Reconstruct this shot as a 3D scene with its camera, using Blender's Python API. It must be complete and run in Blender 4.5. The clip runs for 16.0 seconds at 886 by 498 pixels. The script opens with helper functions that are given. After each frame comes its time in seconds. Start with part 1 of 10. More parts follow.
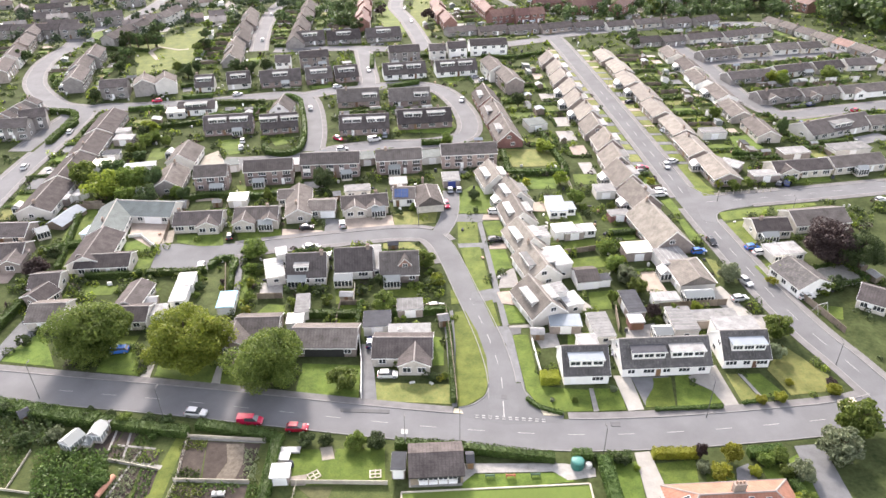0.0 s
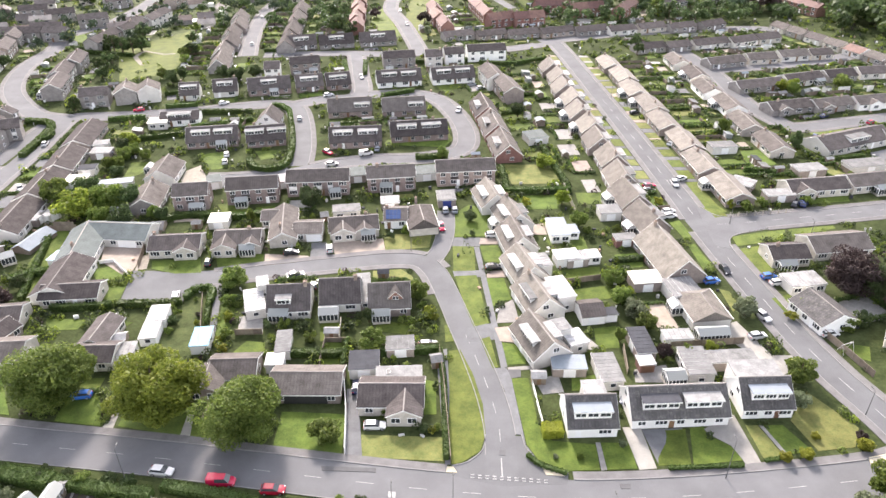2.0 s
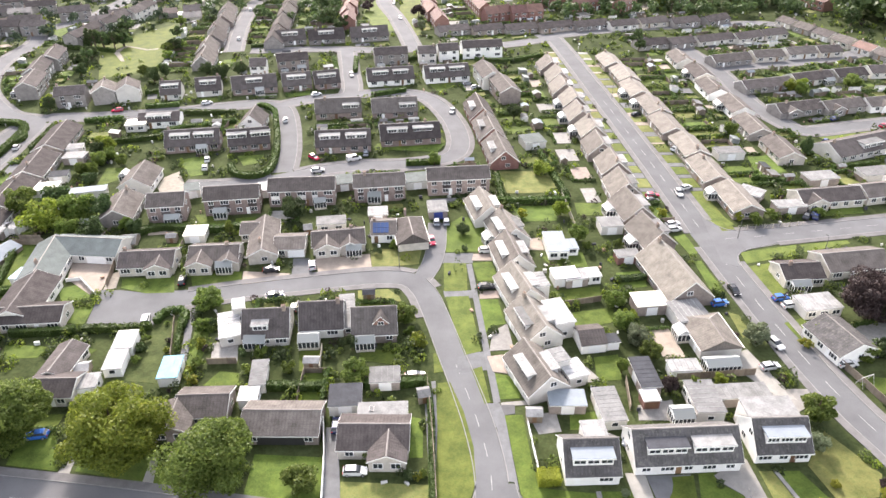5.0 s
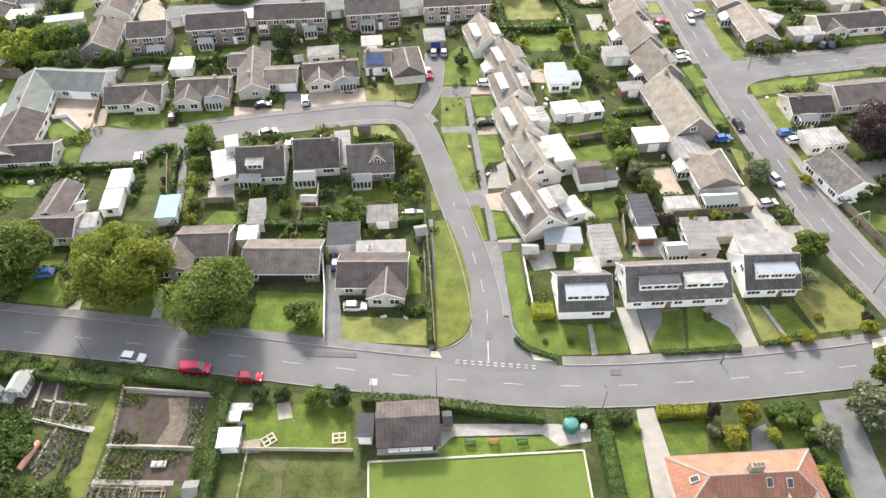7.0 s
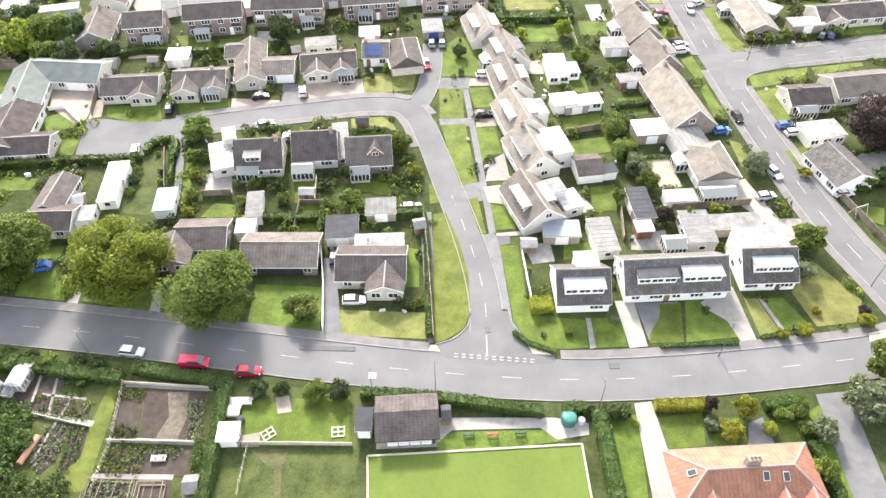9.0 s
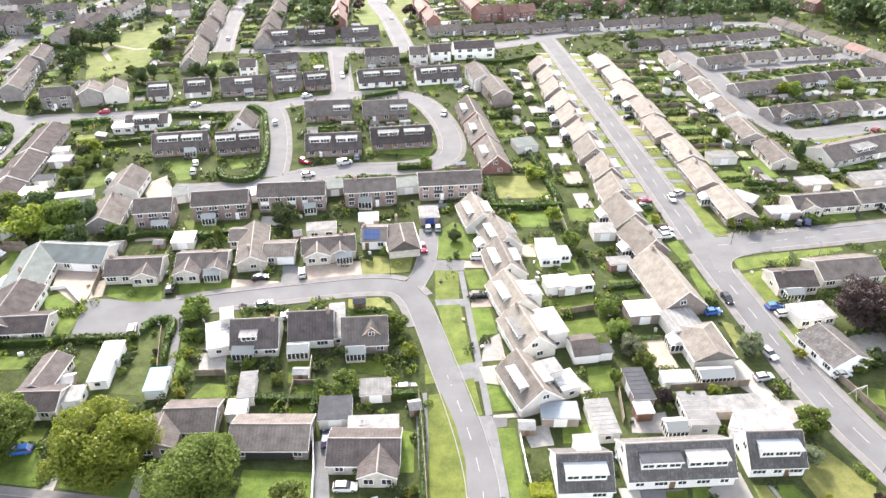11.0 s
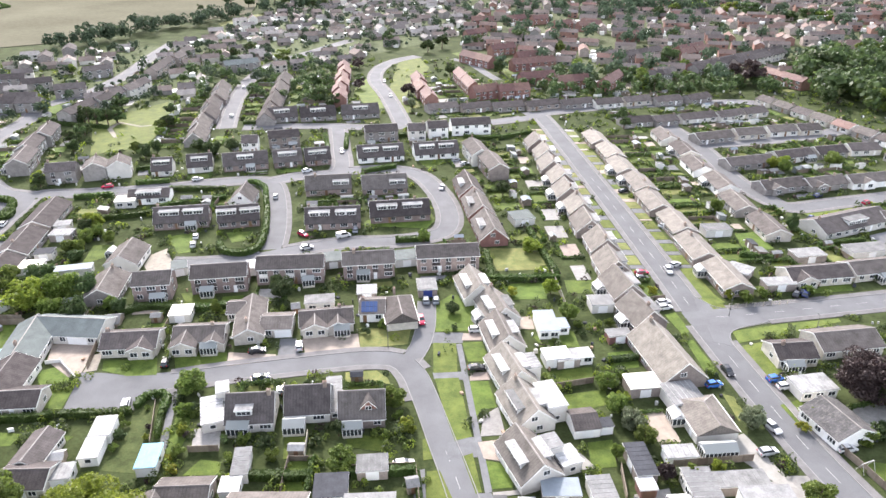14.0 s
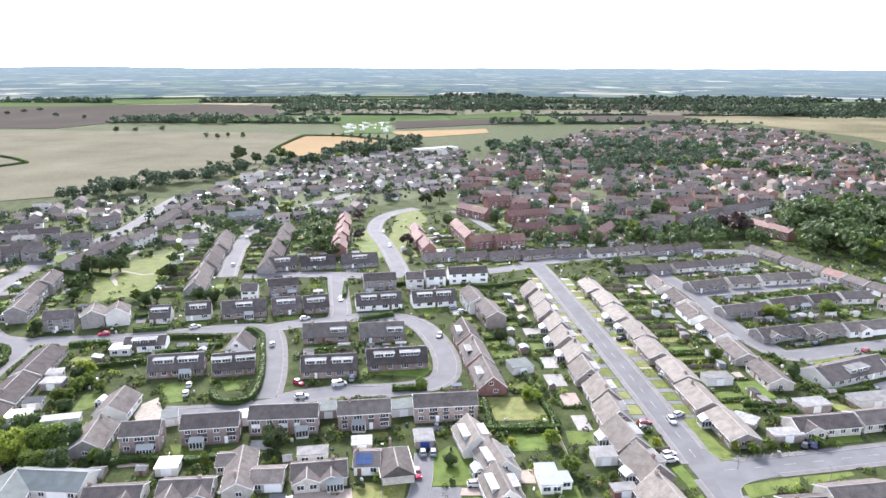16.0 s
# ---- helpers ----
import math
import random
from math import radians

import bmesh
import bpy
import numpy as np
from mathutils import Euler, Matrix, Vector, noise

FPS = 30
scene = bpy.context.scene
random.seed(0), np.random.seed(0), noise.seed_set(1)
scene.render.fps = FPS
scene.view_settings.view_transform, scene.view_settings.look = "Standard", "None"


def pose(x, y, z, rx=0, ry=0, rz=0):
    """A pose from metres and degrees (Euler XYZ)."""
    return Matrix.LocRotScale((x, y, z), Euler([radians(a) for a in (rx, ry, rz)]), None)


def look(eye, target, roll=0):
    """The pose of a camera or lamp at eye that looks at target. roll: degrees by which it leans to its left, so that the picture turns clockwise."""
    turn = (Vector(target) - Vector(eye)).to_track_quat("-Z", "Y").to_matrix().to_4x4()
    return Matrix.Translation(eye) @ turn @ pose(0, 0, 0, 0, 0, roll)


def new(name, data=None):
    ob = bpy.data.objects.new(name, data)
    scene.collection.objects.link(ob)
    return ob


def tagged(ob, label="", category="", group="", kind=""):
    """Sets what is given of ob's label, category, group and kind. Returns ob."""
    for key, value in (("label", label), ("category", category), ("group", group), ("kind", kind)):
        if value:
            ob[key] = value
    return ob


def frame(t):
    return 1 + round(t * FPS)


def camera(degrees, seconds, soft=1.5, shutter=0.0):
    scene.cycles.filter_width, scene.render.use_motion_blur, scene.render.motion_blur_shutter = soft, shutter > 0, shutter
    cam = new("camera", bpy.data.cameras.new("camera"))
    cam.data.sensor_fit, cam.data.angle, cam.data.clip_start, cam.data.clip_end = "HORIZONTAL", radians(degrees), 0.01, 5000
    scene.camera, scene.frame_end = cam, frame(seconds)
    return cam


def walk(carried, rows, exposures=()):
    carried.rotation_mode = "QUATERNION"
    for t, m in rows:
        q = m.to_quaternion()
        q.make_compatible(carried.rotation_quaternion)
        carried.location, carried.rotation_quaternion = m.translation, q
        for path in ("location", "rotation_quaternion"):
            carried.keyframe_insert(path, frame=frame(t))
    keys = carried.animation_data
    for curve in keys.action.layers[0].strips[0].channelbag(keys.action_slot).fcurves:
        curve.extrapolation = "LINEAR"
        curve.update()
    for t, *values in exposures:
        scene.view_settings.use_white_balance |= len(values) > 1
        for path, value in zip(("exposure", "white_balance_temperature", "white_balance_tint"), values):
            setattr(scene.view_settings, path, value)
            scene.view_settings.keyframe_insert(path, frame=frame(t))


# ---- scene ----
cam = camera(64.7, 16.0, soft=1.5)
PATH = [
    (0, (-1.015, -13.267, 94.342), (-1.024, -11.556, 93.305), -0.7),
    (0.5, (-0.804, -9.631, 94.335), (-0.811, -7.922, 93.296), -0.6),
    (1, (-0.59, -5.955, 94.323), (-0.596, -4.246, 93.283), -0.5),
    (1.5, (-0.316, -2.24, 94.309), (-0.32, -0.533, 93.267), -0.5),
    (2, (0.021, 1.433, 94.287), (0.017, 3.14, 93.243), -0.5),
    (2.5, (0.402, 4.822, 94.27), (0.397, 6.529, 93.227), -0.5),
    (3, (0.775, 7.533, 94.256), (0.769, 9.243, 93.219), -0.4),
    (5.5, (2.016, 15.526, 94.27), (2.019, 17.195, 93.168), -0.3),
    (6, (2.167, 16.28, 94.331), (2.169, 17.84, 93.079), -0.3),
    (6.5, (2.303, 16.708, 94.442), (2.303, 18.148, 93.054), -0.5),
    (7, (2.367, 17.014, 94.579), (2.366, 18.395, 93.133), -0.6),
    (7.5, (2.341, 17.029, 94.734), (2.341, 18.397, 93.275), -0.5),
    (8, (2.305, 17.139, 94.884), (2.306, 18.453, 93.376), -0.5),
    (8.5, (2.259, 17.442, 95.05), (2.262, 18.746, 93.534), -0.5),
    (9, (2.178, 17.776, 95.198), (2.184, 19.132, 93.728), -0.4),
    (9.5, (2.038, 17.919, 95.313), (2.053, 19.399, 93.968), -0.2),
    (10, (1.924, 17.759, 95.383), (1.946, 19.365, 94.191), 0.1),
    (12.5, (1.91, 17.132, 95.77), (1.939, 18.858, 94.76), 0.1),
    (13, (1.936, 16.992, 95.776), (1.966, 18.752, 94.826), 0.1),
    (13.5, (1.954, 16.949, 95.771), (1.985, 18.714, 94.831), 0.1),
    (14, (1.924, 16.947, 95.784), (1.957, 18.733, 94.884), 0.1),
    (14.5, (1.884, 16.888, 95.789), (1.92, 18.72, 94.986), 0.2),
    (15, (1.832, 16.714, 95.771), (1.87, 18.588, 95.071), 0.2),
    (15.5, (1.815, 16.563, 95.758), (1.855, 18.472, 95.163), 0.3),
    (16, (1.867, 16.319, 95.717), (1.909, 18.254, 95.212), 0.2),
]
walk(cam, [(t, look(eye, target, roll)) for t, eye, target, roll in PATH], exposures=[(0, 2.36, 6960, 17), (3, 2.38, 6960, 17), (5.5, 2.33, 6960, 15), (7, 2.25, 7160, 12), (8.5, 2.5, 7110, 12), (9.5, 2.79, 6970, 13), (10, 2.79, 6970, 13), (12.5, 2.43, 6760, 15), (14, 2.38, 6560, 15), (16, 2.38, 6210, 17)])

# ---- light ----
SUN_AZ, SUN_EL = -13.0, 33.0          # degrees clockwise from +y, and above the horizon
world = bpy.data.worlds.new("sky")
scene.world = world
world.use_nodes = True
wn = world.node_tree.nodes
sky = wn.new("ShaderNodeTexSky")
sky.sky_type = "NISHITA"
sky.sun_disc = False
sky.sun_elevation, sky.sun_rotation = radians(SUN_EL), radians(SUN_AZ)
sky.air_density, sky.dust_density, sky.ozone_density = 1.0, 1.5, 1.0
wn["Background"].inputs["Strength"].default_value = 0.125
veil = wn.new("ShaderNodeHueSaturation")          # thin cloud takes most of the blue out of the sky
veil.inputs["Saturation"].default_value = 0.45
world.node_tree.links.new(sky.outputs["Color"], veil.inputs["Color"])
world.node_tree.links.new(veil.outputs["Color"], wn["Background"].inputs["Color"])

sun = new("sun", bpy.data.lights.new("sun", "SUN"))
sun.data.energy, sun.data.angle, sun.data.color = 1.75, radians(8.0), (1.0, 0.96, 0.91)
to_sun = Vector((math.sin(radians(SUN_AZ)) * math.cos(radians(SUN_EL)), math.cos(radians(SUN_AZ)) * math.cos(radians(SUN_EL)), math.sin(radians(SUN_EL))))
sun.matrix_world = look((0, 0, 300), Vector((0, 0, 300)) - to_sun)

# ---- materials ----
MATS = {}


def nodes_of(name):
    m = bpy.data.materials.new(name)
    m.use_nodes = True
    return m, m.node_tree.nodes, m.node_tree.links, m.node_tree.nodes["Principled BSDF"]


def math_node(n, l, op, a, b=0.0, c=0.0):
    q = n.new("ShaderNodeMath")
    q.operation = op
    for k, v in enumerate((a, b, c)):
        if isinstance(v, (int, float)):
            q.inputs[k].default_value = v
        else:
            l.new(v, q.inputs[k])
    return q.outputs[0]


def noise_node(n, l, coord, scale, detail=4.0, rough=0.6):
    q = n.new("ShaderNodeTexNoise")
    q.inputs["Scale"].default_value, q.inputs["Detail"].default_value, q.inputs["Roughness"].default_value = scale, detail, rough
    l.new(coord, q.inputs["Vector"])
    return q.outputs["Fac"]


def ramp_node(n, l, fac, stops):
    q = n.new("ShaderNodeValToRGB")
    el = q.color_ramp.elements
    while len(el) < len(stops):
        el.new(0.5)
    for e, (p, c) in zip(el, stops):
        e.position, e.color = p, (*c, 1)
    l.new(fac, q.inputs["Fac"])
    return q.outputs["Color"]


def shade(c, k):
    return tuple(min(1.0, v * k) for v in c)


def surface(name, base, rough=0.85, var=0.25, big=0.35, fine=6.0, bump=0.15, rand=0.0, spec=0.35, other=None, metal=0.0, tiles=None, mottled=0.0, patchy=0.0):
    """A weathered surface: broad stains and fine grain in metres, a shift of value from thing to thing, and tile courses if wanted."""
    m, n, l, b = nodes_of(name)
    pos = n.new("ShaderNodeNewGeometry").outputs["Position"]
    lo, hi = shade(base, 1 - var), other or shade(base, 1 + var)
    broad = noise_node(n, l, pos, big, 5.0)
    grain = noise_node(n, l, pos, fine, 3.0, 0.7)
    both = math_node(n, l, "ADD", math_node(n, l, "MULTIPLY", broad, 0.62), math_node(n, l, "MULTIPLY", grain, 0.38))
    col = ramp_node(n, l, both, [(0.34, lo), (0.66, hi)])
    height = grain
    if patchy:
        mid = noise_node(n, l, pos, 0.9, 6.0, 0.7)
        mixer = n.new("ShaderNodeMix")
        mixer.data_type, mixer.blend_type = "RGBA", "MULTIPLY"
        mixer.inputs["Factor"].default_value = patchy
        l.new(col, mixer.inputs["A"])
        l.new(ramp_node(n, l, mid, [(0.35, (0.55, 0.72, 0.55)), (0.5, (1, 1, 1)), (0.68, (1.0, 0.92, 0.75))]), mixer.inputs["B"])
        col = mixer.outputs["Result"]
    if mottled:
        spots = noise_node(n, l, pos, 1.7, 6.0, 0.75)
        mixer = n.new("ShaderNodeMix")
        mixer.data_type = "RGBA"
        l.new(math_node(n, l, "MULTIPLY", math_node(n, l, "GREATER_THAN", spots, 0.56), mottled), mixer.inputs["Factor"])
        l.new(col, mixer.inputs["A"])
        mixer.inputs["B"].default_value = (0.42, 0.41, 0.34, 1)
        col = mixer.outputs["Result"]
    if tiles:
        obj = n.new("ShaderNodeTexCoord").outputs["Object"]
        sep = n.new("ShaderNodeSeparateXYZ")
        l.new(obj, sep.inputs[0])
        course = math_node(n, l, "FRACT", math_node(n, l, "DIVIDE", sep.outputs["Z"], tiles[0]))
        way = n.new("ShaderNodeSeparateXYZ")
        l.new(n.new("ShaderNodeTexCoord").outputs["Normal"], way.inputs[0])
        steep = math_node(n, l, "GREATER_THAN", math_node(n, l, "ABSOLUTE", way.outputs["X"]), math_node(n, l, "ABSOLUTE", way.outputs["Y"]))
        along = math_node(n, l, "ADD", math_node(n, l, "MULTIPLY", sep.outputs["Y"], steep), math_node(n, l, "MULTIPLY", sep.outputs["X"], math_node(n, l, "SUBTRACT", 1.0, steep)))
        rib = math_node(n, l, "FRACT", math_node(n, l, "DIVIDE", along, tiles[1]))
        rib = math_node(n, l, "ABSOLUTE", math_node(n, l, "SUBTRACT", rib, 0.5))
        edge = math_node(n, l, "MAXIMUM", math_node(n, l, "LESS_THAN", course, 0.22), math_node(n, l, "LESS_THAN", rib, 0.14))
        height = math_node(n, l, "ADD", math_node(n, l, "MULTIPLY", course, 0.7), math_node(n, l, "ADD", rib, math_node(n, l, "MULTIPLY", grain, 0.3)))
        dark = n.new("ShaderNodeMix")
        dark.data_type, dark.blend_type = "RGBA", "MULTIPLY"
        l.new(math_node(n, l, "MULTIPLY", edge, 0.35), dark.inputs["Factor"])
        l.new(col, dark.inputs["A"])
        dark.inputs["B"].default_value = (0.55, 0.53, 0.52, 1)
        col = dark.outputs["Result"]
    if rand:
        hs = n.new("ShaderNodeHueSaturation")
        r = n.new("ShaderNodeObjectInfo").outputs["Random"]
        l.new(math_node(n, l, "MULTIPLY_ADD", r, 2 * rand, 1 - rand), hs.inputs["Value"])
        l.new(math_node(n, l, "MULTIPLY_ADD", r, 0.02, 0.49), hs.inputs["Hue"])
        l.new(col, hs.inputs["Color"])
        col = hs.outputs["Color"]
    l.new(col, b.inputs["Base Color"])
    b.inputs["Roughness"].default_value, b.inputs["Specular IOR Level"].default_value, b.inputs["Metallic"].default_value = rough, spec, metal
    if bump:
        bp = n.new("ShaderNodeBump")
        bp.inputs["Strength"].default_value, bp.inputs["Distance"].default_value = bump, 0.05
        l.new(height, bp.inputs["Height"])
        l.new(bp.outputs["Normal"], b.inputs["Normal"])
    MATS[name] = m
    return m


def leafy(name, base, other, through_light=0.35, gloss=0.3):
    """Foliage: colour from leaf clump to leaf clump and from plant to plant, with light passing through the leaves."""
    m, n, l, b = nodes_of(name)
    geo = n.new("ShaderNodeNewGeometry")
    pos = geo.outputs["Position"]
    big = noise_node(n, l, pos, 0.45, 3.0)
    fac = math_node(n, l, "ADD", math_node(n, l, "MULTIPLY", geo.outputs["Random Per Island"], 0.4), math_node(n, l, "MULTIPLY", big, 0.7))
    col = ramp_node(n, l, fac, [(0.15, shade(base, 0.55)), (0.55, base), (0.95, other)])
    hs = n.new("ShaderNodeHueSaturation")
    r = n.new("ShaderNodeObjectInfo").outputs["Random"]
    l.new(math_node(n, l, "MULTIPLY_ADD", r, 0.5, 0.75), hs.inputs["Value"])
    l.new(math_node(n, l, "MULTIPLY_ADD", r, 0.02, 0.49), hs.inputs["Hue"])
    l.new(col, hs.inputs["Color"])
    l.new(hs.outputs["Color"], b.inputs["Base Color"])
    b.inputs["Roughness"].default_value, b.inputs["Specular IOR Level"].default_value = 0.6, gloss
    tr = n.new("ShaderNodeBsdfTranslucent")
    l.new(hs.outputs["Color"], tr.inputs["Color"])
    mx = n.new("ShaderNodeMixShader")
    mx.inputs[0].default_value = through_light
    l.new(b.outputs[0], mx.inputs[1])
    l.new(tr.outputs[0], mx.inputs[2])
    l.new(mx.outputs[0], n["Material Output"].inputs["Surface"])
    MATS[name] = m
    return m


TILE = (0.17, 0.62)
ROOFS = {
    "dark": surface("roof_dark", (0.083, 0.073, 0.071), 0.9, 0.36, 0.5, 3.0, 0.4, 0.28, 0.08, tiles=TILE),
    "brown": surface("roof_brown", (0.108, 0.096, 0.09), 0.9, 0.36, 0.5, 3.0, 0.4, 0.25, 0.08, tiles=TILE),
    "tan": surface("roof_tan", (0.165, 0.148, 0.13), 0.82, 0.36, 0.5, 3.0, 0.4, 0.22, 0.25, tiles=TILE),
    "lichen": surface("roof_lichen", (0.09, 0.086, 0.086), 0.9, 0.35, 0.6, 7.0, 0.35, 0.1, 0.12, tiles=TILE, mottled=0.14),
    "slate": surface("roof_slate", (0.125, 0.143, 0.14), 0.85, 0.25, 0.4, 5.0, 0.25, 0.06, 0.15, tiles=(0.13, 0.3)),
    "red": surface("roof_red", (0.15, 0.083, 0.07), 0.75, 0.3, 0.5, 7.0, 0.35, 0.18, 0.35, tiles=TILE),
    "orange": surface("roof_orange", (0.24, 0.1, 0.07), 0.7, 0.3, 0.5, 7.0, 0.4, 0.05, 0.35, tiles=TILE, mottled=0.08),
}
WALLS = {
    "stone": surface("wall_stone", (0.46, 0.425, 0.375), 0.9, 0.25, 0.8, 5.0, 0.3, 0.12, 0.2, mottled=0.15),
    "brick": surface("wall_brick", (0.25, 0.212, 0.19), 0.9, 0.3, 0.7, 6.0, 0.3, 0.22, 0.2),
    "brick_grey": surface("wall_brick_grey", (0.235, 0.218, 0.207), 0.9, 0.28, 0.7, 6.0, 0.3, 0.12, 0.2),
    "brick_brown": surface("wall_brick_brown", (0.25, 0.196, 0.18), 0.9, 0.3, 0.7, 6.0, 0.3, 0.2, 0.2),
    "brick_red": surface("wall_brick_red", (0.215, 0.118, 0.1), 0.9, 0.28, 0.7, 6.0, 0.3, 0.15, 0.2),
    "render": surface("wall_render", (0.58, 0.56, 0.52), 0.88, 0.12, 0.5, 8.0, 0.12, 0.1, 0.2),
    "white": surface("wall_white", (0.78, 0.77, 0.74), 0.85, 0.08, 0.5, 8.0, 0.1, 0.05, 0.25),
}
FLATS = {
    "felt": surface("flat_felt", (0.2, 0.2, 0.197), 0.9, 0.35, 0.5, 3.0, 0.15, 0.3, 0.15),
    "dark_felt": surface("flat_dark_felt", (0.055, 0.057, 0.064), 0.9, 0.25, 0.6, 4.0, 0.15, 0.1, 0.1),
    "white": surface("flat_white", (0.27, 0.27, 0.268), 0.8, 0.4, 0.5, 3.0, 0.1, 0.6, 0.25),
    "bright": surface("flat_bright", (0.44, 0.44, 0.435), 0.65, 0.25, 0.6, 4.0, 0.1, 0.3, 0.35),
    "cream": surface("flat_cream", (0.72, 0.68, 0.56), 0.7, 0.12, 0.5, 4.0, 0.1, 0.05, 0.4),
    "metal": surface("flat_metal", (0.2, 0.23, 0.258), 0.7, 0.12, 0.5, 4.0, 0.1, 0.05, 0.25),
    "slate": ROOFS["slate"],
    "blue_panel": surface("flat_blue_panel", (0.25, 0.4, 0.47), 0.6, 0.1, 0.5, 4.0, 0.05, 0.0, 0.5),
    "blue": surface("sheet_blue", (0.14, 0.36, 0.5), 0.6, 0.15, 0.6, 4.0, 0.2, 0.0, 0.25),
}
UPVC = surface("white_frame", (0.8, 0.8, 0.79), 0.45, 0.05, 0.5, 6.0, 0.0, 0.0, 0.45)
# white boards greyed down, the shade on dormer fronts put into the colour
SHADED_BOARD = surface("dormer_board", (0.46, 0.46, 0.45), 0.7, 0.15, 0.5, 6.0, 0.05, 0.25, 0.3)
TRIM = surface("white_board", (0.74, 0.73, 0.7), 0.6, 0.1, 0.5, 6.0, 0.05, 0.1, 0.35)
RIDGE = surface("ridge_clay", (0.235, 0.215, 0.2), 0.8, 0.25, 0.7, 6.0, 0.2, 0.25, 0.3)
CHIMNEY = surface("chimney_brick", (0.24, 0.195, 0.165), 0.9, 0.25, 0.8, 7.0, 0.3, 0.2, 0.2)
CLAY_POT = surface("clay_pot", (0.3, 0.2, 0.15), 0.85, 0.2, 0.8, 7.0, 0.2, 0.1, 0.25)
DOORS = {
    "white": UPVC,
    "brown": surface("door_brown", (0.16, 0.09, 0.05), 0.55, 0.2, 0.8, 7.0, 0.1, 0.2, 0.4),
    "blue": surface("door_blue", (0.03, 0.05, 0.2), 0.5, 0.15, 0.8, 7.0, 0.1, 0.0, 0.4),
    "dark": surface("door_dark", (0.03, 0.03, 0.03), 0.7, 0.2, 0.8, 7.0, 0.1, 0.0, 0.3),
}
GLASS, gn, gl, gb = nodes_of("window_glass")
gb.inputs["Base Color"].default_value = (0.035, 0.04, 0.045, 1)
gb.inputs["Roughness"].default_value, gb.inputs["Specular IOR Level"].default_value = 0.06, 0.7
POLY, gn, gl, gb = nodes_of("conservatory_glazing")
gb.inputs["Base Color"].default_value = (0.23, 0.25, 0.245, 1)
gb.inputs["Roughness"].default_value, gb.inputs["Transmission Weight"].default_value, gb.inputs["Specular IOR Level"].default_value = 0.65, 0.2, 0.15

ASPHALT = surface("asphalt", (0.122, 0.123, 0.128), 0.92, 0.2, 0.12, 9.0, 0.2, 0.06, 0.2)
FOOTWAY = surface("footway_asphalt", (0.135, 0.13, 0.13), 0.92, 0.25, 0.4, 8.0, 0.2, 0.06, 0.2)
KERB = surface("kerb_concrete", (0.2, 0.198, 0.193), 0.85, 0.2, 0.5, 6.0, 0.1, 0.05, 0.3)
PAINT = surface("road_paint", (0.31, 0.31, 0.3), 0.8, 0.35, 1.2, 9.0, 0.1, 0.0, 0.3)
PAVED = {
    "concrete": surface("concrete", (0.25, 0.24, 0.22), 0.8, 0.2, 0.4, 6.0, 0.15, 0.12, 0.3),
    "block": surface("block_paving", (0.26, 0.215, 0.18), 0.8, 0.22, 0.6, 8.0, 0.2, 0.12, 0.3),
    "gravel": surface("gravel", (0.25, 0.225, 0.19), 0.95, 0.25, 0.8, 12.0, 0.5, 0.1, 0.2),
    "tarmac": surface("drive_tarmac", (0.13, 0.132, 0.137), 0.92, 0.22, 0.5, 9.0, 0.2, 0.1, 0.2),
    "slabs": surface("slabs", (0.23, 0.222, 0.21), 0.85, 0.25, 0.9, 5.0, 0.2, 0.15, 0.3),
    "mouth": ASPHALT,
    "repair": surface("asphalt_repair", (0.1, 0.1, 0.102), 0.92, 0.2, 0.4, 9.0, 0.2, 0.06, 0.2),
    "marking": PAINT,
    "tactile": surface("tactile_paving", (0.5, 0.44, 0.32), 0.85, 0.15, 0.9, 9.0, 0.3, 0.0, 0.3),
    "straw": surface("straw_litter", (0.115, 0.098, 0.08), 0.95, 0.4, 1.4, 6.0, 0.6, 0.1, 0.15),
    "worn": surface("worn_turf", (0.075, 0.076, 0.036), 0.95, 0.35, 0.8, 4.0, 0.4, 0.1, 0.15),
    "soil": surface("soil", (0.054, 0.044, 0.038), 0.95, 0.35, 0.7, 5.0, 0.6, 0.15, 0.15),
}
GRASS = {
    "lawn": surface("lawn", (0.062, 0.1, 0.017), 0.9, 0.4, 0.3, 4.0, 0.5, 0.16, 0.2, other=(0.11, 0.152, 0.028), patchy=0.5),
    "verge": surface("verge", (0.074, 0.107, 0.021), 0.9, 0.35, 0.25, 5.0, 0.4, 0.08, 0.2, other=(0.132, 0.157, 0.036), patchy=0.5),
    # yellow tone for dry turf, and for grass made to look sunlit
    "dry": surface("dry_lawn", (0.11, 0.135, 0.035), 0.9, 0.35, 0.25, 5.0, 0.4, 0.1, 0.2, other=(0.19, 0.19, 0.068), patchy=0.6),
    "green": surface("bowling_turf", (0.09, 0.127, 0.027), 0.9, 0.14, 0.12, 3.0, 0.15, 0.0, 0.2, patchy=0.25),
    "rough": surface("rough_grass", (0.04, 0.06, 0.016), 0.95, 0.45, 0.3, 3.0, 0.6, 0.1, 0.2, other=(0.083, 0.102, 0.034), patchy=0.6),
}
GROUND = surface("garden_ground", (0.034, 0.049, 0.017), 0.95, 0.45, 0.14, 1.2, 0.5, 0.0, 0.05, other=(0.072, 0.088, 0.037), patchy=0.4)
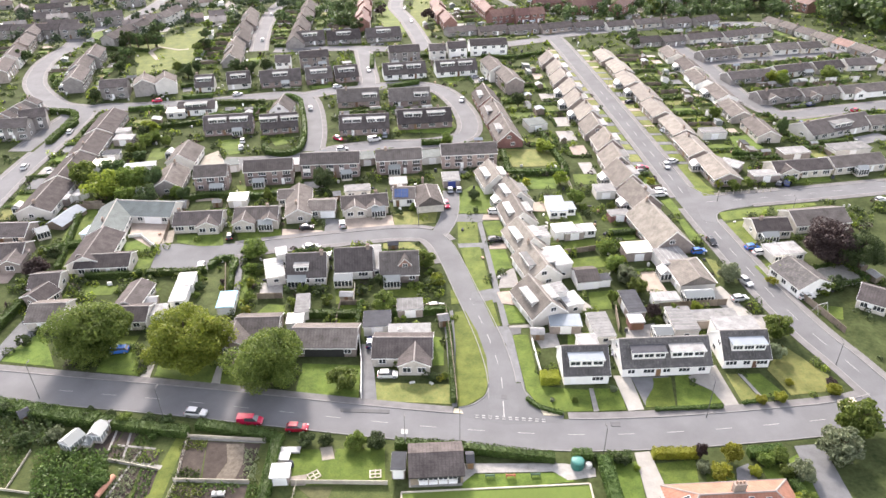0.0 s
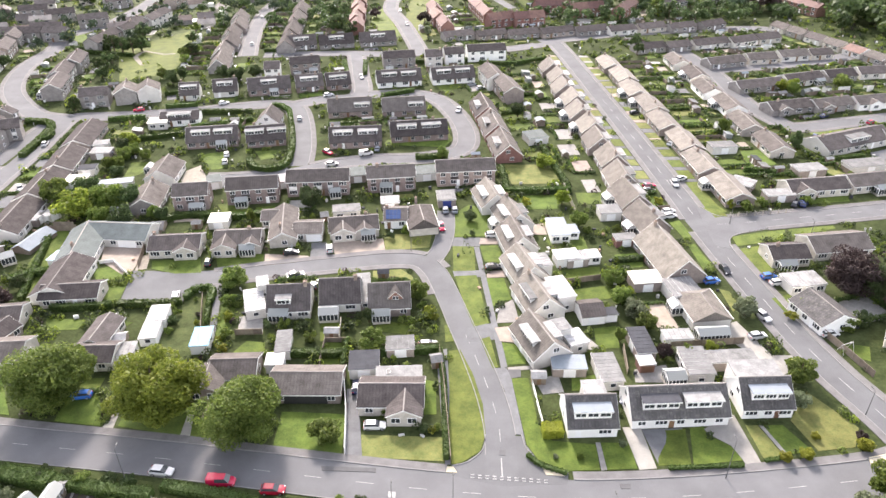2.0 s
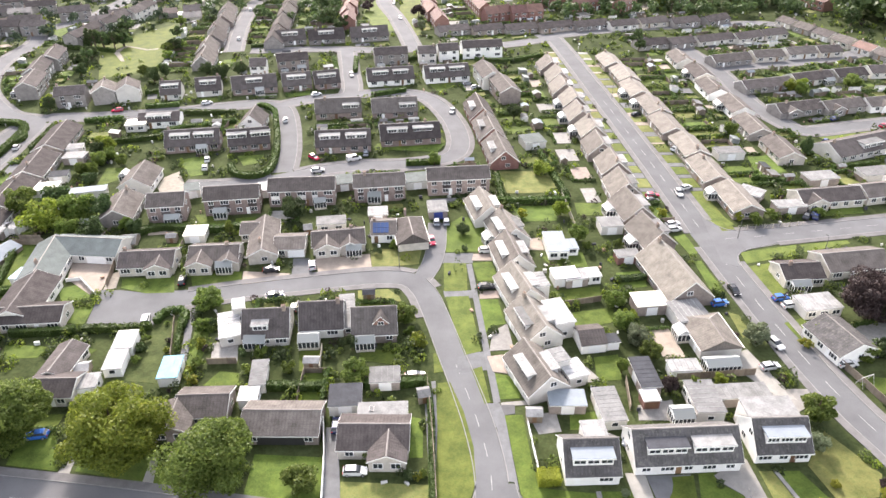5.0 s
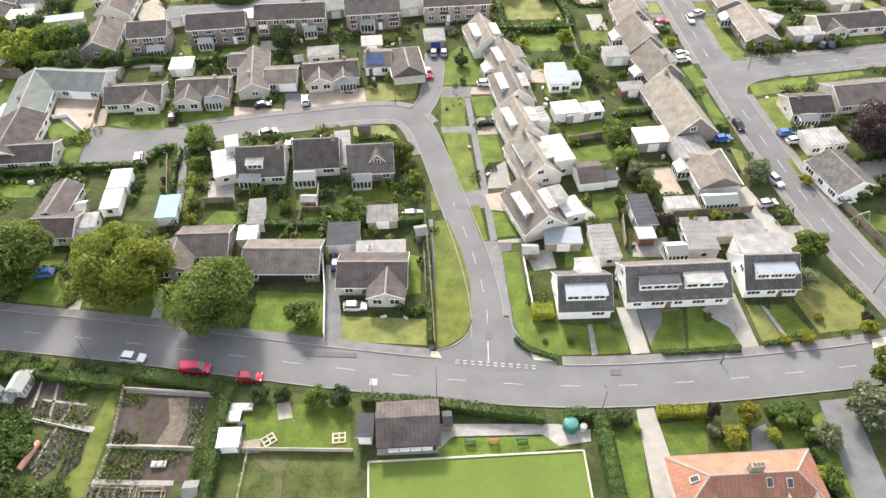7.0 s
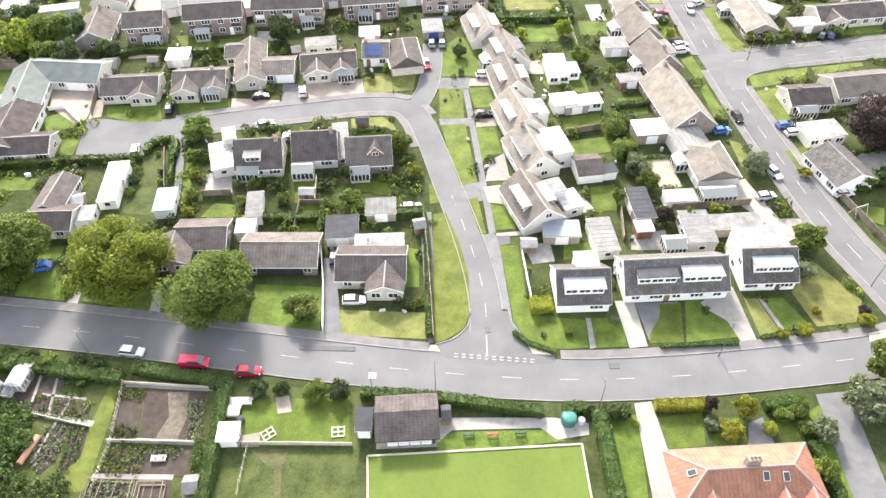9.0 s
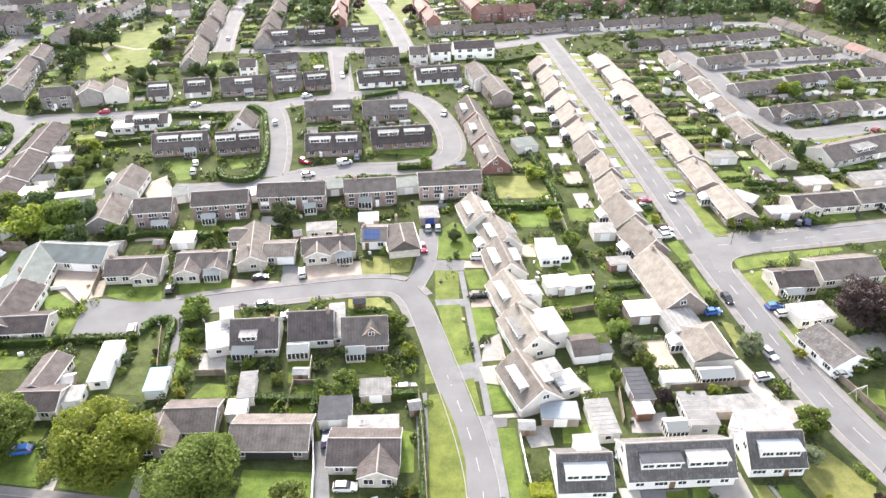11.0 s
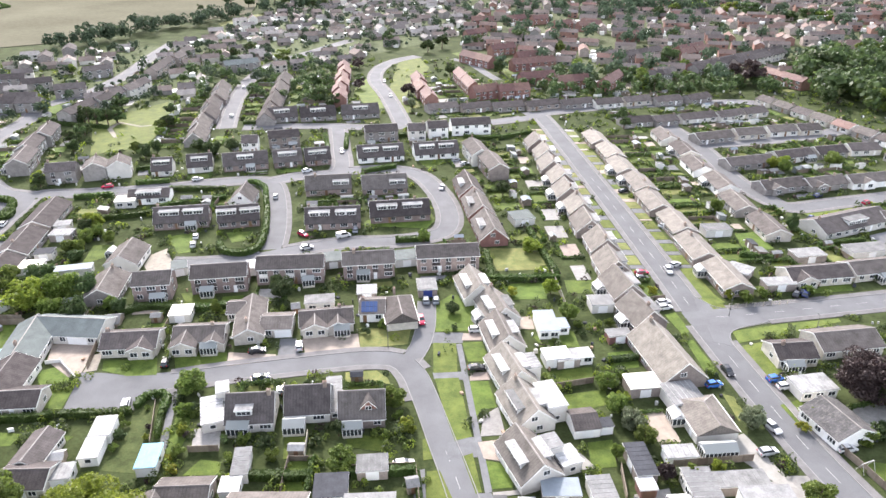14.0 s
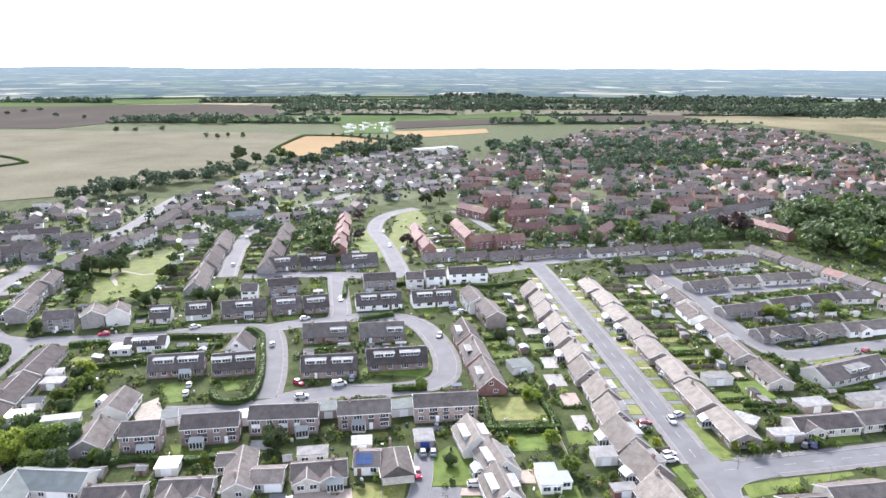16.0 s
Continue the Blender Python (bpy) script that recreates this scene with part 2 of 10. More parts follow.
FIELD = {
    "stubble": surface("field_stubble", (0.128, 0.12, 0.09), 0.95, 0.22, 0.012, 0.3, 0.0, 0.05, 0.0),
    "ripe": surface("field_ripe", (0.235, 0.175, 0.105), 0.95, 0.2, 0.006, 0.3, 0.0, 0.0, 0.0),
    "plough": surface("field_plough", (0.07, 0.063, 0.055), 0.95, 0.15, 0.006, 0.3, 0.0, 0.08, 0.0),
    "pasture": surface("field_pasture", (0.072, 0.1, 0.045), 0.95, 0.3, 0.006, 0.3, 0.0, 0.12, 0.0),
    "crop": surface("field_crop", (0.1, 0.1, 0.06), 0.95, 0.2, 0.006, 0.3, 0.0, 0.25, 0.0, other=(0.27, 0.245, 0.16)),
}
LEAF = {
    "green": leafy("leaf_green", (0.105, 0.152, 0.03), (0.23, 0.275, 0.064), 0.5),
    "olive": leafy("leaf_olive", (0.16, 0.212, 0.027), (0.335, 0.365, 0.062), 0.5),
    "dark": leafy("leaf_dark", (0.053, 0.084, 0.029), (0.12, 0.16, 0.055), 0.4),
    "copper": leafy("leaf_copper", (0.04, 0.026, 0.026), (0.08, 0.052, 0.045), 0.3),
    "yellow": leafy("leaf_yellow", (0.23, 0.25, 0.03), (0.4, 0.4, 0.06), 0.45),
    "grey": leafy("leaf_grey", (0.15, 0.18, 0.1), (0.27, 0.3, 0.19), 0.4),
    # distant foliage: tint shifted bluer, some distance haze put into its colour
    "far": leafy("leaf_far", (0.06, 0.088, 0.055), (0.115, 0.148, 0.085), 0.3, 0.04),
    "hedge": leafy("leaf_hedge", (0.063, 0.107, 0.026), (0.12, 0.172, 0.043), 0.4),
}
BARK = surface("bark", (0.1, 0.075, 0.055), 0.95, 0.3, 2.0, 9.0, 0.6, 0.1, 0.15)
FENCE_WOOD = surface("fence_wood", (0.2, 0.165, 0.13), 0.9, 0.3, 0.6, 7.0, 0.3, 0.25, 0.2)
FENCE_PALE = surface("fence_pale", (0.38, 0.35, 0.29), 0.9, 0.2, 0.6, 7.0, 0.3, 0.1, 0.2)

# ---- tools ----
class Geo:
    """Corner points and faces of one mesh, with a material slot for each face."""

    def __init__(self):
        self.v, self.f, self.m = [], [], []

    def add(self, verts, faces, slot=0):
        k = len(self.v)
        self.v += [tuple(p) for p in verts]
        self.f += [tuple(k + i for i in f) for f in faces]
        self.m += [slot] * len(faces)
        return self

    def box(self, x0, x1, y0, y1, z0, z1, slot=0):
        p = [(x0, y0, z0), (x1, y0, z0), (x1, y1, z0), (x0, y1, z0), (x0, y0, z1), (x1, y0, z1), (x1, y1, z1), (x0, y1, z1)]
        return self.add(p, [(3, 2, 1, 0), (4, 5, 6, 7), (0, 1, 5, 4), (1, 2, 6, 5), (2, 3, 7, 6), (3, 0, 4, 7)], slot)

    def extrude(self, profile, a, b, axis, slot=0):
        """A closed profile of (across, up), drawn from a to b along the x or y axis."""
        n = len(profile)
        pts = [(s, p, z) if axis == "x" else (-p, s, z) for s in (a, b) for p, z in profile]
        faces = [(i, (i + 1) % n, n + (i + 1) % n, n + i) for i in range(n)]
        return self.add(pts, [tuple(range(n))[::-1], tuple(range(n, 2 * n)), *faces], slot)

    def prism(self, outline, z0, z1, slot=0):
        """An upright slab over an outline of (x, y)."""
        area = sum(a[0] * b[1] - b[0] * a[1] for a, b in zip(outline, outline[1:] + outline[:1]))
        o = outline if area > 0 else outline[::-1]
        n = len(o)
        pts = [(x, y, z) for z in (z0, z1) for x, y in o]
        return self.add(pts, [tuple(range(n))[::-1], tuple(range(n, 2 * n)), *((i, (i + 1) % n, n + (i + 1) % n, n + i) for i in range(n))], slot)

    def tube(self, pts, radii, sides=8, slot=0):
        k = len(self.v)
        for (p, r) in zip(pts, radii):
            self.v += [(p[0] + r * math.cos(2 * math.pi * i / sides), p[1] + r * math.sin(2 * math.pi * i / sides), p[2]) for i in range(sides)]
        rings = len(pts)
        fs = [(k + a * sides + i, k + a * sides + (i + 1) % sides, k + (a + 1) * sides + (i + 1) % sides, k + (a + 1) * sides + i) for a in range(rings - 1) for i in range(sides)]
        fs.append(tuple(k + (rings - 1) * sides + i for i in range(sides)))
        self.f += fs
        self.m += [slot] * len(fs)
        return self

    def mesh(self, name, *materials):
        me = bpy.data.meshes.new(name)
        me.from_pydata(self.v, [], self.f)
        for q in materials:
            me.materials.append(q)
        if len(materials) > 1:
            me.polygons.foreach_set("material_index", self.m)
        return me


def part(name, geo, material, parent=None, label="", at=None):
    """One mesh object, from a Geo or a finished mesh, under its thing or its part."""
    me = geo if isinstance(geo, bpy.types.Mesh) else geo.mesh(name, material)
    ob = new(name, me)
    if parent is not None:
        ob.parent = parent
    if at is not None:
        ob.matrix_basis = at
    return tagged(ob, label)


def thing(name, m, label, category, group="", kind=""):
    root = new(name)
    root.empty_display_size = 0.3
    root.matrix_basis = m
    return tagged(root, label, category, group, kind)


def smooth_line(pts, step=2.5):
    """Points along a soft curve through pts, about step metres apart."""
    p = [Vector((*q, 0)) for q in pts]
    p = [2 * p[0] - p[1], *p, 2 * p[-1] - p[-2]]
    out = []
    for i in range(1, len(p) - 2):
        a, b, c, d = p[i - 1 : i + 3]
        n = max(1, round((c - b).length / step))
        for k in range(n):
            t = k / n
            out.append(0.5 * (2 * b + (c - a) * t + (2 * a - 5 * b + 4 * c - d) * t * t + (3 * b - a - 3 * c + d) * t**3))
    out.append(p[-2])
    return out


def sides(line):
    """The unit vector to the left of a line, at each of its points."""
    out = []
    for i in range(len(line)):
        d = (line[min(i + 1, len(line) - 1)] - line[max(i - 1, 0)]).normalized()
        out.append(Vector((-d.y, d.x, 0)))
    return out


def inside(x, y, poly):
    hit = False
    for (x1, y1), (x2, y2) in zip(poly, poly[1:] + poly[:1]):
        if (y1 > y) != (y2 > y) and x < (x2 - x1) * (y - y1) / (y2 - y1) + x1:
            hit = not hit
    return hit

# ---- ground, roads and footways ----
ground = part("ground", Geo().add([(-4990, -600, 0), (4990, -600, 0), (4990, 4990, 0), (-4990, 4990, 0)], [(0, 1, 2, 3)]), GROUND)
tagged(ground, "green and brown garden and field ground", "ground", kind="structure")

ROADS, PATCHES, HOUSES, MOUTHS = [], [], [], []


WALKS = {"main_road": "l", "lane": "", "lane_stub": "", "red_close": ""}   # which sides have a footway


def road(name, width, pts):
    ROADS.append((name, width, smooth_line(pts)))


def on_road(x, y, margin=0.0, but=None):
    for name, width, line in ROADS:
        if name == but:
            continue
        r2 = (width / 2 + margin) ** 2
        if any((p.x - x) ** 2 + (p.y - y) ** 2 < r2 for p in line):
            return True
    return False


def lay_roads():
    for k, (name, width, line) in enumerate(ROADS):
        z, left = 0.02 + 0.005 * k, sides(line)
        geo, kerb, walkway = Geo(), Geo(), Geo()
        for i, (p, s) in enumerate(zip(line, left)):
            h = width / 2
            geo.v += [(*(p + s * h).xy, z), (*(p - s * h).xy, z)]
            if i:
                geo.f.append((2 * i - 2, 2 * i - 1, 2 * i + 1, 2 * i))
                q, r = line[i - 1], left[i - 1]
                for side in (1, -1):
                    mid = (p + q) / 2 + side * (s + r) / 2 * (h + 0.9)
                    if on_road(mid.x, mid.y, 0.7, name) or any(inside(mid.x, mid.y, q) for q in MOUTHS):
                        continue
                    a, b = q + side * r * h, p + side * s * h
                    c, d = p + side * s * (h + 0.16), q + side * r * (h + 0.16)
                    e, f = p + side * s * (h + 1.75), q + side * r * (h + 1.75)
                    kerb.prism([tuple(v.xy) for v in (a, b, c, d)], 0.0, 0.135)
                    if WALKS.get(name, "lr").count("l" if side > 0 else "r") or name == "lane" and mid.y > 136 and mid.x < 0:
                        walkway.prism([tuple(v.xy) for v in (d, c, e, f)], 0.0, 0.113 + 0.004 * (k % 4))
        geo.m = [0] * len(geo.f)
        ob = tagged(part(name, geo, ASPHALT), "worn grey asphalt road with pale patches", "road", kind="structure")
        if kerb.f:
            tagged(part("kerb", kerb, KERB, ob), "pale concrete kerb")
        if walkway.f:
            tagged(part("pavement", walkway, FOOTWAY, ob), "grey asphalt footway")


def patch(kind, outline, z=None):
    """A flat piece of ground cover: lawn, drive, bed or field."""
    table = GRASS if kind in GRASS else PAVED if kind in PAVED else FIELD
    n = len(PATCHES)
    level = {"rough": 0.03, "lawn": 0.05, "verge": 0.05, "dry": 0.05, "green": 0.07, "soil": 0.075}.get(kind, 0.085)
    top = z if z is not None else level + 0.0012 * (n % 14)
    names = {"lawn": "lawn", "verge": "grass_verge", "dry": "lawn", "green": "bowling_green", "rough": "rough_grass", "concrete": "drive", "block": "drive",
             "gravel": "drive", "tarmac": "drive", "slabs": "patio", "soil": "soil_bed", "straw": "straw_litter", "worn": "worn_grass", "mouth": "junction", "repair": "asphalt_repair", "marking": "road_marking", "tactile": "tactile_paving"}
    labels = {"lawn": "mown green garden lawn", "verge": "mown grass strip beside the road", "dry": "yellowish lawn, dry grass with sunlight put into its colour", "green": "smooth close-mown bowling green turf",
              "rough": "rough uneven grass", "concrete": "pale concrete driveway", "block": "pinkish block-paved driveway", "gravel": "pale gravel driveway",
              "tarmac": "dark asphalt driveway", "slabs": "grey slab-paved patio", "soil": "bare brown soil bed", "straw": "pale straw strewn over a soil bed", "worn": "worn brownish turf with bare earth", "repair": "darker asphalt repair in the road", "marking": "worn white road marking", "mouth": "worn grey asphalt road junction", "tactile": "cream dimpled paving at a crossing", "stubble": "wide pale stubble field", "ripe": "golden ripe grain field",
              "plough": "brown ploughed field", "pasture": "bright green pasture field", "crop": "pale green-brown crop field"}
    ob = part(names.get(kind, "field"), Geo().prism(list(outline), -0.1, top), table[kind])
    PATCHES.append(outline)
    return tagged(ob, labels[kind], names.get(kind, "field").replace("_", " "), kind="structure")


def paint_line(name, offset, start, end, dash, gap, width=0.12, lift=0.012):
    """Painted dashes along a road, as parts of it; a dash as long as the stretch gives a full line."""
    k = [q[0] for q in ROADS].index(name)
    line, z, ob = ROADS[k][2], 0.02 + 0.005 * k + lift, bpy.data.objects[name]
    far = [0.0]
    for a, b in zip(line, line[1:]):
        far.append(far[-1] + (b - a).length)
    left = sides(line)
    s = start
    while s < min(end, far[-1] - dash):
        geo = Geo()
        pts = []
        for d in np.linspace(s, s + dash, max(2, int(dash / 3) + 1)):
            i = max(0, min(len(line) - 2, int(np.searchsorted(far, d)) - 1))
            t = (d - far[i]) / (far[i + 1] - far[i])
            pts.append((line[i].lerp(line[i + 1], t), left[i].lerp(left[i + 1], t)))
        for i, (p, n) in enumerate(pts):
            geo.v += [(*(p + n * (offset + width / 2)).xy, z), (*(p + n * (offset - width / 2)).xy, z)]
            if i:
                geo.f.append((2 * i - 2, 2 * i - 1, 2 * i + 1, 2 * i))
        geo.m = [0] * len(geo.f)
        part("road_marking", geo, PAINT, ob)
        s += dash + gap


def junction(outline, z):
    MOUTHS.append(outline)
    patch("mouth", outline, z)


def kerb_line(pts):
    line = smooth_line(pts, 1.0)
    left, geo = sides(line), Geo()
    for i in range(1, len(line)):
        a, b, s, r = line[i - 1], line[i], left[i - 1], left[i]
        geo.prism([tuple(v.xy) for v in (a + s * 0.08, b + r * 0.08, b - r * 0.08, a - s * 0.08)], 0, 0.135)
    tagged(part("kerb", geo, KERB), "pale curved concrete kerb at the junction", "kerb", kind="structure")

# ---- houses ----
KINDS = {"bungalow": (2.5, 8.0, 25), "semi": (4.9, 7.6, 29), "chalet": (2.5, 8.6, 41), "terrace": (4.9, 7.6, 29), "cottage": (4.7, 6.8, 40)}
KIND_WORDS = {"bungalow": "bungalow", "semi": "two-storey semi-detached house", "chalet": "dormer bungalow", "terrace": "two-storey terraced house", "cottage": "two-storey cottage"}
ROOF_WORDS = {"dark": "dark grey", "brown": "brown", "tan": "pale brown", "lichen": "lichen-spotted grey", "slate": "blue-grey slate", "red": "red clay", "orange": "orange clay"}
WALL_WORDS = {"stone": "pale stone", "brick": "buff brick", "brick_grey": "grey-brown brick", "brick_brown": "pinkish-brown brick", "brick_red": "red brick", "render": "cream rendered", "white": "white rendered"}
WINDOW_MESHES, PANE_MESHES = {}, {}


def window_mesh(w, h, glazed):
    """A frame with its bars in one piece, in the plane y = 0 and looking along -y; glazed: with the panes let into it."""
    key = (round(w, 1), round(h, 1), glazed)
    if key in WINDOW_MESHES:
        return WINDOW_MESHES[key]
    n, b = max(1, round(w / 0.8)), 0.08
    xs = [-w / 2]
    for i in range(n):
        a, c = -w / 2 + w * i / n, -w / 2 + w * (i + 1) / n
        xs += [a + b if i == 0 else a + b / 2, c - b if i == n - 1 else c - b / 2]
    xs.append(w / 2)
    zs = [0, b, h - b, h]
    geo, m = Geo(), len(xs)
    geo.v = [(x, y, z) for y in (-0.07, -0.02) for z in zs for x in xs]
    k = 4 * m
    for r in range(3):
        for c in range(m - 1):
            q = (r * m + c, r * m + c + 1, (r + 1) * m + c + 1, (r + 1) * m + c)
            if r == 1 and c % 2 == 1:
                for i in range(4):
                    p, o = q[i], q[(i + 1) % 4]
                    geo.f.append((p, o, o + k, p + k))
                    geo.m.append(0)
                if glazed:
                    geo.f.append(tuple(i + k for i in q))
                    geo.m.append(1)
            else:
                geo.f.append(q)
                geo.m.append(0)
    ring = [*range(m), *range(2 * m - 1, 4 * m, m), *range(4 * m - 2, 3 * m - 1, -1), *range(2 * m, 0, -m)]
    e = len(geo.v)
    geo.v += [(geo.v[i][0], 0.02, geo.v[i][2]) for i in ring]
    for i in range(len(ring)):
        j = (i + 1) % len(ring)
        geo.f.append((ring[j], ring[i], e + i, e + j))
        geo.m.append(0)
    WINDOW_MESHES[key] = geo.mesh("window", UPVC, GLASS) if glazed else geo.mesh("window_frame", UPVC)
    return WINDOW_MESHES[key]


def window(parent, x, y, z, turn, w, h, near):
    ob = part("window", window_mesh(w, h, not near), None, parent, at=pose(x, y, z, 0, 0, turn))
    if near:
        key = (round(w, 1), round(h, 1))
        if key not in PANE_MESHES:
            PANE_MESHES[key] = Geo().box(-w / 2 + 0.03, w / 2 - 0.03, -0.035, 0.015, 0.03, h - 0.03).mesh("pane", GLASS)
        part("pane", PANE_MESHES[key], None, ob)
    return ob


def gable_roof(L, span, eaves, rise, over=0.35, ends=0.25, thick=0.16, hips=""):
    """Two slopes over walls of L by span; hips: 'l', 'r' or both."""
    half, tan = span / 2, rise / (span / 2)
    w, drop = half + over, over * tan
    top = eaves + rise + thick
    if not hips:
        prof = [(-w, eaves - drop), (-w, eaves - drop + thick), (0, top), (w, eaves - drop + thick), (w, eaves - drop), (0, top - thick)]
        return Geo().extrude(prof, -L / 2 - ends, L / 2 + ends, "x")
    x0, x1 = -L / 2 - over, L / 2 + over
    r0 = x0 + w if "l" in hips else x0
    r1 = x1 - w if "r" in hips else x1
    z = eaves - drop
    v = [(x0, -w, z), (x1, -w, z), (x1, w, z), (x0, w, z), (r0, 0, top), (r1, 0, top)]
    return Geo().add(v, [(3, 2, 1, 0), (0, 1, 5, 4), (2, 3, 4, 5), (1, 2, 5), (3, 0, 4)])


def slope_line(geo, a, b, w):
    """A row of hip tiles: a low angular cap laid from a to b."""
    a, b = Vector(a), Vector(b)
    n = Vector(((b - a).y, -(b - a).x, 0)).normalized() * w
    up = Vector((0, 0, 0.09))
    geo.add([a - n, a + up, a + n, b - n, b + up, b + n], [(0, 1, 4, 3), (1, 2, 5, 4), (0, 2, 1), (3, 4, 5), (0, 3, 5, 2)])


def house(kind, x, y, rot, L, span=None, roof="dark", wall="brick", hips="", wings=(), dormer=(), rearflat=0, garage=0, pitch=0, gablet=()):
    eaves, s0, own = KINDS[kind]
    pitch = pitch or own
    span = span or s0
    half, tan = span / 2, math.tan(radians(pitch))
    rise = half * tan
    near, mid, trimmed = y < 140, y < 300, y < 215
    facing = [k for k in (-1, 1) if near or k * -math.cos(radians(rot)) * 1.0 > -0.45]
    
    rng = random.Random(round(x * 10) * 7919 + round(y * 10))
    if wall == "brick" and y > 165 and roof != "tan":
        wall = rng.choice(("render", "white", "stone", "brick_grey") if x > 85 and y < 420 else ("brick_grey", "brick_grey", "brick", "render"))
    if roof == "lichen":
        wall = "white"
    HOUSES.append((x, y, rot, L, span))
    label = f"{WALL_WORDS[wall]} {KIND_WORDS[kind]} with {ROOF_WORDS[roof]} {'hipped' if hips else 'tiled'} roof"
    if dormer:
        label += " and white dormer"
    root = thing("house", pose(x, y, 0, 0, 0, rot), label, "house", "houses of the estate")
    # walls
    geo = Geo()
    if hips:
        geo.box(-L / 2, L / 2, -half, half, 0, eaves)
    else:
        geo.extrude([(-half, 0), (-half, eaves), (0, eaves + rise), (half, eaves), (half, 0)], -L / 2, L / 2, "x")
    part("wall", geo, WALLS[wall], root)
    cover = gable_roof(L, span, eaves, rise, hips=hips)
    part("roof", cover, ROOFS[roof], root)
    if y < 330:
        top = eaves + rise + 0.16
        cut0, cut1 = (half if "l" in hips else -0.25), (half if "r" in hips else -0.25)
        part("ridge_tiles", Geo().extrude([(-0.16, top - 0.1), (-0.08, top + 0.05), (0.08, top + 0.05), (0.16, top - 0.1)], -L / 2 + cut0, L / 2 - cut1, "x"), RIDGE, root)
        for end, key in ((-1, "l"), (1, "r")):
            if key in hips and trimmed:
                for side in (-1, 1):
                    strip = Geo()
                    slope_line(strip, (end * (L / 2 + 0.35), side * (half + 0.35), eaves - 0.35 * tan), (end * (L / 2 - half), 0, top), 0.15)
                    part("ridge_tiles", strip, RIDGE, root)
        for side in (-1, 1) if trimmed else ():
            yy = side * (half + 0.4)
            z = eaves - 0.35 * tan
            part("gutter", Geo().box(-L / 2 - 0.2, L / 2 + 0.2, min(yy, yy - side * 0.14), max(yy, yy - side * 0.14), z - 0.08, z + 0.1), RIDGE if roof == "orange" else TRIM, root)
        if not hips and y < 330:
            for end in (-1, 1) if trimmed else ((-1,) if math.sin(radians(rot)) > 0 else (1,)):
                xe = end * (L / 2 + 0.25)
                w = half + 0.35
                z = eaves - 0.35 * tan
                prof = [(-w, z - 0.1), (-w, z + 0.14), (0, top - 0.02), (w, z + 0.14), (w, z - 0.1), (0, top - 0.32)]
                part("barge_board", Geo().extrude(prof, min(xe, xe + end * 0.04), max(xe, xe + end * 0.04), "x"), TRIM, root)
    # chimney
    if rng.random() < (0.45 if y < 200 else 0.7) and roof != "orange":
        cx = rng.choice((-0.3, 0.28, 0.45, -0.46)) * (L - 1)
        cy = rng.choice((0, 0.5, -0.4))
        ch = part("chimney", Geo().box(cx - 0.38, cx + 0.38, cy - 0.28, cy + 0.28, eaves + rise - 1.0, eaves + rise + 0.8).box(cx - 0.44, cx + 0.44, cy - 0.34, cy + 0.34, eaves + rise + 0.8, eaves + rise + 0.92), CHIMNEY, root)
        if mid:
            for px in (-0.22, 0.22):
                part("chimney_pot", Geo().tube([(cx + px, cy, eaves + rise + 0.9), (cx + px, cy, eaves + rise + 1.22)], [0.14, 0.11], 8), CLAY_POT, ch)
    # cross gables
    blocked = []
    for off, w, proj in wings:
        wr = w / 2 * tan
        y0 = -half - proj
        blocked.append((off - w / 2 - 0.8, off + w / 2 + 0.8))
        wing = part("front_wing", Geo().extrude([(-off - w / 2, 0.0), (-off - w / 2, eaves), (-off, eaves + wr), (-off + w / 2, eaves), (-off + w / 2, 0.0)], y0, 0, "y"), WALLS[wall], root)
        ww, dz = w / 2 + 0.3, 0.3 * tan
        prof = [(-off - ww, eaves - dz), (-off - ww, eaves - dz + 0.16), (-off, eaves + wr + 0.16), (-off + ww, eaves - dz + 0.16), (-off + ww, eaves - dz), (-off, eaves + wr)]
        part("wing_roof", Geo().extrude(prof, y0 - 0.25, min(0, -half + w / 2 + 0.4), "y"), ROOFS[roof], wing)
        part("barge_board", Geo().extrude([(p + 0.0, z - 0.06 if i in (0, 4, 5) else z - 0.02) for i, (p, z) in enumerate(prof)], y0 - 0.3, y0 - 0.255, "y"), TRIM, wing)
        zt = eaves + wr + 0.16
        part("ridge_tiles", Geo().extrude([(-off - 0.15, zt - 0.09), (-off - 0.07, zt + 0.05), (-off + 0.07, zt + 0.05), (-off + 0.15, zt - 0.09)], y0 - 0.25, min(0, -half + w / 2 + 0.4), "y"), RIDGE, wing)
        if proj > 0:
            for k in ((-0.24, 0.24) if w > 5.5 else (0,)):
                window(wing, off + k * w, y0, 0.8, 0, 1.7 if w > 5.5 else 2.0, 1.3, near)
        else:
            window(wing, off, y0, eaves + 0.15, 0, 1.2, 0.8, near)
    # dormers: a flat lid over a band of windows
    for off, length, side in dormer:
        back = 1.8 if roof == "dark" and y > 200 and kind == "chalet" else 1.05
        yf = side * (half - back)
        zb = eaves + back * tan - 0.25
        zt = min(zb + {"tan": 1.55, "lichen": 2.1}.get(roof, 1.7), eaves + rise - 0.15)
        zr = zt
        back = max(0.05, half - (zt - eaves) / tan - 0.3)
        prof = [(yf, zb), (yf, zt), (0, zr), (0, zb)]
        d = part("dormer", Geo().extrude(prof if side < 0 else [(a, z) for a, z in prof][::-1], off - length / 2, off + length / 2, "x"), TRIM if roof == "lichen" else SHADED_BOARD if rng.random() < 0.88 else ROOFS[roof], root, "white boarded dormer")
        lip = yf + side * 0.35
        zl = zt - 0.35 * (zr - zt) / abs(yf)
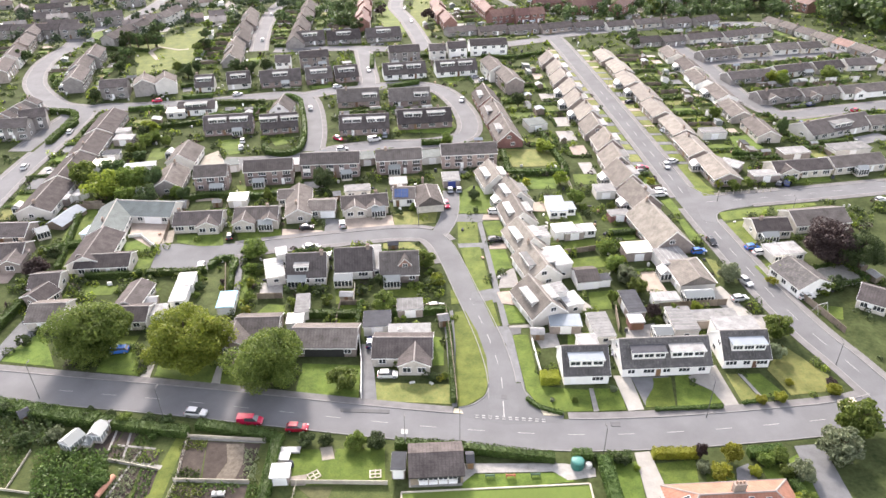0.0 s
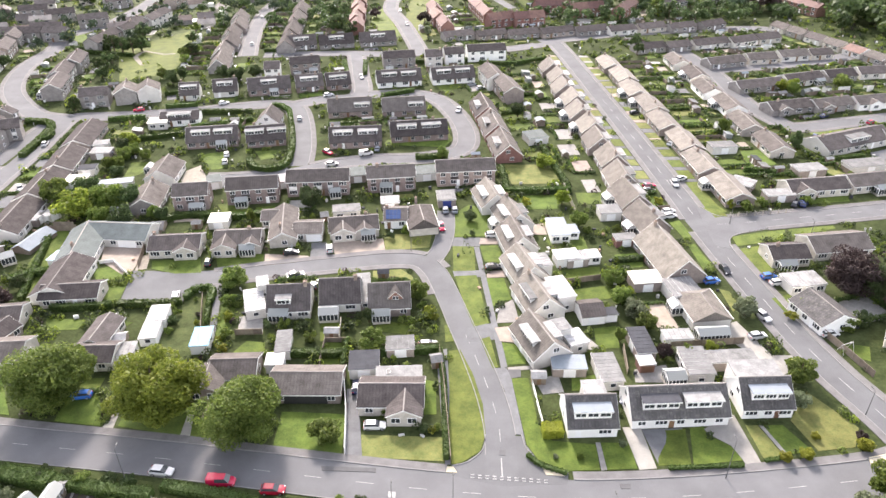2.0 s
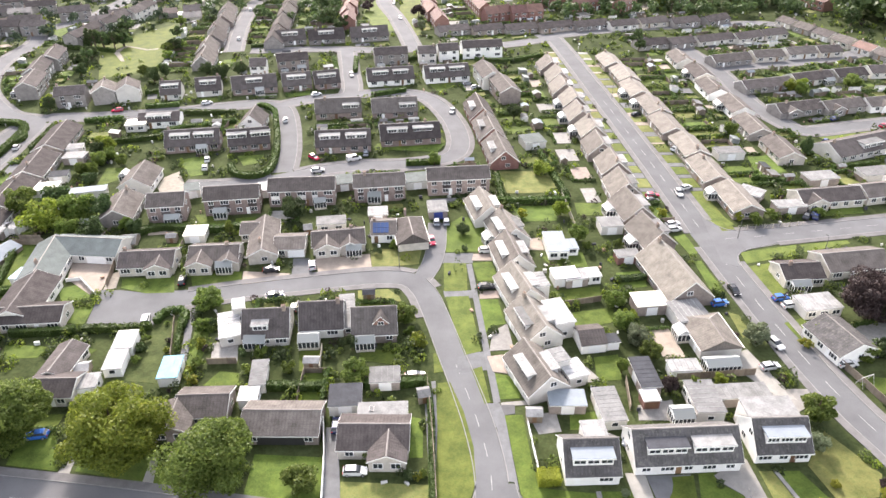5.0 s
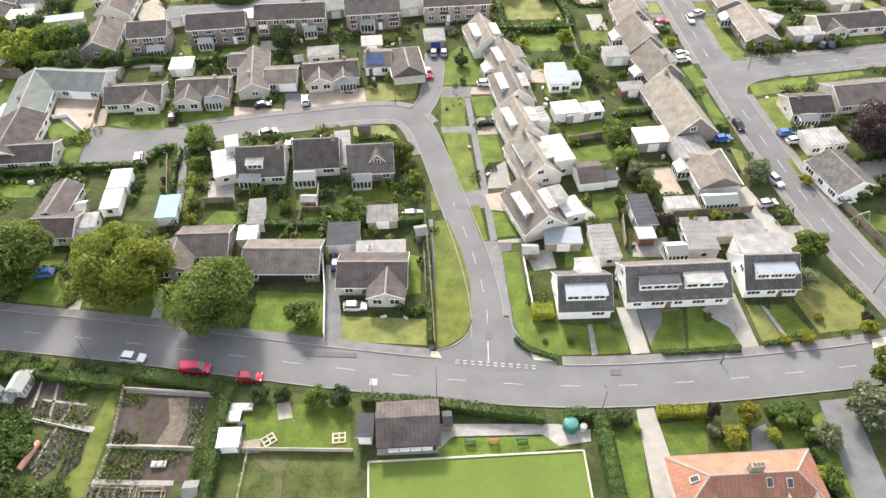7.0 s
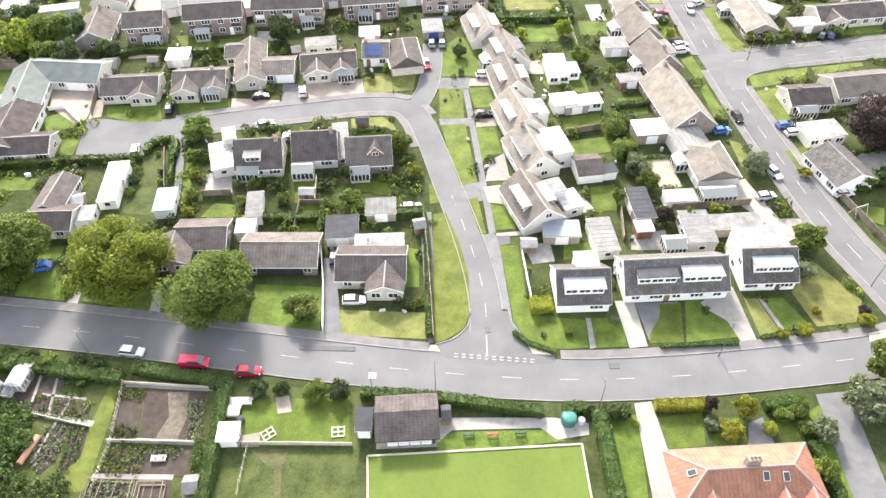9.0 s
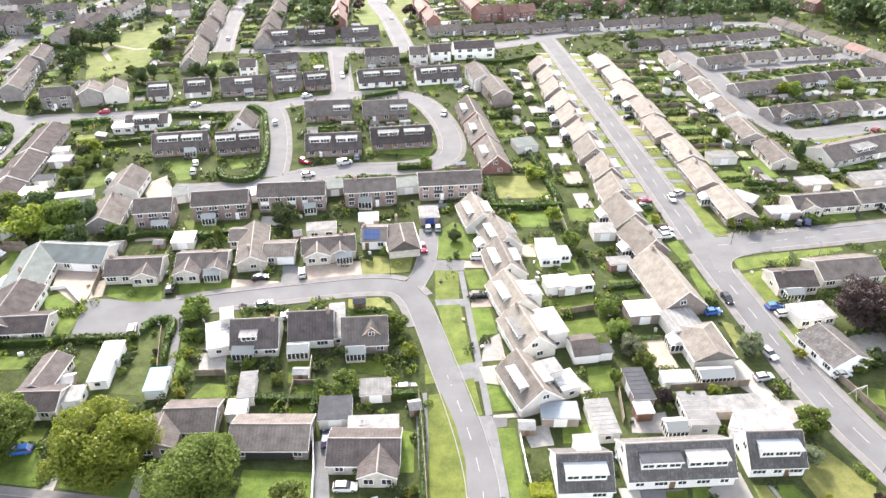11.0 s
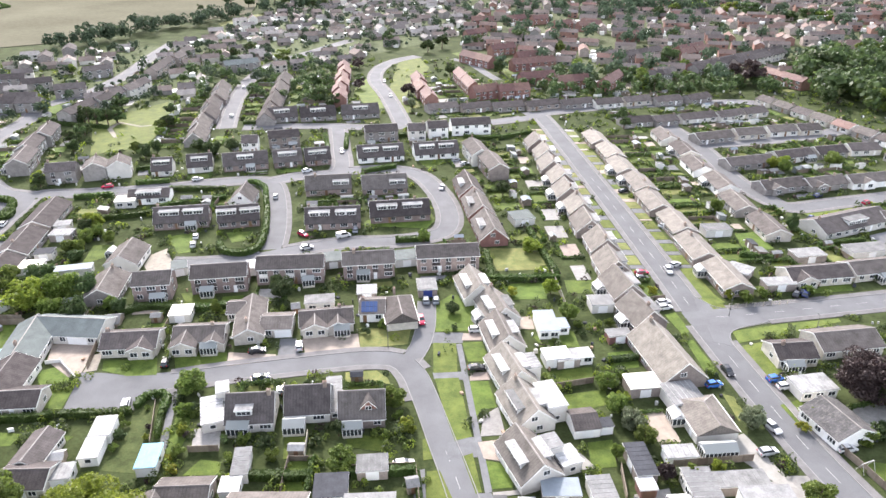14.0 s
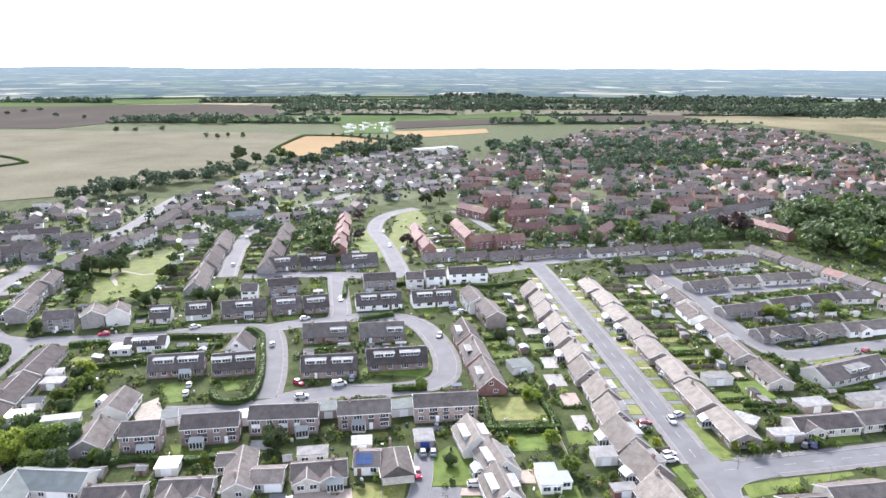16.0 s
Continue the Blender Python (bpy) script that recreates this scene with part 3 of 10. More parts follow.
        prof = [(lip, zl + 0.02), (lip, zl + 0.2), (side * back, zr + 0.2), (side * back, zr + 0.02)]
        # tan-roofed houses get a whiter lid, sunlight put into its colour
        part("dormer_roof", Geo().extrude(prof, off - length / 2 - 0.22, off + length / 2 + 0.22, "x"), FLATS[("dark_felt", "felt", "metal")[round(x + off) % 3]] if roof == "lichen" else FLATS["white" if roof == "tan" else "felt"], d)
        part("fascia", Geo().box(off - length / 2 - 0.24, off + length / 2 + 0.24, min(lip, lip + side * 0.05), max(lip, lip + side * 0.05), zl - 0.12, zl + 0.17), TRIM, d)
        n = max(1, round(length / 2.6))
        for i in range(n):
            window(d, off - length / 2 + length * (i + 0.5) / n, yf, zt - 1.3, 0 if side < 0 else 180, min(2.8, length / n - 0.25), 1.15, near)
    for off, w, back in gablet:
        z0 = eaves + back * tan - 0.3
        z1, z2, y0 = z0 + 1.1, z0 + 1.1 + w / 2 * 1.05, -half + back
        y1 = min(0, (z2 - eaves) / tan - half)
        d = part("gable_dormer", Geo().extrude([(-off - w / 2, z0), (-off - w / 2, z1), (-off, z2), (-off + w / 2, z1), (-off + w / 2, z0)], y0, y1, "y"), WALLS["brick_red"], root, "small gabled dormer")
        ww = w / 2 + 0.25
        prof = [(-off - ww, z1 - 0.26), (-off - ww, z1 - 0.12), (-off, z2 + 0.14), (-off + ww, z1 - 0.12), (-off + ww, z1 - 0.26), (-off, z2)]
        part("dormer_roof", Geo().extrude(prof, y0 - 0.35, y1 + 0.1, "y"), ROOFS[roof], d)
        part("barge_board", Geo().extrude([(p, z - 0.03) for p, z in prof], y0 - 0.4, y0 - 0.355, "y"), TRIM, d)
        window(d, off, y0, z0 + 0.35, 0, 1.3, 0.95, near)
    if rearflat:
        zr = eaves + rise - 1.15
        r = part("rear_block", Geo().box(-L / 2 + 0.3, L / 2 - 0.3, 0.5, half + rearflat, 0, zr), WALLS["render"], root)
        part("flat_roof", Geo().box(-L / 2 + 0.1, L / 2 - 0.1, 0.8, half + rearflat + 0.2, zr, zr + 0.18), FLATS["white"], r, "white flat roof")
    # windows and doors
    storeys = (0.85, 3.3) if eaves > 4 else (0.85,)
    door_at = rng.uniform(-0.3, 0.3) * L
    for side in facing:
        n = max(2, round(L / (3.6 if y < 230 else 4.8)))
        for z in storeys:
            for i in range(n):
                wx = -L / 2 + L * (i + 0.5) / n
                if side < 0 and any(a < wx < b for a, b in blocked):
                    continue
                if z < 1 and abs(wx - door_at) < 1.0:
                    continue
                if garage and side < 0 and z < 1 and (not isinstance(garage, tuple) and -L * 0.32 < wx < L * 0.34 or isinstance(garage, tuple) and abs(wx - garage[0]) < garage[1] / 2 + 0.8):
                    continue
                wide = 2.3 if (i + round(x)) % 2 else 1.5
                ww = min(wide, L / n - 0.7)
                window(root, wx, side * half, z, 0 if side < 0 else 180, ww, 1.3, near)
                if z > 3 and mid and (round(x) + i) % 3:
                    yp = side * half
                    part("cladding_panel", Geo().box(wx - ww / 2, wx + ww / 2, min(yp, yp + side * 0.04), max(yp, yp + side * 0.04), 2.3, 3.25), TRIM if round(x) % 2 else ROOFS["dark"], root)
        if not any(a < door_at < b for a, b in blocked) or side > 0:
            part("door", Geo().box(door_at - 0.48, door_at + 0.48, min(side * half, side * (half + 0.05)), max(side * half, side * (half + 0.05)), 0.05, 2.1), DOORS[rng.choice(("white", "brown", "white"))], root)
    if garage:
        off, wide, shade_of = garage if isinstance(garage, tuple) else (L * 0.01, L * 0.62, "dark")
        # dark kind: a near-black panel stands for the shade inside an open garage
        part("garage_door", Geo().box(off - wide / 2, off + wide / 2, -half - 0.06, -half, 0.05, 2.2), DOORS[shade_of], root, "dark panel painted for the shade of an open garage front" if shade_of == "dark" else "white garage door")
    if not hips:
        for end in (-1, 1):
            if not near and end * math.sin(radians(rot)) > 0.3 or y > 245:
                continue
            for z in storeys if kind != "chalet" else (0.85, 3.3):
                window(root, end * L / 2, rng.uniform(-0.12, 0.12) * span, z, 90 if end > 0 else -90, 1.4, 1.15, near)
    return root


def outbuilding(kind, x, y, rot, L, W, h, roof="felt", door="white", wall="", pitched=False):
    near = y < 140
    HOUSES.append((x, y, rot, L, W))
    m = pose(x, y, 0, 0, 0, rot)
    words = {"bright": "clean white sheet", "felt": "grey felt", "dark_felt": "black felt", "white": "pale white", "cream": "cream", "metal": "pale blue metal", "slate": "grey slate", "blue_panel": "pale blue panel", "blue": "sky-blue sheet"}
    a, b = L / 2, W / 2
    if kind in ("conservatory", "greenhouse"):
        root = thing(kind, m, "white-framed glazed conservatory with pale roof" if kind == "conservatory" else "small aluminium-framed glass greenhouse", kind)
        part("base_wall", Geo().box(-a, a, -b, b, 0, 0.6), WALLS["stone"], root)
        part("glazing", Geo().box(-a + 0.05, a - 0.05, -b + 0.05, b - 0.05, 0.6, h - 0.35), GLASS if kind == "conservatory" else POLY, root)
        fr = Geo()
        n = max(2, round(L / 0.8))
        for i in range(n + 1):
            px = -a + L * i / n
            fr.box(px - 0.05, px + 0.05, -b - 0.02, -b + 0.06, 0.6, h - 0.35).box(px - 0.05, px + 0.05, b - 0.06, b + 0.02, 0.6, h - 0.35)
        n = max(2, round(W / 0.8))
        for i in range(n + 1):
            py = -b + W * i / n
            fr.box(-a - 0.02, -a + 0.06, py - 0.05, py + 0.05, 0.6, h - 0.35).box(a - 0.06, a + 0.02, py - 0.05, py + 0.05, 0.6, h - 0.35)
        fr.box(-a - 0.08, a + 0.08, -b - 0.08, b + 0.08, h - 0.42, h - 0.3)
        part("frame", fr, UPVC, root)
        part("roof", gable_roof(L, W, h - 0.3, 0.9, 0.12, 0.1, 0.06), POLY, root, "pale translucent roof")
        return root
    if kind == "shed":
        root = thing("shed", m, "small wooden garden shed with felt roof", "shed")
        rise = W / 2 * 0.5
        part("wall", Geo().extrude([(-b, 0), (-b, h - rise), (0, h), (b, h - rise), (b, 0)], -a, a, "x"), FENCE_WOOD, root)
        part("roof", gable_roof(L, W, h - rise, rise, 0.15, 0.15, 0.06), FLATS[roof], root)
        part("door", Geo().box(-0.4, 0.4, -b - 0.04, -b, 0.05, h - rise - 0.1), DOORS["brown"], root)
        return root
    form = "pitched-roof" if pitched else "flat-roofed"
    wall = wall or ("render" if kind != "garage" or round(x) % 2 == 0 else "brick")
    root = thing("garage" if kind == "garage" else "extension", m, f"{form} {'garage' if kind == 'garage' else 'house extension'} with {'brown tiled' if pitched else words[roof]} roof", "garage" if kind == "garage" else "extension")
    if pitched:
        rise = W / 2 * 0.42
        part("wall", Geo().extrude([(-b, 0), (-b, h), (0, h + rise), (b, h), (b, 0)], -a, a, "x"), WALLS[wall], root)
        part("roof", gable_roof(L, W, h, rise, 0.25, 0.2, 0.12), ROOFS[roof], root)
    else:
        part("wall", Geo().box(-a, a, -b, b, 0, h - 0.12), WALLS[wall], root)
        roof_part = part("flat_roof", Geo().box(-a - 0.18, a + 0.18, -b - 0.18, b + 0.18, h - 0.12, h), FLATS[roof], root)
        part("fascia", Geo().box(-a - 0.2, a + 0.2, -b - 0.2, b + 0.2, h - 0.26, h - 0.125), TRIM, root)
        seams = Geo()
        n = max(2, round(L / 1.1))
        for i in range(1, n):
            px = -a + L * i / n
            seams.box(px - 0.035, px + 0.035, -b - 0.16, b + 0.16, h - 0.002, h + 0.03)
        part("seam", seams, FLATS[roof], roof_part)
    if kind == "garage":
        part("garage_door", Geo().box(-min(1.2, a - 0.2), min(1.2, a - 0.2), -b - 0.05, -b, 0.04, 2.1), DOORS[door], root)
    else:
        for i in range(max(1, round(L / 3))):
            n = max(1, round(L / 3))
            window(root, -a + L * (i + 0.5) / n, -b, 0.8, 0, min(1.8, L / n - 0.4), 1.2, near)
    window(root, a, 0, 0.9, 90, 1.2, 1.0, near)
    return root


def pavilion(x, y, rot, L, W):
    """The club house by the bowling green: a low brown gabled hut with a row of white shutters."""
    HOUSES.append((x, y, rot, L, W))
    root = thing("club_house", pose(x, y, 0, 0, 0, rot), "brown gabled bowling club house with white shuttered front", "club house")
    a, b, e, rise = L / 2, W / 2, 2.5, 1.5
    part("wall", Geo().extrude([(-b, 0), (-b, e), (0, e + rise), (b, e), (b, 0)], -a, a, "x"), FENCE_WOOD, root)
    part("roof", gable_roof(L, W, e, rise, 0.5, 0.3, 0.14), ROOFS["dark"], root)
    n = 4
    for i in range(n):
        px = -a * 0.7 + 1.5 * a * (i + 0.5) / n
        part("shutter", Geo().box(px - 0.75, px + 0.75, -b - 0.3, -b, 0.9, 1.0).box(px - 0.75, px + 0.75, -b - 0.08, -b, 0.1, 0.9), UPVC, root, "white shutter")
        window(root, px, -b, 1.1, 0, 1.6, 1.0, True)
    part("door", Geo().box(a - 1.3, a - 0.4, -b - 0.05, -b, 0.05, 2.1), DOORS["dark"], root)
    for side in (-1, 1):
        yy = side * (b + 0.52)
        part("gutter", Geo().box(-a - 0.3, a + 0.3, min(yy, yy - side * 0.12), max(yy, yy - side * 0.12), e - 0.32, e - 0.14), DOORS["dark"], root)
    return root

# ---- plants ----
def cards_mesh(name, centres, sizes, seed, material, lean=None):
    """Many small leaf clumps: a bent quad at each centre, turned at random (or roughly along lean)."""
    r = np.random.default_rng(seed)
    n = len(centres)
    a = r.normal(size=(n, 3))
    if lean is not None:
        a = a * 0.75 + lean
    a /= np.linalg.norm(a, axis=1)[:, None] + 1e-9
    u = np.cross(a, r.normal(size=(n, 3)))
    u /= np.linalg.norm(u, axis=1)[:, None] + 1e-9
    v = np.cross(a, u)
    s = np.asarray(sizes)[:, None] * r.uniform(0.6, 1.3, (n, 1))
    bend = a * s * r.uniform(-0.35, 0.35, (n, 1))
    quad = np.stack([centres - u * s - v * s * 0.7, centres + u * s * 0.9 - v * s * 0.8 + bend, centres + u * s + v * s * 0.75, centres - u * s * 0.85 + v * s * 0.8 + bend], 1)
    me = bpy.data.meshes.new(name)
    me.vertices.add(4 * n)
    me.vertices.foreach_set("co", quad.reshape(-1).astype(np.float32))
    me.loops.add(4 * n)
    me.loops.foreach_set("vertex_index", np.arange(4 * n, dtype=np.int32))
    me.polygons.add(n)
    me.polygons.foreach_set("loop_start", np.arange(0, 4 * n, 4, dtype=np.int32))
    me.polygons.foreach_set("loop_total", np.full(n, 4, dtype=np.int32))
    me.update(calc_edges=True)
    me.validate()
    me.materials.append(material)
    return me


def crown_points(n, seed, blobs=16, squash=0.85, low=-0.75):
    """Points in an uneven crown of unit radius about the origin, in lumps with gaps between them."""
    r = np.random.default_rng(seed)
    c = r.normal(size=(blobs, 3))
    c /= np.linalg.norm(c, axis=1)[:, None]
    c *= r.uniform(0.4, 0.8, (blobs, 1))
    c[:, 2] = np.maximum(c[:, 2], low) * squash
    size = r.uniform(0.2, 0.36, blobs)
    k = r.integers(0, blobs, n)
    d = r.normal(size=(n, 3))
    d /= np.linalg.norm(d, axis=1)[:, None]
    p = c[k] + d * (size[k] * r.uniform(0.55, 1.08, n) ** 0.6)[:, None] * np.array([1, 1, 0.85])
    return p, d


CROWNS = {}


def crown_mesh(colour, grade, variant):
    """grade: how fine the crown is (0 for shrubs and far trees, 2 for the great trees by the road)."""
    key = (colour, grade, variant)
    if key not in CROWNS:
        n, s, blobs = ((620, 0.1, 14), (4200, 0.05, 34), (30000, 0.02, 46))[grade]
        p, d = crown_points(n, 11 * variant + grade, blobs)
        CROWNS[key] = cards_mesh("crown", p, np.full(n, s), variant, LEAF[colour], d * 0.9)
    return CROWNS[key]


def trunk_mesh(variant):
    key = ("trunk", variant)
    if key not in CROWNS:
        r = random.Random(variant)
        geo = Geo().tube([(0, 0, 0), (0.01, 0, 0.08), (0.02, 0.01, 0.35), (0.0, 0.02, 0.6), (0.02, 0.0, 0.8)], [0.045, 0.034, 0.028, 0.018, 0.006], 9)
        for k in range(6):
            a, z = 2.4 * k + r.random(), r.uniform(0.25, 0.5)
            reach = r.uniform(0.14, 0.26)
            geo.tube([(0.01, 0.0, z), (math.cos(a) * reach * 0.5, math.sin(a) * reach * 0.5, z + 0.1), (math.cos(a) * reach, math.sin(a) * reach, z + 0.26)], [0.017, 0.011, 0.004], 6)
        CROWNS[key] = geo.mesh("trunk", BARK)
    return CROWNS[key]


TREE_WORDS = {"green": "leafy green", "olive": "yellowing green", "dark": "dark green", "copper": "dark purple-leaved", "yellow": "bright yellow-green", "grey": "pale grey-green", "hedge": "clipped green"}


def tree(x, y, h, r, colour="green"):
    k = round(abs(x) * 3 + abs(y)) % 4
    grade = 2 if r > 5.2 and y < 140 else 1 if y < 300 else 0
    root = thing("tree", pose(x, y, 0, 0, 0, 77 * k + x), f"{TREE_WORDS[colour]} broad-crowned tree in full leaf", "tree")
    part("trunk", trunk_mesh(k), None, root, at=Matrix.Diagonal((h, h, h, 1)))
    tall = min(h * 0.52, max(r * 0.95, h * 0.47))
    part("crown", crown_mesh(colour, grade, k), None, root, at=Matrix.LocRotScale((0, 0, h - tall * 0.98), None, (r, r, tall)))
    return root


def bush(x, y, r, colour="green"):
    k = round(abs(x) * 5 + abs(y)) % 4
    root = thing("bush", pose(x, y, 0, 0, 0, 50 * k + 3 * x), f"rounded {TREE_WORDS[colour]} garden shrub", "bush")
    part("stem", trunk_mesh(k), None, root, at=Matrix.Diagonal((r, r, r * 0.9, 1)))
    part("foliage", crown_mesh(colour, 1 if y < 100 else 0, k), None, root, at=Matrix.LocRotScale((0, 0, r * 0.72), None, (r, r, r * 0.85)))
    return root


def hedge(pts, width, height, colour="hedge"):
    """A clipped hedge along a line: a dark twiggy core under a skin of small leaf clumps."""
    line = smooth_line(pts, 1.2) if len(pts) > 2 else smooth_line([pts[0], ((pts[0][0] + pts[1][0]) / 2, (pts[0][1] + pts[1][1]) / 2), pts[1]], 1.2)
    left = sides(line)
    r = np.random.default_rng(round(abs(pts[0][0] * 31 + pts[0][1] * 7)))
    root = thing("hedge", pose(0, 0, 0), f"{TREE_WORDS[colour]} garden hedge".replace("clipped green", "clipped dark green"), "hedge")
    core = Geo()
    w, h = width / 2 - 0.12, height - 0.14
    for i, (p, s) in enumerate(zip(line, left)):
        core.v += [(*(p + s * w).xy, 0), (*(p + s * w * 0.85).xy, h), (*(p - s * w * 0.85).xy, h), (*(p - s * w).xy, 0)]
        if i:
            k = 4 * i
            core.f += [(k - 4 + j, k - 3 + j, k + 1 + j, k + j) for j in range(3)]
    core.f += [(0, 1, 2, 3), tuple(len(core.v) - 1 - j for j in range(4))]
    core.m = [0] * len(core.f)
    part("core", core, LEAF[colour], root)
    length = sum((b - a).length for a, b in zip(line, line[1:]))
    n = int(min(16000, length * (width + 2 * height) * (34 if pts[0][1] < 130 else 12)))
    at = r.uniform(0, len(line) - 1.001, n)
    i = at.astype(int)
    f = (at - i)[:, None]
    P, S = np.array(line), np.array(left)
    base, side = P[i] * (1 - f) + P[i + 1] * f, S[i] * (1 - f) + S[i + 1] * f
    around = r.uniform(-1, 1, n) * (width / 2 + height)
    across = np.clip(around, -width / 2, width / 2)
    up = height - np.maximum(np.abs(around) - width / 2, 0)
    lump = 0.06 * np.sin(at * 2.3) + 0.05 * np.sin(at * 5.1 + 1)
    c = base + side * (across * (1 + 0.1 * lump))[:, None] + r.normal(size=(n, 3)) * 0.05
    c[:, 2] = np.maximum(0.05, up + lump * (up / height) + r.normal(size=n) * 0.045)
    part("foliage", cards_mesh("foliage", c, np.full(n, 0.1 if pts[0][1] < 130 else 0.17), 3, LEAF[colour]), None, root)
    return root


# ---- fences and walls ----
def fence(pts, height, style="wood"):
    line = [Vector((*p, 0)) for p in pts]
    words = {"wood": "weathered wooden panel fence", "pale": "pale wooden board fence", "white": "low white garden wall", "wire": "thin wire fence with pale posts"}
    root = thing("fence", pose(0, 0, 0), words[style], "fence", "garden fences")
    mat = {"wood": FENCE_WOOD, "pale": FENCE_PALE, "white": WALLS["white"], "wire": FENCE_PALE}[style]
    for a, b in zip(line, line[1:]):
        n = max(1, round((b - a).length / 2.2))
        turn = math.degrees(math.atan2((b - a).y, (b - a).x))
        step = (b - a).length / n
        panel = Geo()
        if style == "wire":
            for z in (0.35, 0.7, 1.05):
                panel.box(0.05, step - 0.05, -0.012, 0.012, z * height / 1.1 - 0.012, z * height / 1.1 + 0.012)
        else:
            panel.box(0.06, step - 0.06, -0.03, 0.03, 0.05, height - 0.05).box(0.0, step, -0.06, 0.06, height - 0.05, height)
        pm, qm = panel.mesh("panel", mat), Geo().box(-0.06, 0.06, -0.06, 0.06, 0, height + 0.08).mesh("post", mat)
        for i in range(n):
            m = Matrix.Translation(a.lerp(b, i / n)) @ pose(0, 0, 0, 0, 0, turn)
            part("panel", pm, None, root, at=m)
            part("post", qm, None, root, at=m)
    return root

# ---- cars ----
CAR_PAINT = {k: surface("paint_" + k, c, 0.25, 0.04, 0.5, 5.0, 0.0, 0.0, 0.55) for k, c in {
    "white": (0.55, 0.55, 0.545), "red": (0.4, 0.012, 0.05), "black": (0.015, 0.016, 0.02), "blue": (0.03, 0.12, 0.4), "grey": (0.22, 0.24, 0.27),
    "silver": (0.5, 0.51, 0.52), "navy": (0.02, 0.03, 0.09), "crimson": (0.3, 0.008, 0.028)}.items()}
TYRE = surface("tyre", (0.02, 0.02, 0.02), 0.85, 0.2, 1.0, 9.0, 0.1)
RIM = surface("rim", (0.5, 0.5, 0.5), 0.35, 0.1, 1.0, 9.0, 0.0, metal=0.8)
LAMP_CLEAR = surface("headlight", (0.75, 0.76, 0.78), 0.15, 0.05, 1.0, 9.0, 0.0, spec=0.6)
LAMP_RED = surface("tail_light", (0.4, 0.01, 0.01), 0.2, 0.05, 1.0, 9.0, 0.0, spec=0.6)
CAR_FORMS = {
    # sections from the tail to the nose: place, half width, sill, shoulder; then the glasshouse: place at the waist, place at the roof
    "hatchback": (4.1, ((-2.05, 0.74, 0.42, 0.72), (-1.95, 0.84, 0.25, 0.95), (-1.2, 0.87, 0.2, 0.98), (0.55, 0.87, 0.2, 0.95), (1.35, 0.84, 0.22, 0.84), (1.85, 0.76, 0.26, 0.7), (2.05, 0.62, 0.36, 0.56)), (-1.9, -1.45, 0.95, 0.15, 1.46)),
    "van": (4.7, ((-2.35, 0.86, 0.42, 1.05), (-2.28, 0.92, 0.28, 1.15), (-1.2, 0.93, 0.24, 1.15), (0.9, 0.93, 0.24, 1.12), (1.6, 0.9, 0.25, 1.0), (2.15, 0.82, 0.28, 0.85), (2.35, 0.7, 0.38, 0.66)), (-2.3, -2.2, 1.5, 0.75, 1.9)),
}
CAR_MESHES = {}


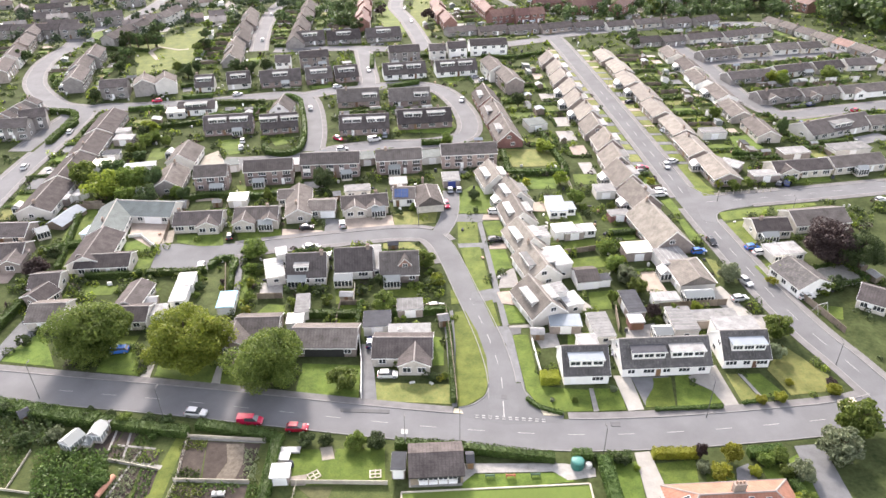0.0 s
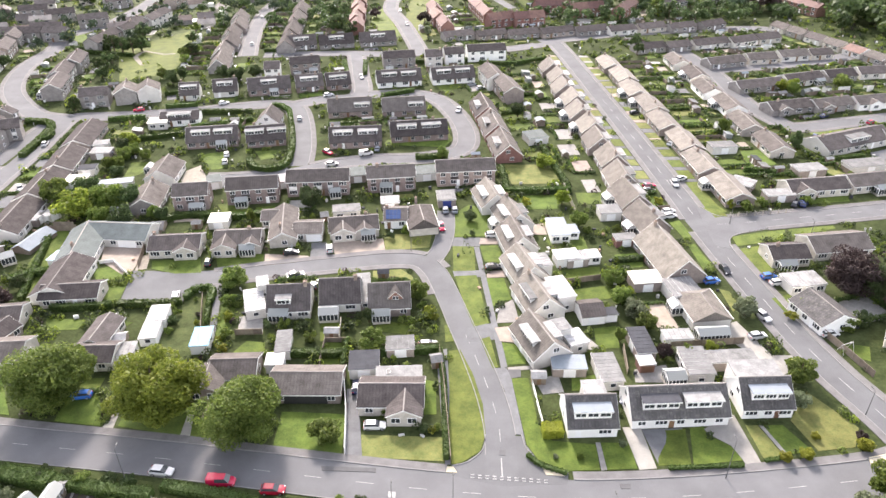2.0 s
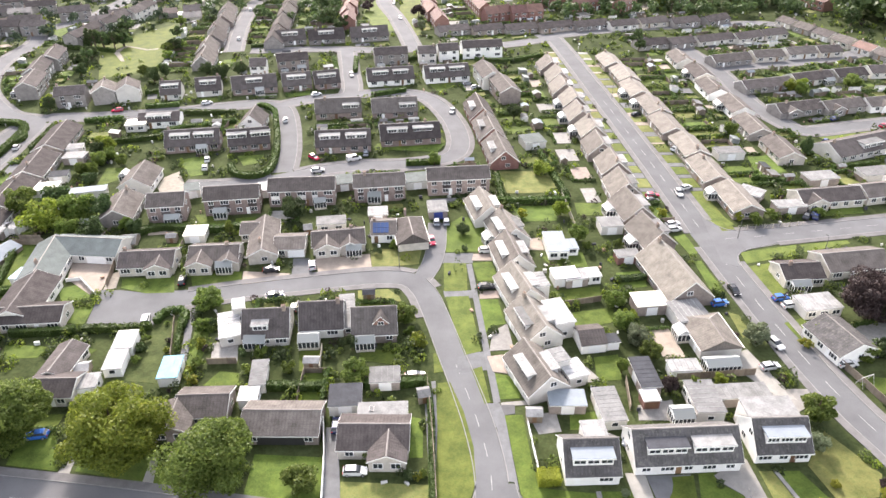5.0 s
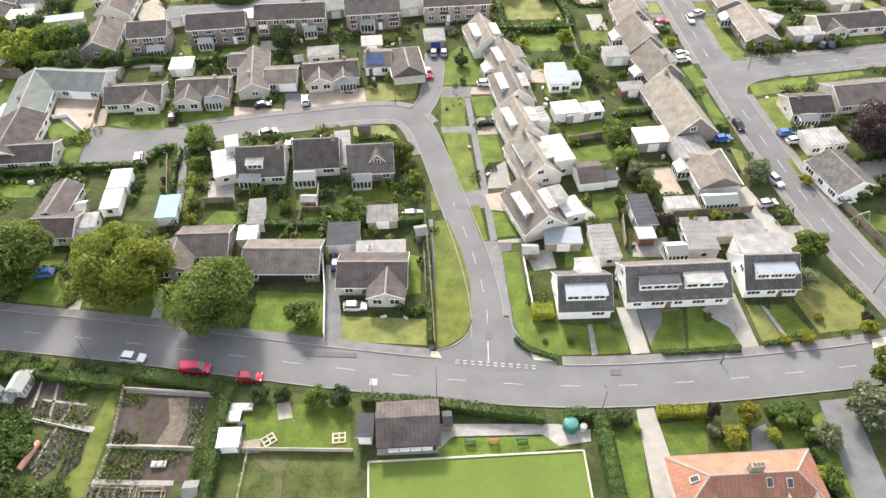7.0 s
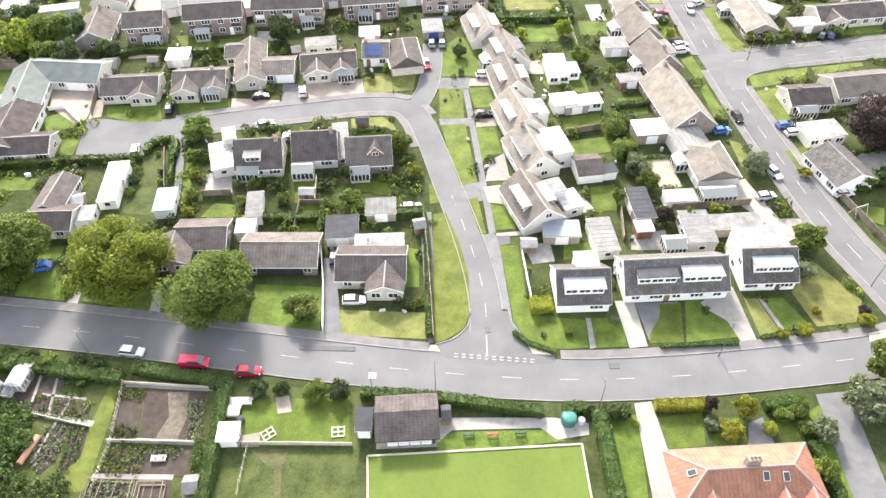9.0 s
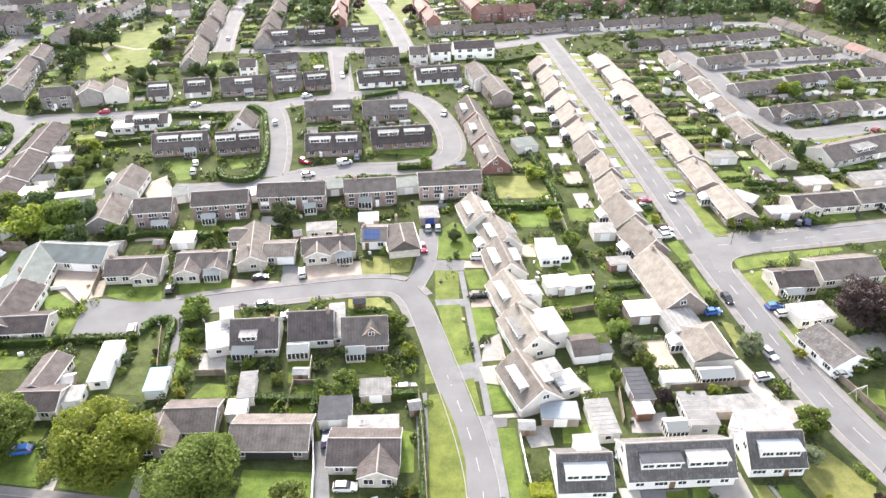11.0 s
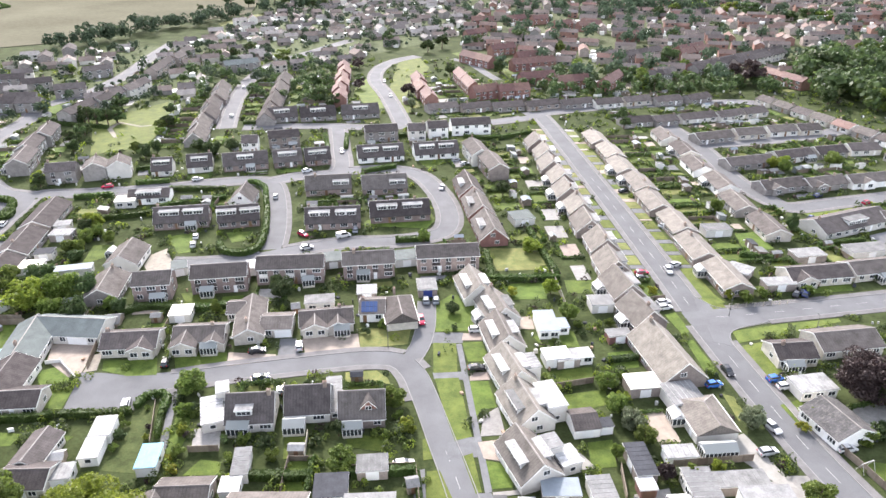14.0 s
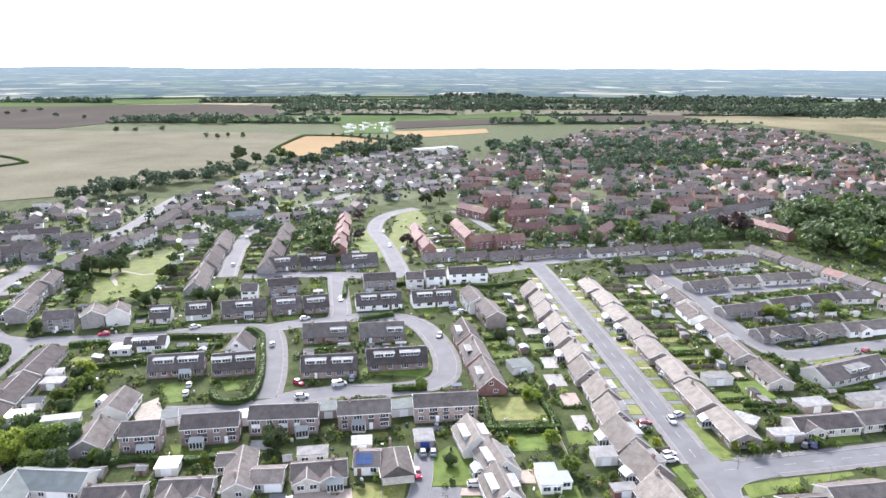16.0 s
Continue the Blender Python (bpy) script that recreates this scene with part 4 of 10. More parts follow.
def car_meshes(kind, colour):
    if (kind, colour) in CAR_MESHES:
        return CAR_MESHES[kind, colour]
    length, rings, (b0, b1, f0, f1, top) = CAR_FORMS[kind]
    body = Geo()
    for i, (x, w, lo, hi) in enumerate(rings):
        body.v += [(x, -w * 0.94, lo), (x, -w, (lo + hi) / 2), (x, -w * 0.9, hi), (x, 0, hi + 0.04), (x, w * 0.9, hi), (x, w, (lo + hi) / 2), (x, w * 0.94, lo)]
        if i:
            k = 7 * i
            body.f += [(k - 7 + j, k + j, k + (j + 1) % 7, k - 7 + (j + 1) % 7) for j in range(7)]
    body.f += [tuple(range(6, -1, -1)), tuple(range(len(body.v) - 7, len(body.v)))]
    body.m = [0] * len(body.f)
    w = rings[2][1]
    zb = rings[2][3] - 0.02
    glass = Geo().add([(b0, -w * 0.88, zb), (f0, -w * 0.88, zb), (f0, w * 0.88, zb), (b0, w * 0.88, zb), (b1, -w * 0.7, top - 0.06), (f1, -w * 0.7, top - 0.06), (f1, w * 0.7, top - 0.06), (b1, w * 0.7, top - 0.06)],
                      [(3, 2, 1, 0), (4, 5, 6, 7), (0, 1, 5, 4), (1, 2, 6, 5), (2, 3, 7, 6), (3, 0, 4, 7)])
    m = (b1 + f1) / 2
    roof = Geo().add([(b1 - 0.08, -w * 0.73, top - 0.07), (f1 + 0.06, -w * 0.73, top - 0.07), (f1 + 0.06, w * 0.73, top - 0.07), (b1 - 0.08, w * 0.73, top - 0.07),
                      (b1 + 0.06, -w * 0.62, top), (f1 - 0.1, -w * 0.62, top), (f1 - 0.1, w * 0.62, top), (b1 + 0.06, w * 0.62, top)],
                     [(3, 2, 1, 0), (4, 5, 6, 7), (0, 1, 5, 4), (1, 2, 6, 5), (2, 3, 7, 6), (3, 0, 4, 7)])
    if kind == "van":
        roof.box(b0 + 0.02, m - 0.1, -w * 0.87, w * 0.87, zb, top - 0.08)
    wheel = Geo()
    ring = [(0.31 * math.cos(a), 0.31 * math.sin(a)) for a in (2 * math.pi * k / 16 for k in range(16))]
    wheel.add([(x, y, z) for y in (-0.1, 0.1) for x, z in ring], [tuple(range(16)), tuple(range(31, 15, -1)), *((i, 16 + i, 16 + (i + 1) % 16, (i + 1) % 16) for i in range(16))])
    rim = Geo().add([(0.6 * x, y, 0.6 * z) for y in (-0.115, 0.115) for x, z in ring], [tuple(range(16)), tuple(range(31, 15, -1)), *((i, 16 + i, 16 + (i + 1) % 16, (i + 1) % 16) for i in range(16))])
    light = Geo().box(-0.06, 0.06, -0.17, 0.17, -0.08, 0.08)
    CAR_MESHES[kind, colour] = (body.mesh("body", CAR_PAINT[colour]), glass.mesh("cabin_glass", GLASS), roof.mesh("roof", CAR_PAINT[colour]), wheel.mesh("tyre", TYRE), rim.mesh("rim", RIM), light.mesh("headlight", LAMP_CLEAR), light.mesh("tail_light", LAMP_RED))
    return CAR_MESHES[kind, colour]


def car(kind, x, y, turn, colour, z=0.06):
    body, glass, roof, tyre, rim, front, back = car_meshes(kind, colour)
    words = {"hatchback": "hatchback car", "van": "panel van"}
    root = thing("car" if kind == "hatchback" else "van", pose(x, y, z, 0, 0, turn), f"{colour} parked {words[kind]} standing on asphalt", "car" if kind == "hatchback" else "van", "parked vehicles")
    b = part("body", body, None, root)
    for me in (glass, roof):
        part(me.name.split(".")[0], me, None, root)
    long, wide = CAR_FORMS[kind][0] / 2, CAR_FORMS[kind][1][2][1]
    for sx in (-1, 1):
        for sy in (-1, 1):
            w = part("wheel", tyre, None, root, at=pose(sx * long * 0.63, sy * (wide - 0.08), 0.31))
            if y < 110:
                part("rim", rim, None, w)
            if y < 170:
                part("headlight" if sx > 0 else "tail_light", front if sx > 0 else back, None, b, at=pose(sx * (long - (0.2 if sx > 0 else 0.06)), sy * wide * 0.72, 0.66 if sx > 0 else 0.8))
    return root


# ---- street furniture ----
STEEL = surface("lamp_steel", (0.12, 0.12, 0.12), 0.6, 0.15, 1.0, 9.0, 0.05, metal=0.3)
POST_PALE = surface("concrete_post", (0.45, 0.44, 0.42), 0.8, 0.15, 1.0, 9.0, 0.1)


def street_lamp(x, y, h, turn=90):
    root = thing("street_lamp", pose(x, y, 0, 0, 0, turn), "slim dark steel street lamp on the footway", "street lamp", "street lamps")
    part("pole", Geo().tube([(0, 0, 0), (0, 0, 1.2), (0, 0, 1.25), (0, 0, h)], [0.11, 0.1, 0.07, 0.05], 10), STEEL, root)
    part("arm", Geo().tube([(0, 0, h - 0.1), (0.35, 0, h + 0.08), (0.8, 0, h + 0.1)], [0.045, 0.04, 0.04], 8), STEEL, root)
    part("lantern", Geo().add([(0.6, -0.13, h), (1.3, -0.1, h), (1.3, 0.1, h), (0.6, 0.13, h), (0.65, -0.08, h + 0.16), (1.2, -0.06, h + 0.13), (1.2, 0.06, h + 0.13), (0.65, 0.08, h + 0.16)],
                              [(3, 2, 1, 0), (4, 5, 6, 7), (0, 1, 5, 4), (1, 2, 6, 5), (2, 3, 7, 6), (3, 0, 4, 7)]), STEEL, root)
    return root

# ---- the plan: roads ----
road("main_road", 7.6, [(-117.1, 95.4), (-93.6, 92.4), (-72.9, 89.5), (-52.9, 86.9), (-33.4, 83.9), (-14.6, 81.0), (2.1, 78.8), (21.3, 77.3), (39.2, 77.7), (57.6, 79.3), (73.5, 81.3), (81.2, 83.4), (98.6, 88.9)])
road("east_avenue", 6.2, [(54.9, 356.6), (58.3, 326.5), (64.6, 246.9), (68.7, 188.7), (70.3, 161.0), (74.0, 126.1), (77.1, 107.9), (80.4, 96.8), (82.9, 87.1)])
road("lane", 5.4, [(9.6, 80.7), (9.7, 86.6), (9.7, 93.8), (8.4, 103.1), (6.1, 113.5), (3.6, 123.3), (0.4, 136.2), (-2.4, 145.3), (-6.3, 150.1), (-13.5, 150.9), (-21.2, 149.9), (-33.8, 147.7), (-46.2, 145.4), (-58.0, 142.3), (-64.9, 140.0), (-71.8, 138.3)])
road("lane_stub", 4.6, [(-3.4, 149.6), (-1.1, 155.2), (0.4, 164.7), (0.6, 176.3)])
road("side_road", 6.4, [(66.6, 166.5), (81.7, 168.2), (96.6, 170.5), (114.4, 173.4), (135.0, 176.8), (166.0, 180.1)])
road("close_ring", 6.0, [(-34.0, 275.3), (-14.2, 276.9), (-3.0, 270.5), (4.4, 253.1), (8.0, 233.8), (6.4, 220.3), (-1.3, 214.6), (-11.0, 212.3), (-23.2, 211.7), (-35.0, 208.8), (-44.4, 204.4), (-55.2, 200.2), (-67.8, 198.2), (-74.4, 198.3)])
road("close_west", 6.0, [(-46.7, 207.4), (-48.3, 224.6), (-53.0, 248.6), (-58.2, 262.4), (-66.9, 265.4), (-79.0, 263.2), (-100.0, 257.3), (-123.1, 253.8), (-138.6, 252.4), (-143.9, 247.2), (-145.7, 232.7), (-146.4, 209.6)])
road("close_north", 5.6, [(-58.5, 264.1), (-48.5, 269.9), (-34.0, 275.3), (-36.7, 303.5), (-41.1, 333.0)])
road("north_street", 5.6, [(-85.1, 333.6), (-61.9, 335.1), (-41.3, 334.8), (-24.9, 332.8), (-10.5, 334.4), (12.0, 336.0), (33.7, 341.2), (55.4, 351.5)])
road("crescent", 6.0, [(-10.5, 334.4), (-15.7, 362.6), (-21.9, 392.9), (-30.3, 427.0), (-29.6, 457.0), (-20.7, 480.4), (-6.2, 494.7)])
road("top_street", 6.0, [(48.5, 352.6), (84.5, 364.5), (115.0, 370.6), (145.8, 374.7), (169.4, 374.4), (183.1, 359.1), (192.7, 333.7), (196.8, 300.5)])
road("west_road", 6.0, [(-92.5, 331.9), (-98.6, 368.8), (-102.6, 410.2), (-102.4, 437.8), (-96.7, 474.3), (-77.1, 514.7), (-57.5, 553.0)])
road("left_road", 6.5, [(-135.1, 157.3), (-137.4, 179.3), (-138.6, 194.9), (-139.2, 224.0), (-141.8, 248.5), (-156.7, 256.7), (-178.5, 283.1), (-189.9, 315.5), (-190.9, 347.4), (-196.5, 370.0), (-184.6, 394.8), (-180.4, 438.7), (-183.9, 496.5), (-185.3, 547.4)])
road("east_close", 6.0, [(109.4, 350.9), (117.2, 304.6), (117.2, 264.1), (120.9, 245.1), (126.2, 236.9), (143.9, 240.7), (164.4, 245.5), (196.7, 253.2)])
road("east_street", 5.6, [(117.2, 304.6), (142.3, 308.9), (168.1, 315.8), (185.9, 323.2), (196.1, 330.1)])
road("red_close", 5.0, [(16.3, 485.4), (26.9, 473.0), (35.7, 443.8), (41.1, 426.2)])
junction([(9.5, 79.9), (1.3, 82.1), (1.0, 84.2), (3.6, 85.3), (6.3, 87.5), (7.2, 91.1), (13.6, 91.0), (14.3, 87.4), (16.2, 84.5), (20.6, 82.2), (20.3, 80.3)], 0.027)
junction([(72.2, 181.9), (73.0, 178.0), (75.5, 172.5), (79.8, 171.1), (90.0, 172.0), (87.6, 165.1), (79.3, 162.7), (75.2, 159.7), (73.8, 154.3), (69.9, 156.2)], 0.047)
junction([(-77.0, 146.4), (-75.0, 132.3), (-60.6, 132.6), (-60.4, 135.2), (-59.0, 137.8), (-54.3, 140.2), (-56.2, 146.4), (-66.3, 145.1), (-72.0, 146.2)], 0.041)
lay_roads()
kerb_line([(7.2, 91.4), (6.4, 87.8), (3.8, 85.2), (1.0, 84.3)])
kerb_line([(13.6, 91.3), (14.3, 87.7), (16.3, 84.6), (20.7, 82.4)])
kerb_line([(72.6, 179.7), (73.3, 176.9), (75.7, 172.5), (79.8, 171.1)])
kerb_line([(74.2, 154.8), (74.6, 158.5), (77.8, 161.8), (87.4, 164.6)])
paint_line("main_road", 0.0, 40, 330, 3.0, 6.0, 0.1)
paint_line("lane", 0.0, 9, 44, 3.0, 4.0, 0.1)
paint_line("east_avenue", 0.0, 90, 330, 4.0, 5.0)
paint_line("side_road", 0.0, 8, 110, 3.0, 5.0, 0.1)

# ---- the plan: houses ----
house("bungalow", -26.6, 103.6, -0.8, 13.5, roof='brown', wall='brick', garage=1)
house("bungalow", -10.1, 100.2, -0.8, 12.0, roof='dark', wall='stone', wings=[(2.6, 6.2, 2.6)], hips='')
house("bungalow", -41.7, 107.7, 1.9, 9.2, roof='brown', wall='brick', span=7.5, wings=[(-4.5, 6.5, 3.5)])
house("bungalow", -71.1, 112.4, 1.3, 8.2, roof='dark', wall='stone', span=6.5)
house("bungalow", -73.0, 119.3, 86.9, 9.2, roof='dark', wall='stone', span=5.5)
house("bungalow", -89.6, 113.4, 3.8, 7.6, roof='brown', wall='stone', span=8)
house("chalet", 26.1, 94.9, 1.5, 8.8, roof='lichen', wall='render', dormer=[(0, 6.6, -1)])
house("chalet", 42.3, 97.2, 2.6, 17.7, roof='lichen', wall='render', dormer=[(-3.6, 6.6, -1), (4.2, 6.6, -1)])
house("chalet", 59.0, 99.3, 1.7, 9.3, roof='lichen', wall='render', dormer=[(0.3, 6.8, -1)], rearflat=1.6)
house("chalet", -34.8, 130.5, 3.6, 9.3, roof='dark', wall='render', dormer=[(-1.0, 3.2, -1)], span=9)
house("chalet", -23.7, 133.0, 3.9, 8.9, roof='dark', wall='render', span=8.8)
house("chalet", -12.5, 131.1, 3.8, 9.1, roof='brown', wall='brick', gablet=[(1.4, 3.0, 1.3)], span=8.6)
house("bungalow", -68.8, 156.2, 4.2, 12.6, roof='dark', wall='stone', wings=[(3.0, 5.6, 1.4)])
house("bungalow", -53.4, 158.6, 3.6, 11.7, roof='brown', wall='stone', wings=[(-3.0, 6.0, 2.4), (3.6, 5.0, 1.2)])
house("bungalow", -43.0, 165.2, 98.5, 16.6, span=6.9, pitch=28, roof='brown', wall='stone')
house("bungalow", -36.0, 163.4, 3.0, 7.4, span=7.4, pitch=19, roof='brown', wall='stone', garage=(1.6, 4.0, "white"))
house("bungalow", -47.6, 170.3, 5.0, 4.2, span=6.4, pitch=22, roof='brown', wall='stone')
house("bungalow", -24.3, 165.4, 7.9, 12.9, roof='brown', wall='stone', wings=[(-2.8, 6.0, 1.6), (2.8, 5.0, 1.2)])
house("bungalow", -6.4, 168.7, 100.0, 12.4, span=7.7, pitch=31, roof='brown', wall='stone', hips='r')
house("bungalow", -13.2, 170.4, 2.0, 6.2, span=8.0, pitch=22, roof='brown', wall='white')
house("bungalow", -85.7, 162.2, -5.1, 17.4, roof='slate', wall='render', span=9, garage=(3.6, 4.8, "white"))
house("bungalow", -93.0, 155.6, 98.5, 16.4, roof='slate', wall='render', span=9)
house("bungalow", -90.7, 140.1, 94.3, 15.3, roof='dark', wall='render', span=9.5)
house("bungalow", -86.0, 134.7, 4.2, 12.9, roof='dark', wall='stone', span=7)
house("chalet", 13.4, 179.9, -77.7, 11.5, roof='tan', wall='render', span=8.2, dormer=[(0, 6.0, -1), (0.5, 5.0, 1)])
house("chalet", 18.5, 168.4, -75.1, 11.5, roof='tan', wall='render', span=8.2, dormer=[(0, 6.0, -1), (0.5, 5.0, 1)])
house("chalet", 18.6, 156.6, -79.5, 11.5, roof='tan', wall='render', span=8.2, dormer=[(0, 6.0, -1), (0.5, 5.0, 1)])
house("chalet", 19.3, 142.9, -74.7, 11.5, roof='tan', wall='render', span=8.2, dormer=[(0, 6.0, -1), (0.5, 5.0, 1)])
house("chalet", 21.0, 130.3, -73.7, 11.5, roof='tan', wall='render', span=8.2, dormer=[(0, 6.0, -1), (0.5, 5.0, 1)])
house("chalet", 19.7, 115.4, -70.5, 11.5, roof='tan', wall='render', span=8.2, dormer=[(0, 6.0, -1), (0.5, 5.0, 1)])
house("chalet", 55.2, 147.6, -80.1, 18.6, roof='tan', wall='brick', span=10)
house("bungalow", 57.0, 127.2, -83.5, 11.2, roof='tan', wall='render', hips='l', span=8.5)
house("chalet", 54.4, 165.7, -75.9, 10.6, roof='tan', wall='brick', dormer=[(0, 6, 1)])
house("chalet", 52.9, 179.2, -80.3, 11.6, roof='tan', wall='brick', dormer=[(0, 6, 1)])
house("chalet", 46.7, 301.2, -86.6, 10.5, roof='tan', wall='brick', dormer=[(0.0, 5.5, 1)])
house("chalet", 48.5, 287.6, -86.6, 10.5, roof='tan', wall='brick', dormer=[(0.0, 5.5, 1)])
house("chalet", 48.3, 273.9, -86.6, 10.5, roof='tan', wall='brick', dormer=[(0.0, 5.5, 1)])
house("chalet", 50.1, 260.3, -86.6, 10.5, roof='tan', wall='brick', dormer=[(0.0, 5.5, 1)])
house("chalet", 49.9, 246.5, -86.6, 10.5, roof='tan', wall='brick', dormer=[(0.0, 5.5, 1)])
house("chalet", 51.7, 232.9, -86.6, 10.5, roof='tan', wall='brick', dormer=[(0.0, 5.5, 1)])
house("chalet", 51.5, 219.2, -86.6, 10.5, roof='tan', wall='brick', dormer=[(0.0, 5.5, 1)])
house("chalet", 53.3, 205.6, -86.6, 10.5, roof='tan', wall='brick', dormer=[(0.0, 5.5, 1)])
house("chalet", 53.1, 191.9, -86.6, 10.5, roof='tan', wall='brick', dormer=[(0.0, 5.5, 1)])
house("bungalow", 73.5, 308.0, -85.8, 15.1, roof='tan', wall='brick', span=8.2)
house("bungalow", 75.8, 290.5, -85.8, 15.1, roof='tan', wall='brick', span=8.2)
house("bungalow", 76.1, 272.8, -85.8, 15.1, roof='tan', wall='brick', span=8.2)
house("bungalow", 78.4, 255.2, -85.8, 15.1, roof='tan', wall='brick', span=8.2)
house("bungalow", 78.6, 237.6, -85.8, 15.1, roof='tan', wall='brick', span=8.2)
house("bungalow", 80.9, 220.0, -85.8, 15.1, roof='tan', wall='brick', span=8.2)
house("bungalow", 81.2, 202.3, -85.8, 15.1, roof='tan', wall='brick', span=8.2)
house("bungalow", 83.5, 184.8, -85.8, 15.1, roof='tan', wall='brick', span=8.2)
house("bungalow", 104.7, 311.4, -88.1, 14.8, roof='brown', wall='brick')
house("bungalow", 106.9, 292.7, -88.1, 14.8, roof='brown', wall='brick')
house("bungalow", 105.9, 273.9, -88.1, 14.8, roof='brown', wall='brick')
house("bungalow", 108.2, 255.2, -88.1, 14.8, roof='brown', wall='brick')
house("bungalow", 107.2, 236.4, -88.1, 14.8, roof='brown', wall='brick')
house("bungalow", 109.4, 217.7, -88.1, 14.8, roof='brown', wall='brick')
house("bungalow", 84.8, 149.5, 4.4, 9.4, roof='dark', wall='stone', span=7.5)
house("bungalow", 99.1, 153.8, 7.6, 15.4, roof='brown', wall='stone', span=9)
house("bungalow", 82.9, 125.0, -74.6, 10.3, roof='lichen', wall='stone', span=9)
house("bungalow", 95.9, 116.6, -34.3, 5.9, roof='dark', wall='stone')
house("bungalow", 108.8, 186.6, 7.6, 18.1, roof='dark', wall='stone', wings=[(-5, 6, 1)])
house("bungalow", 127.7, 190.0, 10.4, 17.8, roof='brown', wall='stone')
house("bungalow", 135.9, 221.0, 21.5, 28.6, roof='dark', wall='render', span=11, dormer=[(0, 8, -1)])
house("bungalow", 156.9, 224.9, 8.8, 16.7, roof='brown', wall='brick')
house("bungalow", 127.7, 278.7, 14.4, 20.8, roof='dark', wall='brick')
house("bungalow", 148.5, 286.4, 16.1, 17.3, roof='dark', wall='brick')
house("bungalow", 166.0, 290.9, 11.9, 13.5, roof='dark', wall='brick')
house("bungalow", 181.9, 294.4, 5.8, 13.2, roof='dark', wall='brick')
house("bungalow", 129.4, 253.7, 14.0, 18.0, roof='brown', wall='brick', wings=[(-4, 5, 1)])
house("bungalow", 146.1, 255.8, 15.9, 16.3, roof='brown', wall='brick', wings=[(-4, 5, 1)])
house("bungalow", 165.7, 259.1, 12.3, 21.1, roof='brown', wall='brick', wings=[(-4, 5, 1)])
house("bungalow", 91.8, 368.2, 17.6, 15.0, roof='dark', wall='brick')
house("bungalow", 107.9, 372.6, 16.2, 15.0, roof='dark', wall='brick')
house("bungalow", 123.9, 373.0, 18.8, 15.0, roof='dark', wall='brick')
house("bungalow", 140.8, 376.9, 28.8, 15.0, roof='dark', wall='brick')
house("bungalow", 97.7, 335.1, 14.3, 14.7, roof='dark', wall='brick')
house("bungalow", 111.5, 336.9, 17.4, 12.3, roof='dark', wall='brick')
house("bungalow", 128.4, 341.5, 17.3, 19.0, roof='dark', wall='brick')
house("bungalow", 145.2, 345.3, 23.1, 14.9, roof='dark', wall='brick')
house("bungalow", 159.3, 350.2, 18.0, 12.8, roof='dark', wall='brick')
house("bungalow", 125.1, 310.9, 15.5, 17.8, roof='brown', wall='brick')
house("bungalow", 143.1, 316.2, 10.0, 13.8, roof='brown', wall='brick')
house("bungalow", 159.1, 320.3, 10.4, 13.6, roof='brown', wall='brick')
house("bungalow", 172.4, 322.3, 8.8, 10.7, roof='brown', wall='brick')
house("bungalow", 175.9, 369.5, -70.2, 9.8, roof='brown', wall='brick')
house("bungalow", 179.9, 358.3, -70.2, 9.8, roof='brown', wall='brick')
house("bungalow", 183.9, 347.2, -70.2, 9.8, roof='dark', wall='brick')
house("bungalow", 188.0, 336.0, -70.2, 9.8, roof='brown', wall='brick')
house("bungalow", 192.0, 324.9, -70.2, 9.8, roof='red', wall='brick')
house("bungalow", 196.0, 313.7, -70.2, 9.8, roof='brown', wall='brick')
house("bungalow", 200.0, 302.6, -70.2, 9.8, roof='brown', wall='brick')
house("bungalow", 191.1, 283.3, -67.2, 6.5, roof='brown', wall='brick')
house("bungalow", 195.1, 273.6, -67.2, 6.5, roof='brown', wall='brick')
house("bungalow", 199.1, 264.0, -67.2, 6.5, roof='brown', wall='brick')
house("bungalow", 269.0, 446.8, 26.4, 23.9, roof='brown', wall='brick')
house("bungalow", 294.0, 459.2, 26.4, 23.9, roof='brown', wall='brick')
house("terrace", -72.2, 181.3, 6.7, 9.5, roof='brown', wall='brick_brown')
house("terrace", -55.6, 185.2, 6.9, 14.5, roof='brown', wall='brick_brown')
house("terrace", -37.2, 189.9, 3.5, 18.1, roof='brown', wall='brick_brown')
house("terrace", -15.9, 192.2, 6.2, 14.2, roof='brown', wall='brick_brown')
house("terrace", 6.4, 196.2, 5.1, 17.6, roof='brown', wall='brick_brown')
house("bungalow", -85.2, 181.6, -84.0, 13.0, roof='brown', wall='brick', span=8.6, pitch=31)
house("bungalow", -86.6, 199.6, -88.0, 12.0, roof='brown', wall='brick', span=9.0, pitch=31)
house("chalet", -35.2, 254.5, 7.4, 16.1, roof='brown', wall='brick_brown', dormer=[(4.5, 5.5, -1)])
house("chalet", -15.1, 254.8, 7.5, 15.9, roof='brown', wall='brick_brown', dormer=[(4.5, 5.5, -1)])
house("chalet", -30.0, 225.6, 5.3, 17.4, roof='dark', wall='brick_brown', dormer=[(-4.2, 6.4, -1), (4.2, 6.4, -1)])
house("chalet", -8.7, 231.0, 7.7, 19.5, roof='dark', wall='brick_brown', dormer=[(-4.2, 6.4, -1), (4.2, 6.4, -1)])
house("chalet", -79.0, 226.8, 8.7, 16.8, roof='dark', wall='brick_brown', dormer=[(-3.6, 6.0, -1), (3.8, 6.0, -1)])
house("chalet", -61.0, 227.4, 11.8, 12.8, roof='dark', wall='brick_brown', dormer=[(-3.6, 6.0, -1), (3.8, 6.0, -1)])
house("chalet", -63.3, 243.9, 89.5, 10.0, roof='brown', wall='white', span=8)
